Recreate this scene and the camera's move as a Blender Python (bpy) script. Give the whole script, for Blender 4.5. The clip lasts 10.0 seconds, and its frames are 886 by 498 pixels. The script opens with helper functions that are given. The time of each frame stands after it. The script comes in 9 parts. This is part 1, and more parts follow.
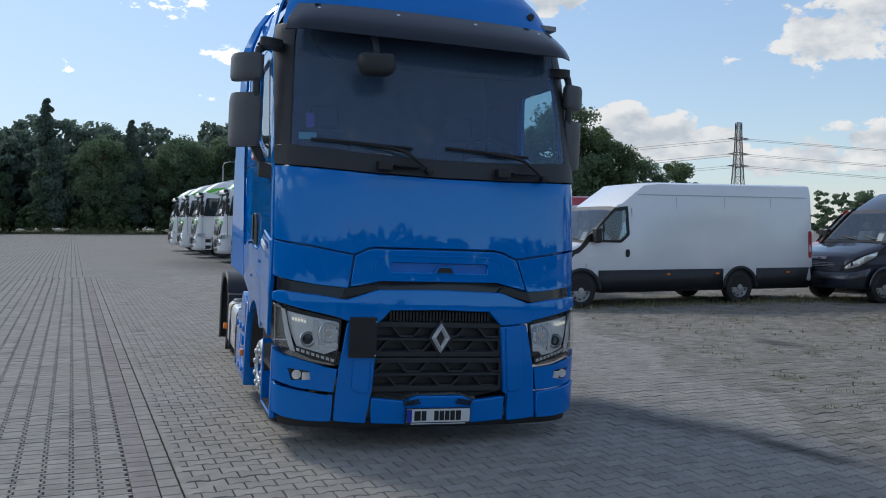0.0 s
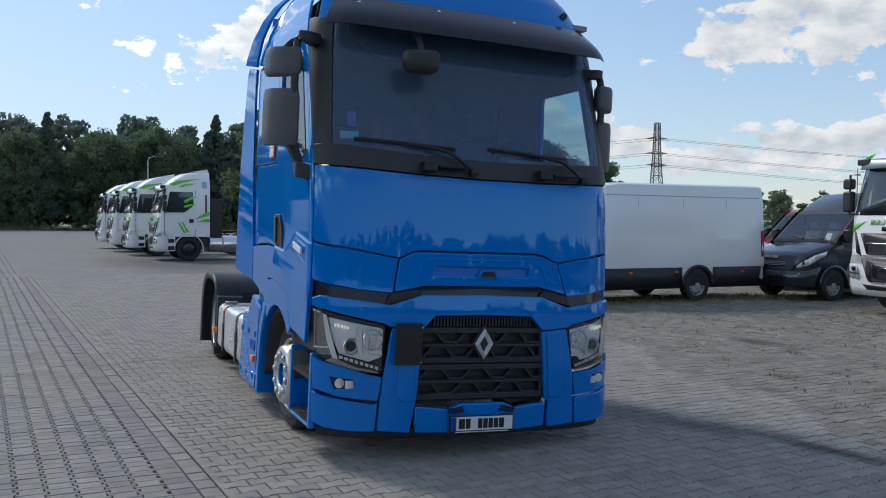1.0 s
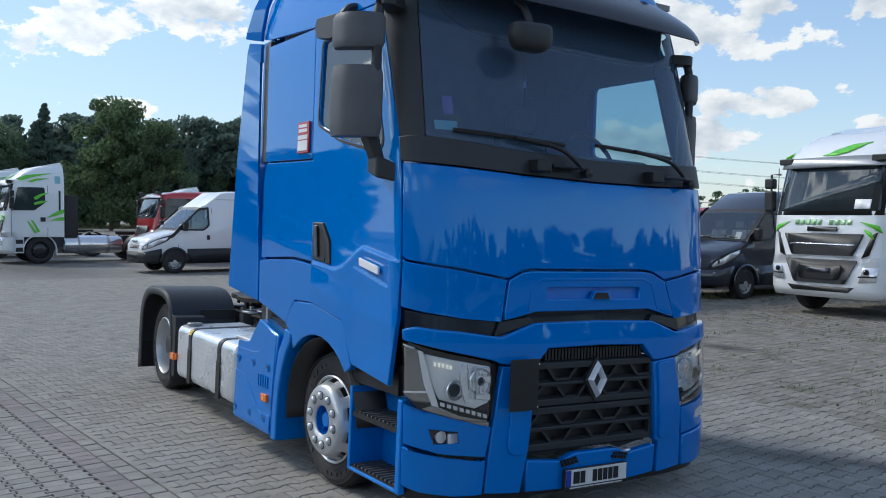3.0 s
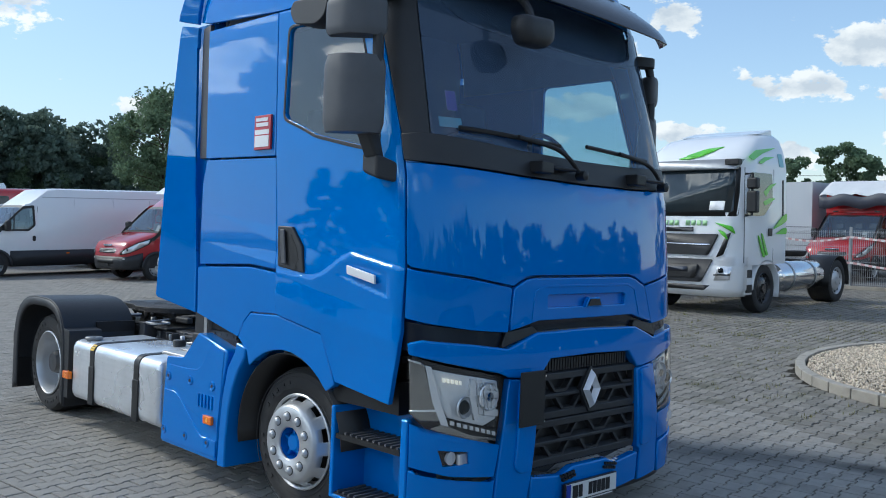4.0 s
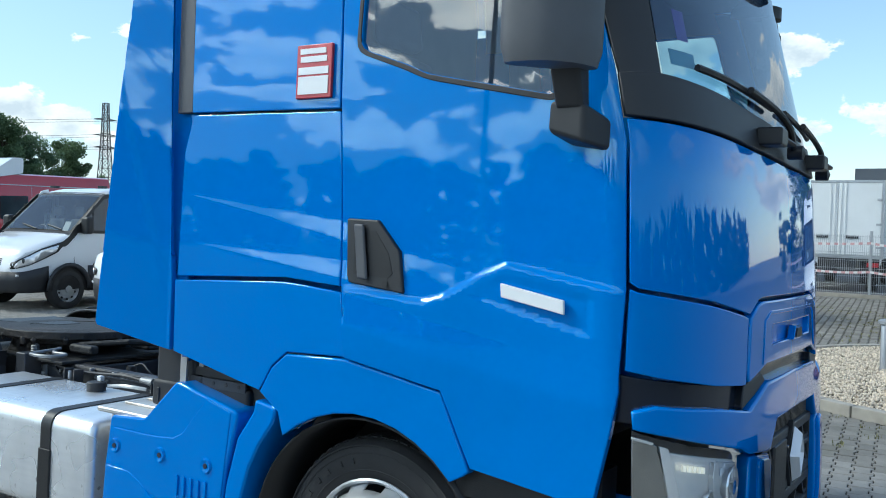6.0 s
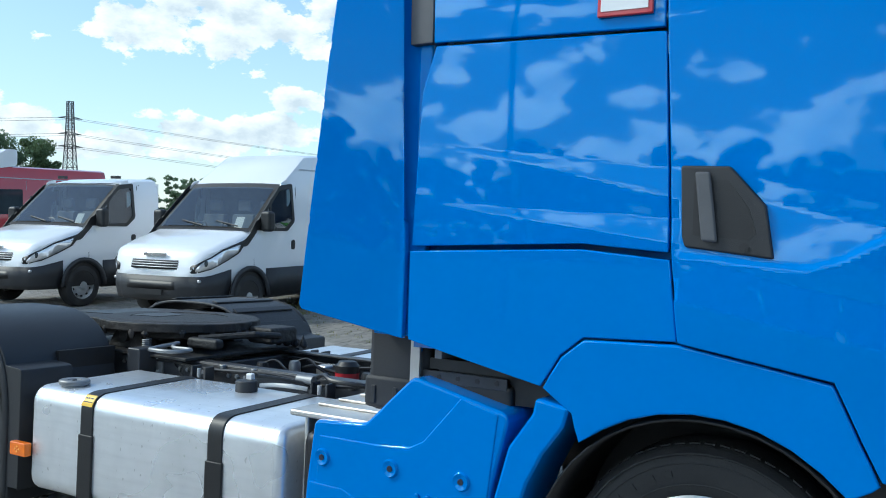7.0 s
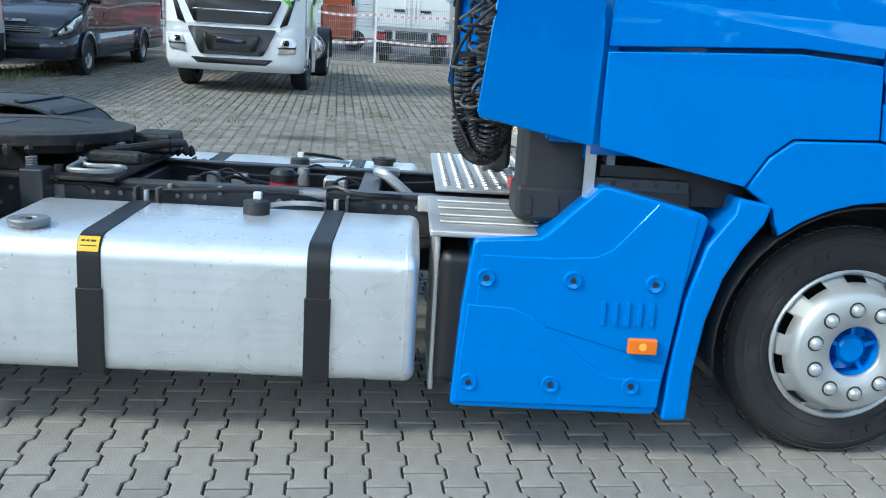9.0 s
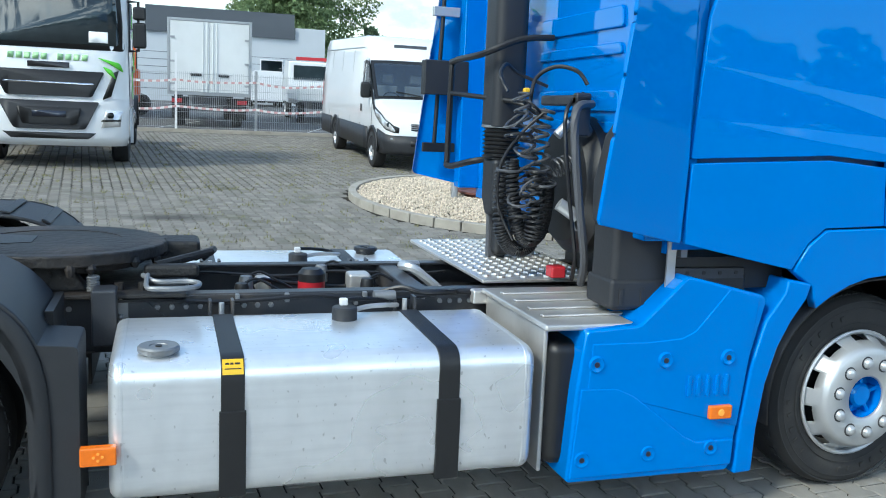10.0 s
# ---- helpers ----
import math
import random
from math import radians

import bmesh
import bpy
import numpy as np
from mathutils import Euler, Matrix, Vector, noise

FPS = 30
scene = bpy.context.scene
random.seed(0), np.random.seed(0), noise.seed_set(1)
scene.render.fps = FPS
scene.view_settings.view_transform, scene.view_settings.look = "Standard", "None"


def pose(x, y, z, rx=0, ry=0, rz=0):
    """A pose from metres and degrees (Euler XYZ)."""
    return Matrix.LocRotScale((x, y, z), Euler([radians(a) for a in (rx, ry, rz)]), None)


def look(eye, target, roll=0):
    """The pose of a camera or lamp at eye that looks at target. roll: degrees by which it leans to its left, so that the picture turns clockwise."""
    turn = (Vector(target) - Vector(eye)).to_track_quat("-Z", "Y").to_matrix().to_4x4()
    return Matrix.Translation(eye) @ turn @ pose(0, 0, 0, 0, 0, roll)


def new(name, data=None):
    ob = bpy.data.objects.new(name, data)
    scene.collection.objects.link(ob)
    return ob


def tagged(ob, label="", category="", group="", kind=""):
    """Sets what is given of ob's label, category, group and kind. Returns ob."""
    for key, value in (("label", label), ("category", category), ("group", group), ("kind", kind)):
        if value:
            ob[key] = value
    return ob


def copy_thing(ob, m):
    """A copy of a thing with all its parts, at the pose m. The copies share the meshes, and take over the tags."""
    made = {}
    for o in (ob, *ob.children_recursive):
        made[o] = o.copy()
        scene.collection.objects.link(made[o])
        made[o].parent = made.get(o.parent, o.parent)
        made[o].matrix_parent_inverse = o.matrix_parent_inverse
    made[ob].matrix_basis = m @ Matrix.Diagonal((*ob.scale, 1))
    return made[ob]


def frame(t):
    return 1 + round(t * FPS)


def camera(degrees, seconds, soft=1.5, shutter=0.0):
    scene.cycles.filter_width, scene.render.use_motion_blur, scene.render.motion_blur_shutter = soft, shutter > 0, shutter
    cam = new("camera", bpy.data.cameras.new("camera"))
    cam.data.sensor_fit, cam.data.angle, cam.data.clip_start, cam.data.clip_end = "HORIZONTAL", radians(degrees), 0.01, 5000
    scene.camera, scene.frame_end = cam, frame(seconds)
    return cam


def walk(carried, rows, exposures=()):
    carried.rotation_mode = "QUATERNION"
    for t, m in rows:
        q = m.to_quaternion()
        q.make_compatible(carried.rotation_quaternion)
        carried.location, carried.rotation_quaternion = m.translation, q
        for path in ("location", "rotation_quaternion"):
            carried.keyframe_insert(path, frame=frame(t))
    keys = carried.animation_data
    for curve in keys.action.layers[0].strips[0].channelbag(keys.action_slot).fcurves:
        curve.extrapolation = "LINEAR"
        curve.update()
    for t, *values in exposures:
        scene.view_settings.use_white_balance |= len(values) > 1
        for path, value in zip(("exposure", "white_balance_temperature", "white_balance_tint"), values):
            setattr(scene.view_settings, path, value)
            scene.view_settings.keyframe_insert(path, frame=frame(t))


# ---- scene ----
cam = camera(53.0, 10.0, soft=1.0)
PATH = [
    (0, (-2.081, -6.534, 1.747), (-1.468, -4.631, 1.689), 0.4),
    (0.5, (-2.507, -6.305, 1.778), (-1.814, -4.43, 1.715), 0.5),
    (1, (-2.888, -6.037, 1.785), (-2.11, -4.195, 1.721), 0.6),
    (1.5, (-3.179, -5.621, 1.805), (-2.327, -3.813, 1.741), 0.7),
    (2, (-3.429, -5.123, 1.813), (-2.479, -3.364, 1.747), 0.6),
    (2.5, (-3.62, -4.617, 1.856), (-2.595, -2.901, 1.786), 0.6),
    (3.8, (-4.322, -3.349, 1.877), (-3.003, -1.848, 1.807), 0.5),
    (4, (-4.433, -3.17, 1.887), (-3.026, -1.751, 1.817), 0.6),
    (4.5, (-4.554, -2.625, 1.888), (-2.986, -1.386, 1.818), 0.5),
    (5, (-4.491, -2.015, 1.846), (-2.855, -0.868, 1.773), 0.4),
    (5.2, (-4.442, -1.761, 1.861), (-2.78, -0.652, 1.784), 0.5),
    (6.3, (-3.961, -0.274, 1.812), (-2.264, 0.781, 1.74), 1.4),
    (6.5, (-3.956, 0.014, 1.755), (-2.257, 1.067, 1.681), 1.2),
    (7, (-4.026, 0.75, 1.656), (-2.294, 1.747, 1.582), 1.1),
    (7.5, (-4.129, 1.383, 1.526), (-2.295, 2.176, 1.451), 1.1),
    (8, (-4.193, 1.949, 1.424), (-2.259, 2.357, 1.119), 1.8),
    (8.5, (-4.265, 2.521, 1.47), (-2.323, 2.618, 1.0), 2.8),
    (9, (-4.339, 3.149, 1.627), (-2.409, 3.062, 1.11), 3.5),
    (9.5, (-4.388, 3.781, 1.737), (-2.479, 3.47, 1.228), 3.7),
    (10, (-4.365, 4.499, 1.804), (-2.492, 3.906, 1.43), 3.1),
]
walk(cam, [(t, look(eye, target, roll)) for t, eye, target, roll in PATH], [(0, 0.0, 6450, 9), (2.5, 0.15, 6350, 8), (4.5, 0.3, 6050, 3), (6.5, 0.53, 6000, -2), (7.5, 0.44, 5950, 0), (8, 0.52, 5900, 0), (8.5, 0.74, 6000, -2), (9, 0.82, 6050, -2), (10, 0.8, 6150, -1)])

# ---------------------------------------------------------------- light
SUN_AZ, SUN_EL = 117.0, 41.0   # degrees: azimuth from +x towards +y, elevation
sun = new("sun", bpy.data.lights.new("sun", "SUN"))
sun.data.energy, sun.data.angle, sun.data.color = 2.0, radians(12.0), (1.0, 0.95, 0.87)
_d = Vector((math.cos(radians(SUN_AZ)) * math.cos(radians(SUN_EL)), math.sin(radians(SUN_AZ)) * math.cos(radians(SUN_EL)), math.sin(radians(SUN_EL))))
sun.matrix_world = look(_d * 60, (0, 0, 0))

world = bpy.data.worlds.new("world")
scene.world = world
world.use_nodes = True


def build_sky(nt):
    """Clear sky with heaps of fair-weather cloud low over the horizon."""
    n, l = nt.nodes, nt.links
    n.clear()

    def math_node(op, a, b=None, c=None, clamp=False):
        m = n.new("ShaderNodeMath")
        m.operation, m.use_clamp = op, clamp
        for i, v in enumerate((a, b, c)):
            if v is None:
                continue
            if isinstance(v, (int, float)):
                m.inputs[i].default_value = v
            else:
                l.new(v, m.inputs[i])
        return m.outputs[0]

    out = n.new("ShaderNodeOutputWorld")
    bg = n.new("ShaderNodeBackground")
    sky = n.new("ShaderNodeTexSky")
    sky.sky_type, sky.sun_disc = "NISHITA", False
    sky.sun_elevation, sky.sun_rotation = radians(SUN_EL), radians(90 - SUN_AZ)
    sky.air_density, sky.dust_density, sky.ozone_density = 1.0, 0.25, 1.6
    tc = n.new("ShaderNodeTexCoord")
    sep = n.new("ShaderNodeSeparateXYZ")
    l.new(tc.outputs["Generated"], sep.inputs[0])
    x, y, z = sep.outputs
    az = math_node("MULTIPLY", math_node("ARCTAN2", x, y), 57.29578)      # degrees from +y towards +x
    el = math_node("MULTIPLY", math_node("ARCSINE", z), 57.29578)
    ns = n.new("ShaderNodeTexNoise")
    ns.inputs["Scale"].default_value, ns.inputs["Detail"].default_value, ns.inputs["Roughness"].default_value = 19.0, 11.0, 0.60
    sq = n.new("ShaderNodeVectorMath")
    sq.operation = "MULTIPLY"
    sq.inputs[1].default_value = (1, 1, 1.7)
    l.new(tc.outputs["Generated"], sq.inputs[0])
    l.new(sq.outputs[0], ns.inputs["Vector"])
    # the same noise a little higher up, to tell lit tops from shaded bases
    over, ns2 = n.new("ShaderNodeVectorMath"), n.new("ShaderNodeTexNoise")
    over.operation = "ADD"
    over.inputs[1].default_value = (-0.005, 0.006, 0.022)
    l.new(sq.outputs[0], over.inputs[0])
    ns2.inputs["Scale"].default_value, ns2.inputs["Detail"].default_value, ns2.inputs["Roughness"].default_value = 19.0, 5.0, 0.55
    l.new(over.outputs[0], ns2.inputs["Vector"])
    big = n.new("ShaderNodeTexNoise")
    big.inputs["Scale"].default_value, big.inputs["Detail"].default_value = 3.2, 3.0
    l.new(sq.outputs[0], big.inputs["Vector"])
    total = None
    for ca, ce, wa, we in CLOUDS:
        da = math_node("DIVIDE", math_node("SUBTRACT", az, ca), wa * 1.35)
        de = math_node("DIVIDE", math_node("SUBTRACT", el, ce), we * 1.35)
        g = math_node("EXPONENT", math_node("MULTIPLY", math_node("ADD", math_node("MULTIPLY", da, da), math_node("MULTIPLY", de, de)), -1.0))
        total = g if total is None else math_node("MAXIMUM", total, g)
    # loose clouds everywhere else
    loose = math_node("MULTIPLY", math_node("SUBTRACT", big.outputs[0], 0.49), 3.2, clamp=True)
    band = math_node("MULTIPLY", math_node("SUBTRACT", 1.0, math_node("DIVIDE", el, 55.0)), 0.55, clamp=True)
    away = math_node("GREATER_THAN", math_node("ABSOLUTE", math_node("SUBTRACT", az, 45.0)), 88.0)
    loose = math_node("MULTIPLY", math_node("MULTIPLY", loose, math_node("ADD", band, 0.25)), math_node("ADD", math_node("MULTIPLY", away, 0.95), 0.05))
    total = math_node("MAXIMUM", total, math_node("MULTIPLY", loose, 1.3))
    dens = math_node("ADD", math_node("MULTIPLY", total, 0.9), math_node("MULTIPLY", math_node("SUBTRACT", ns.outputs[0], 0.5), 2.6))
    mask = n.new("ShaderNodeMapRange")
    mask.interpolation_type = "SMOOTHSTEP"
    mask.inputs["From Min"].default_value, mask.inputs["From Max"].default_value = 0.46, 0.62
    l.new(dens, mask.inputs["Value"])
    body = n.new("ShaderNodeMapRange")
    relief = math_node("MULTIPLY", math_node("SUBTRACT", ns.outputs[0], ns2.outputs[0]), 2.6)
    thick = math_node("MULTIPLY", math_node("SUBTRACT", dens, 0.62), -0.55)
    body.inputs["From Min"].default_value, body.inputs["From Max"].default_value = -0.42, 0.22
    l.new(math_node("ADD", relief, thick), body.inputs["Value"])
    ramp = n.new("ShaderNodeMixRGB")
    ramp.inputs[1].default_value, ramp.inputs[2].default_value = (3.4, 3.75, 4.2, 1), (5.4, 5.45, 5.5, 1)
    l.new(body.outputs[0], ramp.inputs[0])
    haze = n.new("ShaderNodeMixRGB")
    haze.inputs[2].default_value = (2.2, 2.8, 4.0, 1)
    sunward = math_node("ADD", math_node("MULTIPLY", math_node("COSINE", math_node("MULTIPLY", math_node("ADD", az, SUN_AZ - 90), 0.0174533)), 0.40), 0.60)
    veil = math_node("MULTIPLY", math_node("SUBTRACT", 1.0, math_node("DIVIDE", math_node("ABSOLUTE", el), 26.0)), 0.72, clamp=True)
    # thin high cloud overhead, out of view, added to lighten the shadows
    high = math_node("MULTIPLY", math_node("MULTIPLY", math_node("SUBTRACT", el, 18.0), 1 / 16, clamp=True), 0.62)
    l.new(math_node("MAXIMUM", math_node("MULTIPLY", veil, sunward), high), haze.inputs[0])
    l.new(sky.outputs[0], haze.inputs[1])
    mix = n.new("ShaderNodeMixRGB")
    l.new(mask.outputs[0], mix.inputs[0])
    l.new(haze.outputs[0], mix.inputs[1])
    l.new(mix.outputs[0], bg.inputs["Color"])
    near_sun = math_node("MAXIMUM", math_node("COSINE", math_node("MULTIPLY", math_node("ADD", az, 62.0), 0.0174533)), 0.0)
    gain = math_node("ADD", math_node("MULTIPLY", math_node("MULTIPLY", near_sun, near_sun), 3.0), 1.0)
    lit = n.new("ShaderNodeVectorMath")
    lit.operation = "SCALE"
    l.new(ramp.outputs[0], lit.inputs[0])
    l.new(gain, lit.inputs["Scale"])
    l.new(lit.outputs[0], mix.inputs[2])
    bg.inputs["Strength"].default_value = 0.149
    l.new(bg.outputs[0], out.inputs["Surface"])


# heaps of cloud: azimuth from +y towards +x, elevation, half widths (degrees)
CLOUDS = [
    (41.2, 11.2, 3.2, 1.5), (48.5, 11.5, 6.0, 2.0), (45.2, 12.4, 4.0, 1.4), (31.5, 5.2, 3.2, 1.4), (40.5, 3.9, 4.0, 1.1), (45.8, 4.6, 4.0, 1.2), (49.5, 4.9, 2.4, 1.1), (53.3, 7.1, 3.2, 0.95), (25, 13.7, 1.9, 0.9),
    (35.3, 5.3, 1.8, 0.9), (6.4, 9.6, 2.6, 1.2), (11.9, 11.1, 3.0, 1.5), (13.3, 6.6, 1.4, 0.7), (28.0, 6.4, 2.8, 1.2), (2, 16, 5, 2.0), (18, 4.6, 2.2, 0.6),
    (17.5, 12.4, 3.0, 1.5), (58.5, 11.8, 1.3, 0.7), (66.0, 7.9, 2.2, 0.8), (69.5, 10.0, 1.4, 0.9),
    (71.6, 10.1, 3.0, 0.95), (74.0, 10.8, 1.6, 0.8), (78.3, 10.0, 2.8, 1.05), (67.2, 7.8, 2.0, 0.75), (72.7, 7.2, 2.0, 0.5), (72.4, 4.9, 1.7, 0.75), (79.2, 5.4, 2.2, 0.9), (75.9, 3.9, 1.6, 0.65), (79.4, 3.2, 0.8, 0.4), (71.9, 2.8, 1.3, 0.5), (66, 4.2, 1.6, 0.6),
    (60, 5.3, 1.8, 0.7), (59, 12.2, 1.6, 0.8), (90, 6, 6, 1.4), (103, 5, 8, 2.4), (96, 12, 5, 1.8), (118, 9, 7, 2.4),
    (-50.9, 11.2, 2.6, 1.3), (-49.8, 7.4, 1.8, 1.0), (-53.4, 6.9, 2.4, 1.0), (-60.2, 11.0, 1.6, 1.2), (-61.4, 7.5, 2.6, 1.3), (-65.7, 9.0, 2.2, 1.6), (-72.5, 9.4, 1.6, 0.7), (-74.5, 6.7, 2.6, 1.5), (-70.6, 6.0, 1.8, 1.2), (-78.5, 6.2, 3.0, 1.2),
    (-39.9, 13.4, 2.8, 0.9), (-39.7, 9.7, 2.2, 1.1), (-41.7, 10.5, 1.2, 1.7), (-48.0, 13.2, 4.2, 1.7), (-46.5, 9.7, 4.0, 1.3), (-44, 16.5, 3.6, 1.4), (-84, 7.6, 4.4, 1.9), (-92, 9, 5, 2.0), (-77.5, 10.9, 2.0, 0.7), (-56, 17.5, 5, 1.5), (-68, 16, 4, 1.2), (-36, 20, 6, 1.8), (-30, 12, 4, 1.4),
    (-52, 24, 8, 2.2), (-75, 22, 6, 2.0), (-62, 31, 9, 3.0), (-85, 31, 10, 3.2), (-40, 34, 8, 3.0), (-100, 19, 9, 3.0), (-118, 12, 8, 2.8), (-140, 15, 9, 3.5), (-110, 28, 10, 3.5), (-150, 27, 12, 4), (165, 16, 12, 4), (180, 28, 14, 5)]
build_sky(world.node_tree)


# ---------------------------------------------------------------- materials
def mat(name, color, rough=0.5, metal=0.0, coat=0.0, vary=0.12, scale=6.0, bump=0.0, bump_scale=60.0, spec=0.5, dirt=None, emit=None, per_object=0.0):
    m = bpy.data.materials.new(name)
    m.use_nodes = True
    n, l = m.node_tree.nodes, m.node_tree.links
    b = n["Principled BSDF"]
    b.inputs["Roughness"].default_value = rough
    b.inputs["Metallic"].default_value = metal
    b.inputs["Coat Weight"].default_value = coat
    b.inputs["Coat Roughness"].default_value = 0.02
    b.inputs["Specular IOR Level"].default_value = spec
    tc = n.new("ShaderNodeTexCoord")
    ns = n.new("ShaderNodeTexNoise")
    ns.inputs["Scale"].default_value, ns.inputs["Detail"].default_value = scale, 6.0
    l.new(tc.outputs["Object"], ns.inputs["Vector"])
    mx = n.new("ShaderNodeMixRGB")
    lo = [max(0.0, c * (1 - vary)) for c in color]
    hi = [min(1.0, c * (1 + vary)) for c in color]
    mx.inputs[1].default_value, mx.inputs[2].default_value = (*lo, 1), (*hi, 1)
    l.new(ns.outputs[0], mx.inputs[0])
    col = mx.outputs[0]
    if dirt:
        n2 = n.new("ShaderNodeTexNoise")
        n2.inputs["Scale"].default_value, n2.inputs["Detail"].default_value = scale * 0.35, 8.0
        l.new(tc.outputs["Object"], n2.inputs["Vector"])
        r = n.new("ShaderNodeMapRange")
        r.inputs["From Min"].default_value, r.inputs["From Max"].default_value = 0.52, 0.72
        r.inputs["To Max"].default_value = dirt[3]
        l.new(n2.outputs[0], r.inputs["Value"])
        m2 = n.new("ShaderNodeMixRGB")
        m2.inputs[2].default_value = (*dirt[:3], 1)
        l.new(r.outputs[0], m2.inputs[0])
        l.new(col, m2.inputs[1])
        col = m2.outputs[0]
    if per_object:
        oi = n.new("ShaderNodeObjectInfo")
        ge = n.new("ShaderNodeNewGeometry")
        ad = n.new("ShaderNodeMath")
        ad.operation = "ADD"
        l.new(oi.outputs["Random"], ad.inputs[0])
        l.new(ge.outputs["Random Per Island"], ad.inputs[1])
        fr = n.new("ShaderNodeMath")
        fr.operation = "FRACT"
        l.new(ad.outputs[0], fr.inputs[0])
        hs = n.new("ShaderNodeHueSaturation")
        mr = n.new("ShaderNodeMapRange")
        mr.inputs["To Min"].default_value, mr.inputs["To Max"].default_value = 1 - per_object, 1 + per_object
        l.new(fr.outputs[0], mr.inputs["Value"])
        l.new(mr.outputs[0], hs.inputs["Value"])
        l.new(col, hs.inputs["Color"])
        col = hs.outputs[0]
    l.new(col, b.inputs["Base Color"])
    if bump:
        nb = n.new("ShaderNodeTexNoise")
        nb.inputs["Scale"].default_value, nb.inputs["Detail"].default_value = bump_scale, 4.0
        l.new(tc.outputs["Object"], nb.inputs["Vector"])
        bp = n.new("ShaderNodeBump")
        bp.inputs["Strength"].default_value, bp.inputs["Distance"].default_value = bump, 0.01
        l.new(nb.outputs[0], bp.inputs["Height"])
        l.new(bp.outputs[0], b.inputs["Normal"])
    if emit:
        b.inputs["Emission Color"].default_value, b.inputs["Emission Strength"].default_value = (*emit[:3], 1), emit[3]
    return m


def glass_mat(name, tint, rough=0.0, sky_veil=0.0, ior=1.5):
    m = bpy.data.materials.new(name)
    m.use_nodes = True
    n, l = m.node_tree.nodes, m.node_tree.links
    n.clear()
    o = n.new("ShaderNodeOutputMaterial")
    t, g, f, mx = n.new("ShaderNodeBsdfTransparent"), n.new("ShaderNodeBsdfGlossy"), n.new("ShaderNodeFresnel"), n.new("ShaderNodeMixShader")
    t.inputs["Color"].default_value = (*tint, 1)
    g.inputs["Roughness"].default_value = rough
    f.inputs["IOR"].default_value = ior
    # blue diffuse share stands in for sky reflected in the glass and veiling flare
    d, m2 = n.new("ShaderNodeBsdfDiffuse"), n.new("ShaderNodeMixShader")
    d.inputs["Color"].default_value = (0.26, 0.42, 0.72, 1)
    m2.inputs[0].default_value = sky_veil
    l.new(t.outputs[0], m2.inputs[1])
    l.new(d.outputs[0], m2.inputs[2])
    l.new(f.outputs[0], mx.inputs[0])
    l.new(m2.outputs[0], mx.inputs[1])
    l.new(g.outputs[0], mx.inputs[2])
    l.new(mx.outputs[0], o.inputs[0])
    return m


BLUE = mat("blue_paint", (0.0, 0.168, 0.585), 0.45, 0.0, 1.0, 0.04, 3.0, spec=0.0)
_b = BLUE.node_tree.nodes["Principled BSDF"]
_b.inputs["Specular IOR Level"].default_value, _b.inputs["Roughness"].default_value = 0.48, 0.035
_b.inputs["Specular Tint"].default_value = (0.45, 0.92, 1.0, 1)
_b.inputs["Coat Weight"].default_value = 0.3
BLUE_IN = mat("blue_frame_paint", (0.0, 0.16, 0.58), 0.4, 0.0, 0.5, 0.1, 5.0)
PLASTIC = mat("grey_black_plastic", (0.021, 0.022, 0.025), 0.5, 0, 0, 0.15, 12, 0.12, 400)
PLASTIC_G = mat("dark_grey_plastic", (0.078, 0.081, 0.090), 0.5, 0, 0, 0.15, 10, 0.1, 400)
BLACK = mat("black_plastic", (0.012, 0.012, 0.013), 0.45, 0, 0, 0.2, 10, 0.1, 300)
VISOR = mat("smoked_visor", (0.010, 0.014, 0.024), 0.16, 0, 0.1, 0.1, 5, spec=0.4)
CHASSIS = mat("chassis_paint", (0.030, 0.033, 0.040), 0.45, 0.0, 0.1, 0.25, 8, 0.1, 80, dirt=(0.11, 0.09, 0.07, 0.5))
GREASE = mat("greasy_steel", (0.015, 0.0145, 0.0145), 0.62, 0.0, 0, 0.5, 7, 1.0, 26, dirt=(0.060, 0.044, 0.034, 0.75))
RUBBER = mat("tyre_rubber", (0.022, 0.022, 0.023), 0.72, 0, 0, 0.25, 14, 0.15, 120, dirt=(0.06, 0.055, 0.05, 0.6))
ALU = mat("tank_aluminium", (0.88, 0.90, 0.92), 0.34, 0.7, 0, 0.08, 2.5, 0.06, 30)


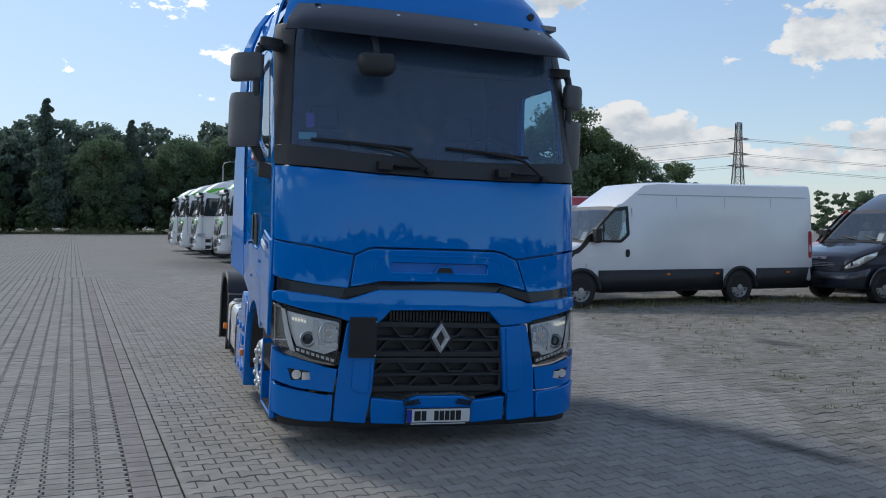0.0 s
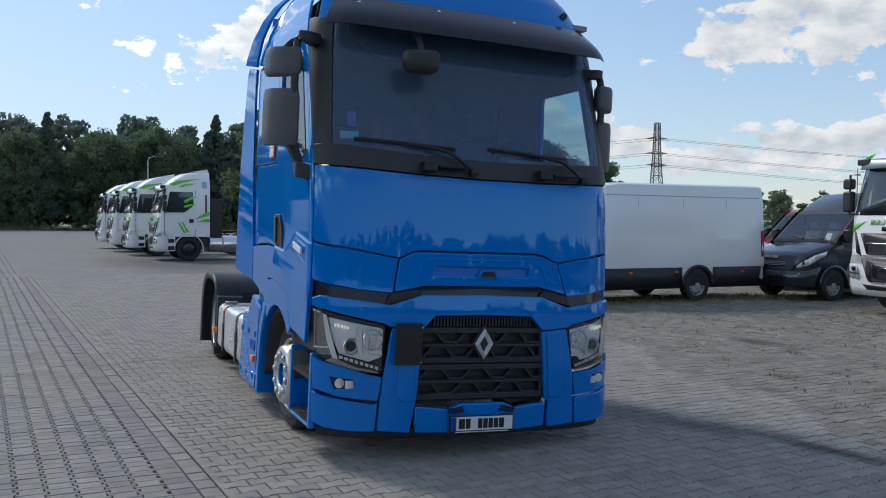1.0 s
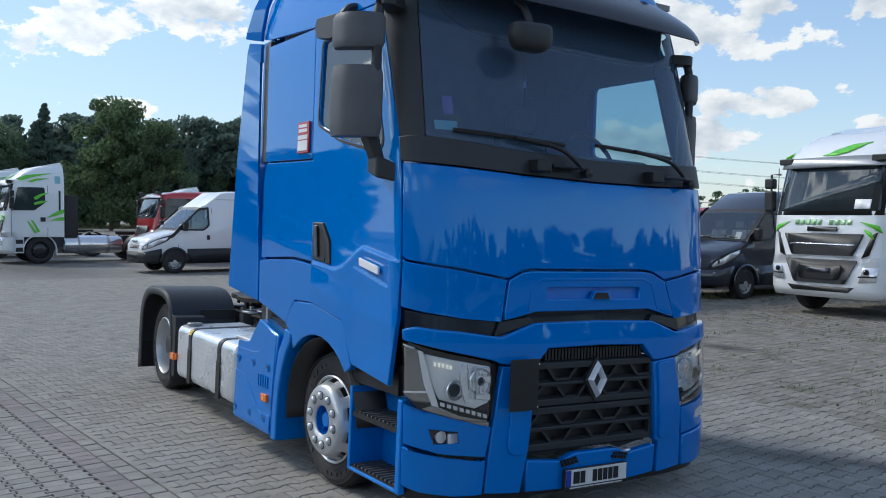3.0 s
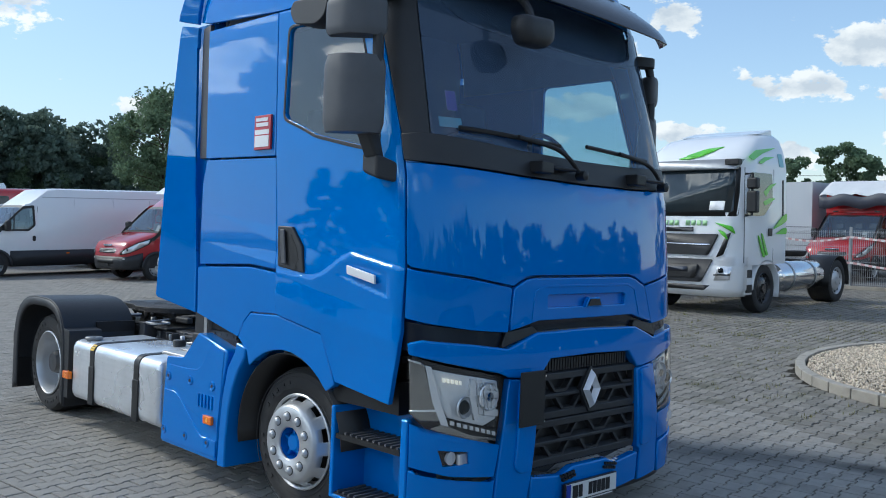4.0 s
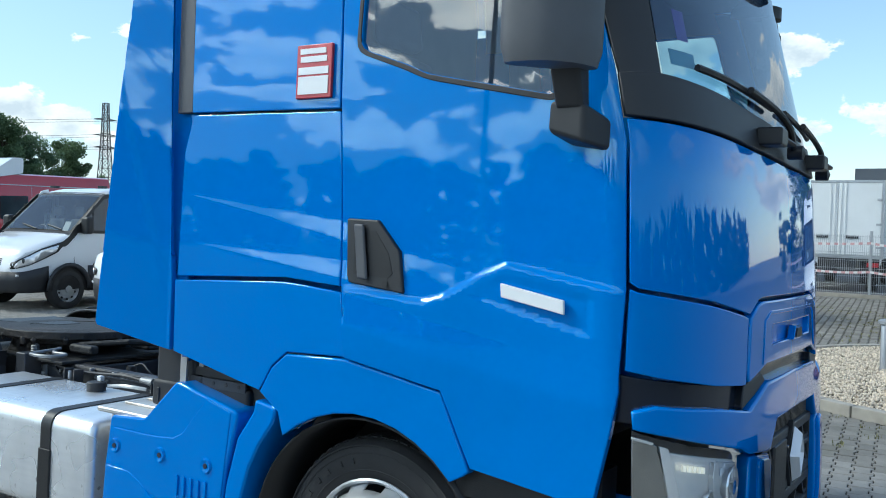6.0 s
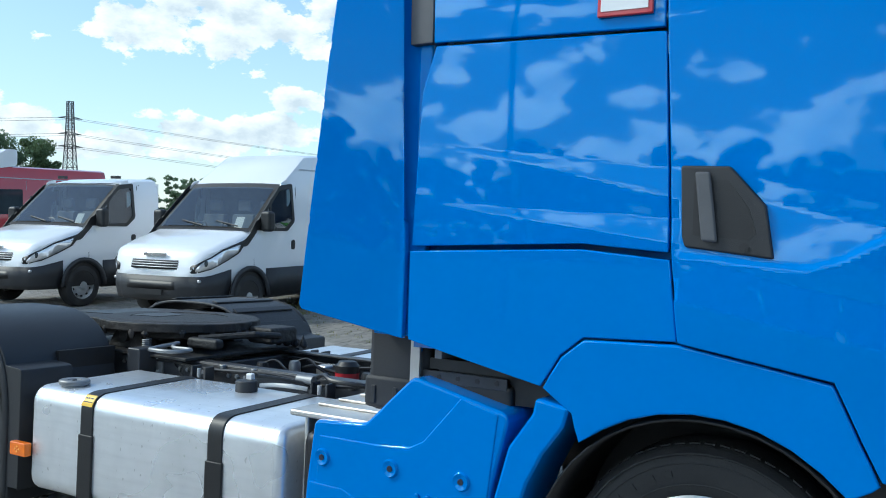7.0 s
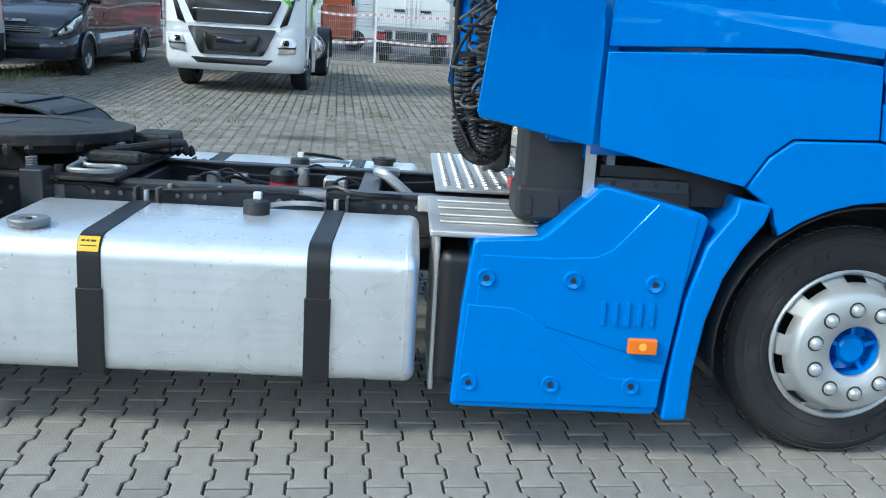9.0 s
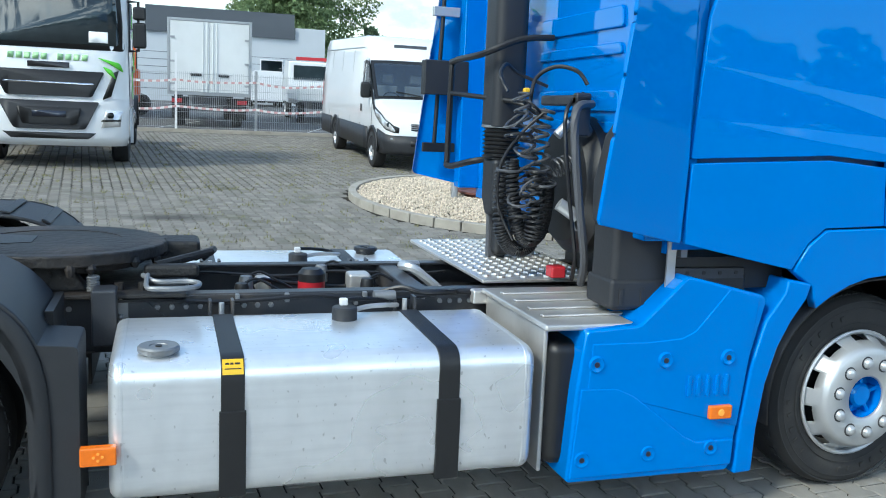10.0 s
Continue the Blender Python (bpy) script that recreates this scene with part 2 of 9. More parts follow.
def weather_metal(m):
    """Brushed lines along the tank, pale oxide blotches, dull runs down the side, small dark specks."""
    n, l = m.node_tree.nodes, m.node_tree.links
    b = n["Principled BSDF"]
    col = b.inputs["Base Color"].links[0].from_socket
    tc = n.new("ShaderNodeTexCoord")

    def layer(size, detail, lo, hi, amount):
        mp, ns, mr = n.new("ShaderNodeMapping"), n.new("ShaderNodeTexNoise"), n.new("ShaderNodeMapRange")
        mp.inputs["Scale"].default_value = size
        l.new(tc.outputs["Object"], mp.inputs["Vector"])
        l.new(mp.outputs[0], ns.inputs["Vector"])
        ns.inputs["Scale"].default_value, ns.inputs["Detail"].default_value = 1.0, detail
        mr.inputs["From Min"].default_value, mr.inputs["From Max"].default_value, mr.inputs["To Max"].default_value = lo, hi, amount
        l.new(ns.outputs[0], mr.inputs["Value"])
        return mr.outputs[0]
    for size, detail, lo, hi, amount, tint in (((14, 14, 14), 2, 0.35, 0.75, 0.22, (0.70, 0.72, 0.74)), ((3, 7, 1.4), 2, 0.40, 0.78, 0.26, (0.52, 0.54, 0.56)), ((40, 2.5, 40), 2, 0.45, 0.75, 0.14, (0.48, 0.50, 0.52)), ((45, 45, 30), 1, 0.70, 0.76, 0.45, (0.30, 0.30, 0.30))):
        mx = n.new("ShaderNodeMixRGB")
        l.new(layer(size, detail, lo, hi, amount), mx.inputs[0])
        l.new(col, mx.inputs[1])
        mx.inputs[2].default_value = (*tint, 1)
        col = mx.outputs[0]
    l.new(col, b.inputs["Base Color"])
    ro = n.new("ShaderNodeMath")
    ro.operation = "ADD"
    ro.inputs[1].default_value = 0.24
    l.new(layer((3, 2, 3), 2, 0.3, 0.7, 0.12), ro.inputs[0])
    l.new(ro.outputs[0], b.inputs["Roughness"])


weather_metal(ALU)
RIM = mat("wheel_silver", (0.56, 0.57, 0.58), 0.36, 0.55, 0.2, 0.08, 8, 0.05, 60, dirt=(0.34, 0.33, 0.31, 0.4))
GALV = mat("plate_metal", (0.64, 0.62, 0.59), 0.42, 0.7, 0, 0.14, 5, 0.1, 40, dirt=(0.25, 0.22, 0.18, 0.6))
CHROME = mat("chrome", (0.75, 0.75, 0.76), 0.12, 1.0, 0, 0.05, 8)
LAMP_IN = mat("lamp_reflector", (0.92, 0.93, 0.95), 0.12, 0.6, 0, 0.1, 20, 0.12, 40)
BADGE = mat("badge_silver", (0.82, 0.82, 0.83), 0.38, 0.45, 0, 0.03, 8)
PANE = mat("van_window", (0.03, 0.042, 0.048), 0.04, 0, 0.5, 0.5, 3, spec=0.5)
LAMP_DK = mat("lamp_bezel", (0.03, 0.03, 0.032), 0.25, 0.2, 0.3, 0.1, 20)
LAMP_TRAY = mat("lamp_tray", (0.92, 0.93, 0.95), 0.2, 0.45, 0, 0.12, 25, 0.3, 22)
LAMP_SM = mat("smoked_lamp_chrome", (0.34, 0.33, 0.31), 0.14, 0.8, 0.5, 0.3, 14)
LED = mat("led_strip", (0.9, 0.88, 0.8), 0.2, 0, 0, 0.02, 10, emit=(1.0, 0.94, 0.80, 0.30))
AMBER = mat("amber_lens", (0.80, 0.17, 0.008), 0.2, 0, 0.6, 0.1, 60, emit=(1.0, 0.25, 0.01, 0.03))
AMBER_HOT = mat("amber_led", (0.95, 0.36, 0.05), 0.2, 0, 0.4, 0.1, 60, emit=(1.0, 0.5, 0.1, 0.08))
YELLOW = mat("yellow_sticker", (0.80, 0.48, 0.02), 0.4, 0, 0, 0.05, 60)
RED = mat("red_paint", (0.42, 0.012, 0.018), 0.3, 0, 1.0, 0.06, 4)
RED_ST = mat("red_sticker", (0.45, 0.02, 0.03), 0.35, 0, 0.3, 0.05, 10)
WHITE_ST = mat("white_sticker", (0.78, 0.78, 0.78), 0.4, 0, 0.2, 0.03, 10)
WHITE = mat("white_paint", (0.80, 0.81, 0.82), 0.35, 0, 0.9, 0.03, 2)
WHITE_OLD = mat("white_box_panel", (0.72, 0.73, 0.72), 0.5, 0, 0.2, 0.06, 2, dirt=(0.5, 0.5, 0.47, 0.35))
NAVY = mat("navy_paint", (0.010, 0.014, 0.030), 0.3, 0, 1.0, 0.1, 4)
GREEN = mat("green_decal", (0.13, 0.58, 0.03), 0.35, 0, 0.5, 0.06, 3)
GREEN_P = mat("pale_green_decal", (0.36, 0.62, 0.30), 0.35, 0, 0.5, 0.06, 3)
TEAL_ST = mat("teal_sticker", (0.25, 0.50, 0.55), 0.4, 0, 0, 0.05, 30)
VIOLET_ST = mat("violet_sticker", (0.20, 0.07, 0.38), 0.4, 0, 0, 0.05, 30)
GLASS = glass_mat("windscreen_glass", (0.50, 0.70, 0.80), sky_veil=0.17)
GLASS_S = glass_mat("side_glass", (0.66, 0.80, 0.80), sky_veil=0.03, ior=2.1)
GLASS_V = glass_mat("van_glass", (0.50, 0.60, 0.63), sky_veil=0.05, ior=1.85)
GLASS_D = glass_mat("dark_glass", (0.16, 0.20, 0.22))
LENS = glass_mat("clear_lens", (0.93, 0.95, 0.96))
CAB_IN = mat("cab_lining", (0.26, 0.265, 0.275), 0.8, 0, 0, 0.2, 8)
SEAT_V = mat("van_seat_cloth", (0.20, 0.21, 0.22), 0.9, 0, 0, 0.2, 20)
SEAT = mat("seat_cloth", (0.08, 0.085, 0.10), 0.9, 0, 0, 0.2, 20)
DIRTY_GREY = mat("airbox_plastic", (0.022, 0.023, 0.026), 0.6, 0, 0, 0.2, 6, 0.1, 60, dirt=(0.05, 0.045, 0.04, 0.4))
COIL_B = mat("coil_black", (0.018, 0.018, 0.02), 0.38, 0, 0, 0.1, 30)
COIL_G = mat("coil_grey", (0.07, 0.072, 0.078), 0.4, 0, 0, 0.1, 30)
DULL = mat("dull_alloy", (0.26, 0.265, 0.27), 0.5, 0.6, 0, 0.15, 20, 0.1, 90)
RUST = mat("red_brown_plastic", (0.13, 0.045, 0.035), 0.6, 0, 0, 0.2, 12, 0.15, 60)
PLATE = mat("plate_white", (0.72, 0.72, 0.70), 0.35, 0, 0.2, 0.03, 20)
INK = mat("plate_ink", (0.01, 0.01, 0.012), 0.5, 0, 0, 0.02, 20)
EUBLUE = mat("plate_blue", (0.01, 0.04, 0.35), 0.4, 0, 0, 0.02, 20)
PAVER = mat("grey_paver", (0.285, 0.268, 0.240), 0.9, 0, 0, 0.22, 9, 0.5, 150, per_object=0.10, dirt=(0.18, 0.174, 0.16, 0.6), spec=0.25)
PAVER_R = mat("red_paver", (0.252, 0.226, 0.213), 0.9, 0, 0, 0.22, 9, 0.5, 150, per_object=0.12, dirt=(0.24, 0.20, 0.175, 0.6), spec=0.25)
KERB = mat("kerb_concrete", (0.36, 0.33, 0.28), 0.9, 0, 0, 0.15, 8, 0.4, 90, dirt=(0.2, 0.18, 0.15, 0.6))
PEBBLE = mat("pale_pebble", (0.62, 0.52, 0.40), 0.8, 0, 0, 0.15, 20, per_object=0.35)
GRASS = mat("weed_grass", (0.23, 0.22, 0.11), 0.9, 0, 0, 0.35, 20, per_object=0.4, spec=0.1)
STEEL = mat("galvanised_steel", (0.42, 0.43, 0.44), 0.45, 0.7, 0, 0.1, 10)


def ground_marks(m, spots, color):
    """Dark marks and wet patches on the ground: centre, half lengths, turn in degrees, amount."""
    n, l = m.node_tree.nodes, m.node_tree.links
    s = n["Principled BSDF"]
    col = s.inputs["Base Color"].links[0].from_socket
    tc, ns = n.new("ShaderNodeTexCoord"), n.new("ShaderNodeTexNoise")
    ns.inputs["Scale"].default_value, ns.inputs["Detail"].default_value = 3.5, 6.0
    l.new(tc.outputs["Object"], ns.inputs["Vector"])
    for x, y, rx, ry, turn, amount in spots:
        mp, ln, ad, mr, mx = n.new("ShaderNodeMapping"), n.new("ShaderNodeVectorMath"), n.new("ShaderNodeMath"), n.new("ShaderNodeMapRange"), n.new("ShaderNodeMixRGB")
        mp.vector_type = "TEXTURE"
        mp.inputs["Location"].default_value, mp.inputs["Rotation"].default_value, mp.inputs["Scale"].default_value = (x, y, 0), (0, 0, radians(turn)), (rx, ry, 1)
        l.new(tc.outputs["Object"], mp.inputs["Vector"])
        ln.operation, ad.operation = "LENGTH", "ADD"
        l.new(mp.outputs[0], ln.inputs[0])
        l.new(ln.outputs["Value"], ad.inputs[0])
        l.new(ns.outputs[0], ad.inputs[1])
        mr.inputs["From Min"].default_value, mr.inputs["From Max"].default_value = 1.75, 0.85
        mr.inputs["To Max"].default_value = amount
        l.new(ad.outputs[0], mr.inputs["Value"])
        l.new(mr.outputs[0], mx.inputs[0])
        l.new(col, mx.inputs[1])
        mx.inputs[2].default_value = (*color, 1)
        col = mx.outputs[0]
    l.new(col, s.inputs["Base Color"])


# long dark patches beside the truck's front, on its +x side
ground_marks(PAVER, [(2.68, -0.85, 0.75, 0.14, -76, 0.8), (2.35, 0.1, 0.6, 0.22, -60, 0.45), (1.9, 1.0, 1.3, 0.3, -68, 0.3)], (0.05, 0.048, 0.045))


def leaf_mat(name, color, spread):
    m = mat(name, color, 0.8, 0, 0, 0.35, 0.35, per_object=spread, spec=0.15)
    n, l = m.node_tree.nodes, m.node_tree.links
    b = n["Principled BSDF"]
    tr, mx = n.new("ShaderNodeBsdfTranslucent"), n.new("ShaderNodeMixShader")
    l.new(b.inputs["Base Color"].links[0].from_socket, tr.inputs["Color"])
    mx.inputs[0].default_value = 0.45
    l.new(b.outputs[0], mx.inputs[1])
    l.new(tr.outputs[0], mx.inputs[2])
    l.new(mx.outputs[0], n["Material Output"].inputs["Surface"])
    return m


LEAF_A = leaf_mat("pine_foliage", (0.150, 0.205, 0.165), 0.22)
LEAF_B = leaf_mat("broadleaf_foliage", (0.150, 0.215, 0.130), 0.25)
LEAF_C = leaf_mat("bush_foliage", (0.130, 0.185, 0.095), 0.3)
LEAF_W = leaf_mat("willow_foliage", (0.20, 0.27, 0.13), 0.3)
BARK = mat("bark", (0.07, 0.055, 0.04), 0.9, 0, 0, 0.3, 4, 0.3, 20)
FACADE = mat("grey_cladding", (0.52, 0.55, 0.58), 0.5, 0.0, 0, 0.05, 1)
FACADE_D = mat("dark_cladding", (0.09, 0.10, 0.115), 0.45, 0.2, 0, 0.08, 1)
TARP = mat("dark_tarpaulin", (0.06, 0.065, 0.085), 0.6, 0, 0, 0.15, 3, 0.2, 12)
TARP_W = mat("pale_tarpaulin", (0.62, 0.63, 0.64), 0.55, 0, 0, 0.08, 4, 0.3, 10)
TAPE = mat("barrier_tape_white", (0.75, 0.72, 0.70), 0.5, 0, 0, 0.05, 6)
TAPE_R = mat("barrier_tape_red", (0.62, 0.36, 0.35), 0.5, 0, 0, 0.05, 6)
ORANGE = mat("orange_machine", (0.60, 0.11, 0.02), 0.45, 0, 0.3, 0.1, 6)
PYLON = mat("pylon_steel", (0.06, 0.06, 0.065), 0.7, 0.2, 0, 0.1, 1)
ASPHALT = mat("asphalt", (0.11, 0.11, 0.11), 0.9, 0, 0, 0.15, 2, 0.3, 60)


# ---------------------------------------------------------------- mesh helpers
def thing(name, m, label, category, group="", kind=""):
    e = new(name)
    e.empty_display_size = 0.2
    e.matrix_world = m
    return tagged(e, label, category, group, kind)


def part(name, bm, material, parent, label="", smooth=38, bevel=0.0, solid=0.0, seg=2):
    me = bpy.data.meshes.new(name)
    if not isinstance(bm, bpy.types.Mesh):
        bmesh.ops.recalc_face_normals(bm, faces=bm.faces) if solid == 0 else None
        bm.to_mesh(me)
        bm.free()
    else:
        me = bm
    if smooth:
        me.shade_smooth()
        me.set_sharp_from_angle(angle=radians(smooth))
    if not me.materials:
        me.materials.append(material)
    ob = new(name, me)
    if parent is not None:
        ob.parent = parent
    if solid:
        s = ob.modifiers.new("solid", "SOLIDIFY")
        s.thickness, s.offset = solid, -1
    if bevel:
        b = ob.modifiers.new("bevel", "BEVEL")
        b.width, b.segments, b.limit_method, b.angle_limit, b.harden_normals = bevel, seg, "ANGLE", radians(40), True
    if label:
        ob["label"] = label
    return ob


def box(bm, x0, x1, y0, y1, z0, z1, m=None):
    v = [bm.verts.new((x, y, z)) for z in (z0, z1) for y in (y0, y1) for x in (x0, x1)]
    if m is not None:
        for q in v:
            q.co = m @ q.co
    for f in ((0, 2, 3, 1), (4, 5, 7, 6), (0, 1, 5, 4), (2, 6, 7, 3), (0, 4, 6, 2), (1, 3, 7, 5)):
        bm.faces.new([v[i] for i in f])
    return v


def boxes(*spec):
    bm = bmesh.new()
    for s in spec:
        box(bm, *s)
    return bm


def prism(pts, a, b, axis="x", bm=None):
    """A polygon swept from a to b along an axis; pts lie in the other two (y, z), (x, z) or (x, y)."""
    bm = bm or bmesh.new()
    put = {"x": lambda p, c: (c, p[0], p[1]), "y": lambda p, c: (p[0], c, p[1]), "z": lambda p, c: (p[0], p[1], c)}[axis]
    va, vb = [bm.verts.new(put(p, a)) for p in pts], [bm.verts.new(put(p, b)) for p in pts]
    bm.faces.new(va)
    bm.faces.new(vb[::-1])
    k = len(pts)
    for i in range(k):
        bm.faces.new((va[i], vb[i], vb[(i + 1) % k], va[(i + 1) % k]))
    return bm


def lathe(profile, seg=32, axis="x", centre=(0, 0, 0), bm=None):
    """Turns (r, h) pairs about an axis through centre."""
    bm = bm or bmesh.new()
    rings = []
    for r, h in profile:
        ring = []
        for i in range(seg):
            a = 2 * math.pi * i / seg
            p = {"x": (h, r * math.cos(a), r * math.sin(a)), "y": (r * math.cos(a), h, r * math.sin(a)), "z": (r * math.cos(a), r * math.sin(a), h)}[axis]
            ring.append(bm.verts.new(Vector(p) + Vector(centre)))
        rings.append(ring)
    for a, b in zip(rings, rings[1:]):
        for i in range(seg):
            bm.faces.new((a[i], a[(i + 1) % seg], b[(i + 1) % seg], b[i]))
    for ring, (r, h) in ((rings[0], profile[0]), (rings[-1], profile[-1])):
        if 0 < r < 0.2 * max(p[0] for p in profile) + 0.03:
            bm.faces.new(ring)
    return bm


def cyl(p, q, r, seg=12, bm=None, r2=None):
    bm = bm or bmesh.new()
    p, q = Vector(p), Vector(q)
    t = (q - p).to_track_quat("Z", "Y")
    rings = [[bm.verts.new(c + t @ Vector((rr * math.cos(2 * math.pi * i / seg), rr * math.sin(2 * math.pi * i / seg), 0))) for i in range(seg)]
             for c, rr in ((p, r), (q, r if r2 is None else r2))]
    for i in range(seg):
        bm.faces.new((rings[0][i], rings[0][(i + 1) % seg], rings[1][(i + 1) % seg], rings[1][i]))
    bm.faces.new(rings[0][::-1])
    bm.faces.new(rings[1])
    return bm


def tube(pts, r, seg=8, bm=None):
    """A round bar or hose along a line of points."""
    bm = bm or bmesh.new()
    pts = [Vector(p) for p in pts]
    rings = []
    up = Vector((0.31, 0.17, 0.93))
    for i, p in enumerate(pts):
        d = (pts[min(i + 1, len(pts) - 1)] - pts[max(i - 1, 0)]).normalized()
        a = d.cross(up)
        if a.length < 1e-3:
            a = d.cross(Vector((1, 0, 0)))
        a.normalize()
        b = d.cross(a)
        rings.append([bm.verts.new(p + r * (math.cos(2 * math.pi * k / seg) * a + math.sin(2 * math.pi * k / seg) * b)) for k in range(seg)])
    for a, b in zip(rings, rings[1:]):
        for k in range(seg):
            bm.faces.new((a[k], a[(k + 1) % seg], b[(k + 1) % seg], b[k]))
    bm.faces.new(rings[0][::-1])
    bm.faces.new(rings[-1])
    return bm


def smooth_line(pts, k=6):
    """Catmull-Rom points through pts."""
    pts = [Vector(p) for p in pts]
    out = []
    for i in range(len(pts) - 1):
        p0, p1, p2, p3 = pts[max(i - 1, 0)], pts[i], pts[i + 1], pts[min(i + 2, len(pts) - 1)]
        for j in range(k):
            t = j / k
            out.append(0.5 * ((2 * p1) + (p2 - p0) * t + (2 * p0 - 5 * p1 + 4 * p2 - p3) * t * t + (3 * p1 - p0 - 3 * p2 + p3) * t ** 3))
    return out + [pts[-1]]


def grid(fn, us, vs, bm=None):
    """A sheet of fn(u, v) over two lists of values."""
    bm = bm or bmesh.new()
    g = [[bm.verts.new(fn(u, v)) for u in us] for v in vs]
    for a, b in zip(g, g[1:]):
        for i in range(len(us) - 1):
            bm.faces.new((a[i], a[i + 1], b[i + 1], b[i]))
    return bm


def lin(a, b, n):
    return [a + (b - a) * i / n for i in range(n + 1)]


def inside(p, poly):
    c, j = False, len(poly) - 1
    for i in range(len(poly)):
        (xi, yi), (xj, yj) = poly[i], poly[j]
        if (yi > p[1]) != (yj > p[1]) and p[0] < (xj - xi) * (p[1] - yi) / (yj - yi) + xi:
            c = not c
        j = i
    return c


def soften(poly, r, k=4):
    """Rounds the corners of a polygon."""
    out = []
    for i in range(len(poly)):
        p, a, b = Vector(poly[i]), Vector(poly[i - 1]), Vector(poly[(i + 1) % len(poly)])
        da, db = (a - p), (b - p)
        ra, rb = min(r, da.length * 0.45), min(r, db.length * 0.45)
        pa, pb = p + da.normalized() * ra, p + db.normalized() * rb
        for j in range(k + 1):
            t = j / k
            q = (1 - t) ** 2 * pa + 2 * t * (1 - t) * p + t * t * pb
            out.append((q.x, q.y))
    return out


# ---------------------------------------------------------------- the blue tractor unit
LEAN_T = 2.3
TRUCK = pose(-1.15, 0, 0) @ pose(0, 0, 0, 0, LEAN_T, 0) @ pose(1.15, 0, 0)
XC, HALF = -0.02, 1.275
truck = thing("tractor_truck", TRUCK, "glossy blue sleeper-cab tractor truck parked on the paved yard", "truck")


def _plan():
    """The cab's outline seen from above, from the middle of the nose round to the back, by length along it."""
    pts = [(0.0, 0.0)]
    for i in range(1, 121):
        u = 1 - (1 - i / 120) ** 2.2
        pts.append((HALF * u, 0.08 * u * u + 0.27 * (1 - math.sqrt(max(0, 1 - u ** 6)))))
    pts.append((HALF, 3.4))
    s, out = 0.0, [(0.0, 0.0, 0.0)]
    for a, b in zip(pts, pts[1:]):
        s += math.hypot(b[0] - a[0], b[1] - a[1])
        out.append((s, b[0], b[1]))
    return np.array(out)


PLAN = _plan()
ZK = [0.2, 0.7, 1.15, 1.32, 1.6, 2.1, 2.3, 3.15, 3.3, 3.5, 3.7, 3.85, 3.95]
YK = [0.03, 0.0, 0.02, 0.04, 0.05, 0.085, 0.13, 0.34, 0.37, 0.43, 0.52, 0.64, 0.8]
WK = [0.99, 1.0, 1.0, 1.0, 1.0, 1.0, 1.0, 0.985, 0.97, 0.93, 0.86, 0.78, 0.70]


def sx(x):
    """Place along the outline of a point on the nose, by its x."""
    x = x + 0.02
    return math.copysign(float(np.interp(abs(x), PLAN[:-1, 1], PLAN[:-1, 0])), x)


def sy(y, side=-1):
    """Place along the outline of a point on a flank, by its y."""
    return side * float(np.interp(y, PLAN[:, 2], PLAN[:, 0]))


def xc(z):
    """The cab's middle plane, which leans a little with height."""
    return -0.005 - 0.024 * (z - 0.3)


def skin_point(s, z, off=0.0):
    a = abs(s)
    x, y = np.interp(a, PLAN[:, 0], PLAN[:, 1]), np.interp(a, PLAN[:, 0], PLAN[:, 2])
    q = max(a - 0.01, 0.0)
    x0, y0 = np.interp(q, PLAN[:, 0], PLAN[:, 1]), np.interp(q, PLAN[:, 0], PLAN[:, 2])
    x1, y1 = np.interp(a + 0.01, PLAN[:, 0], PLAN[:, 1]), np.interp(a + 0.01, PLAN[:, 0], PLAN[:, 2])
    nx, ny = y1 - y0, -(x1 - x0)
    k = math.hypot(nx, ny)
    nx, ny = nx / k, ny / k
    g = math.copysign(1, s)
    lead = float(np.interp(z, ZK, YK)) * max(0.0, min(1.0, (1.25 - y) / 0.85))
    w = float(np.interp(z, ZK, WK))
    return Vector((xc(z) + g * (x * w + nx * off), y + lead + ny * off, z))


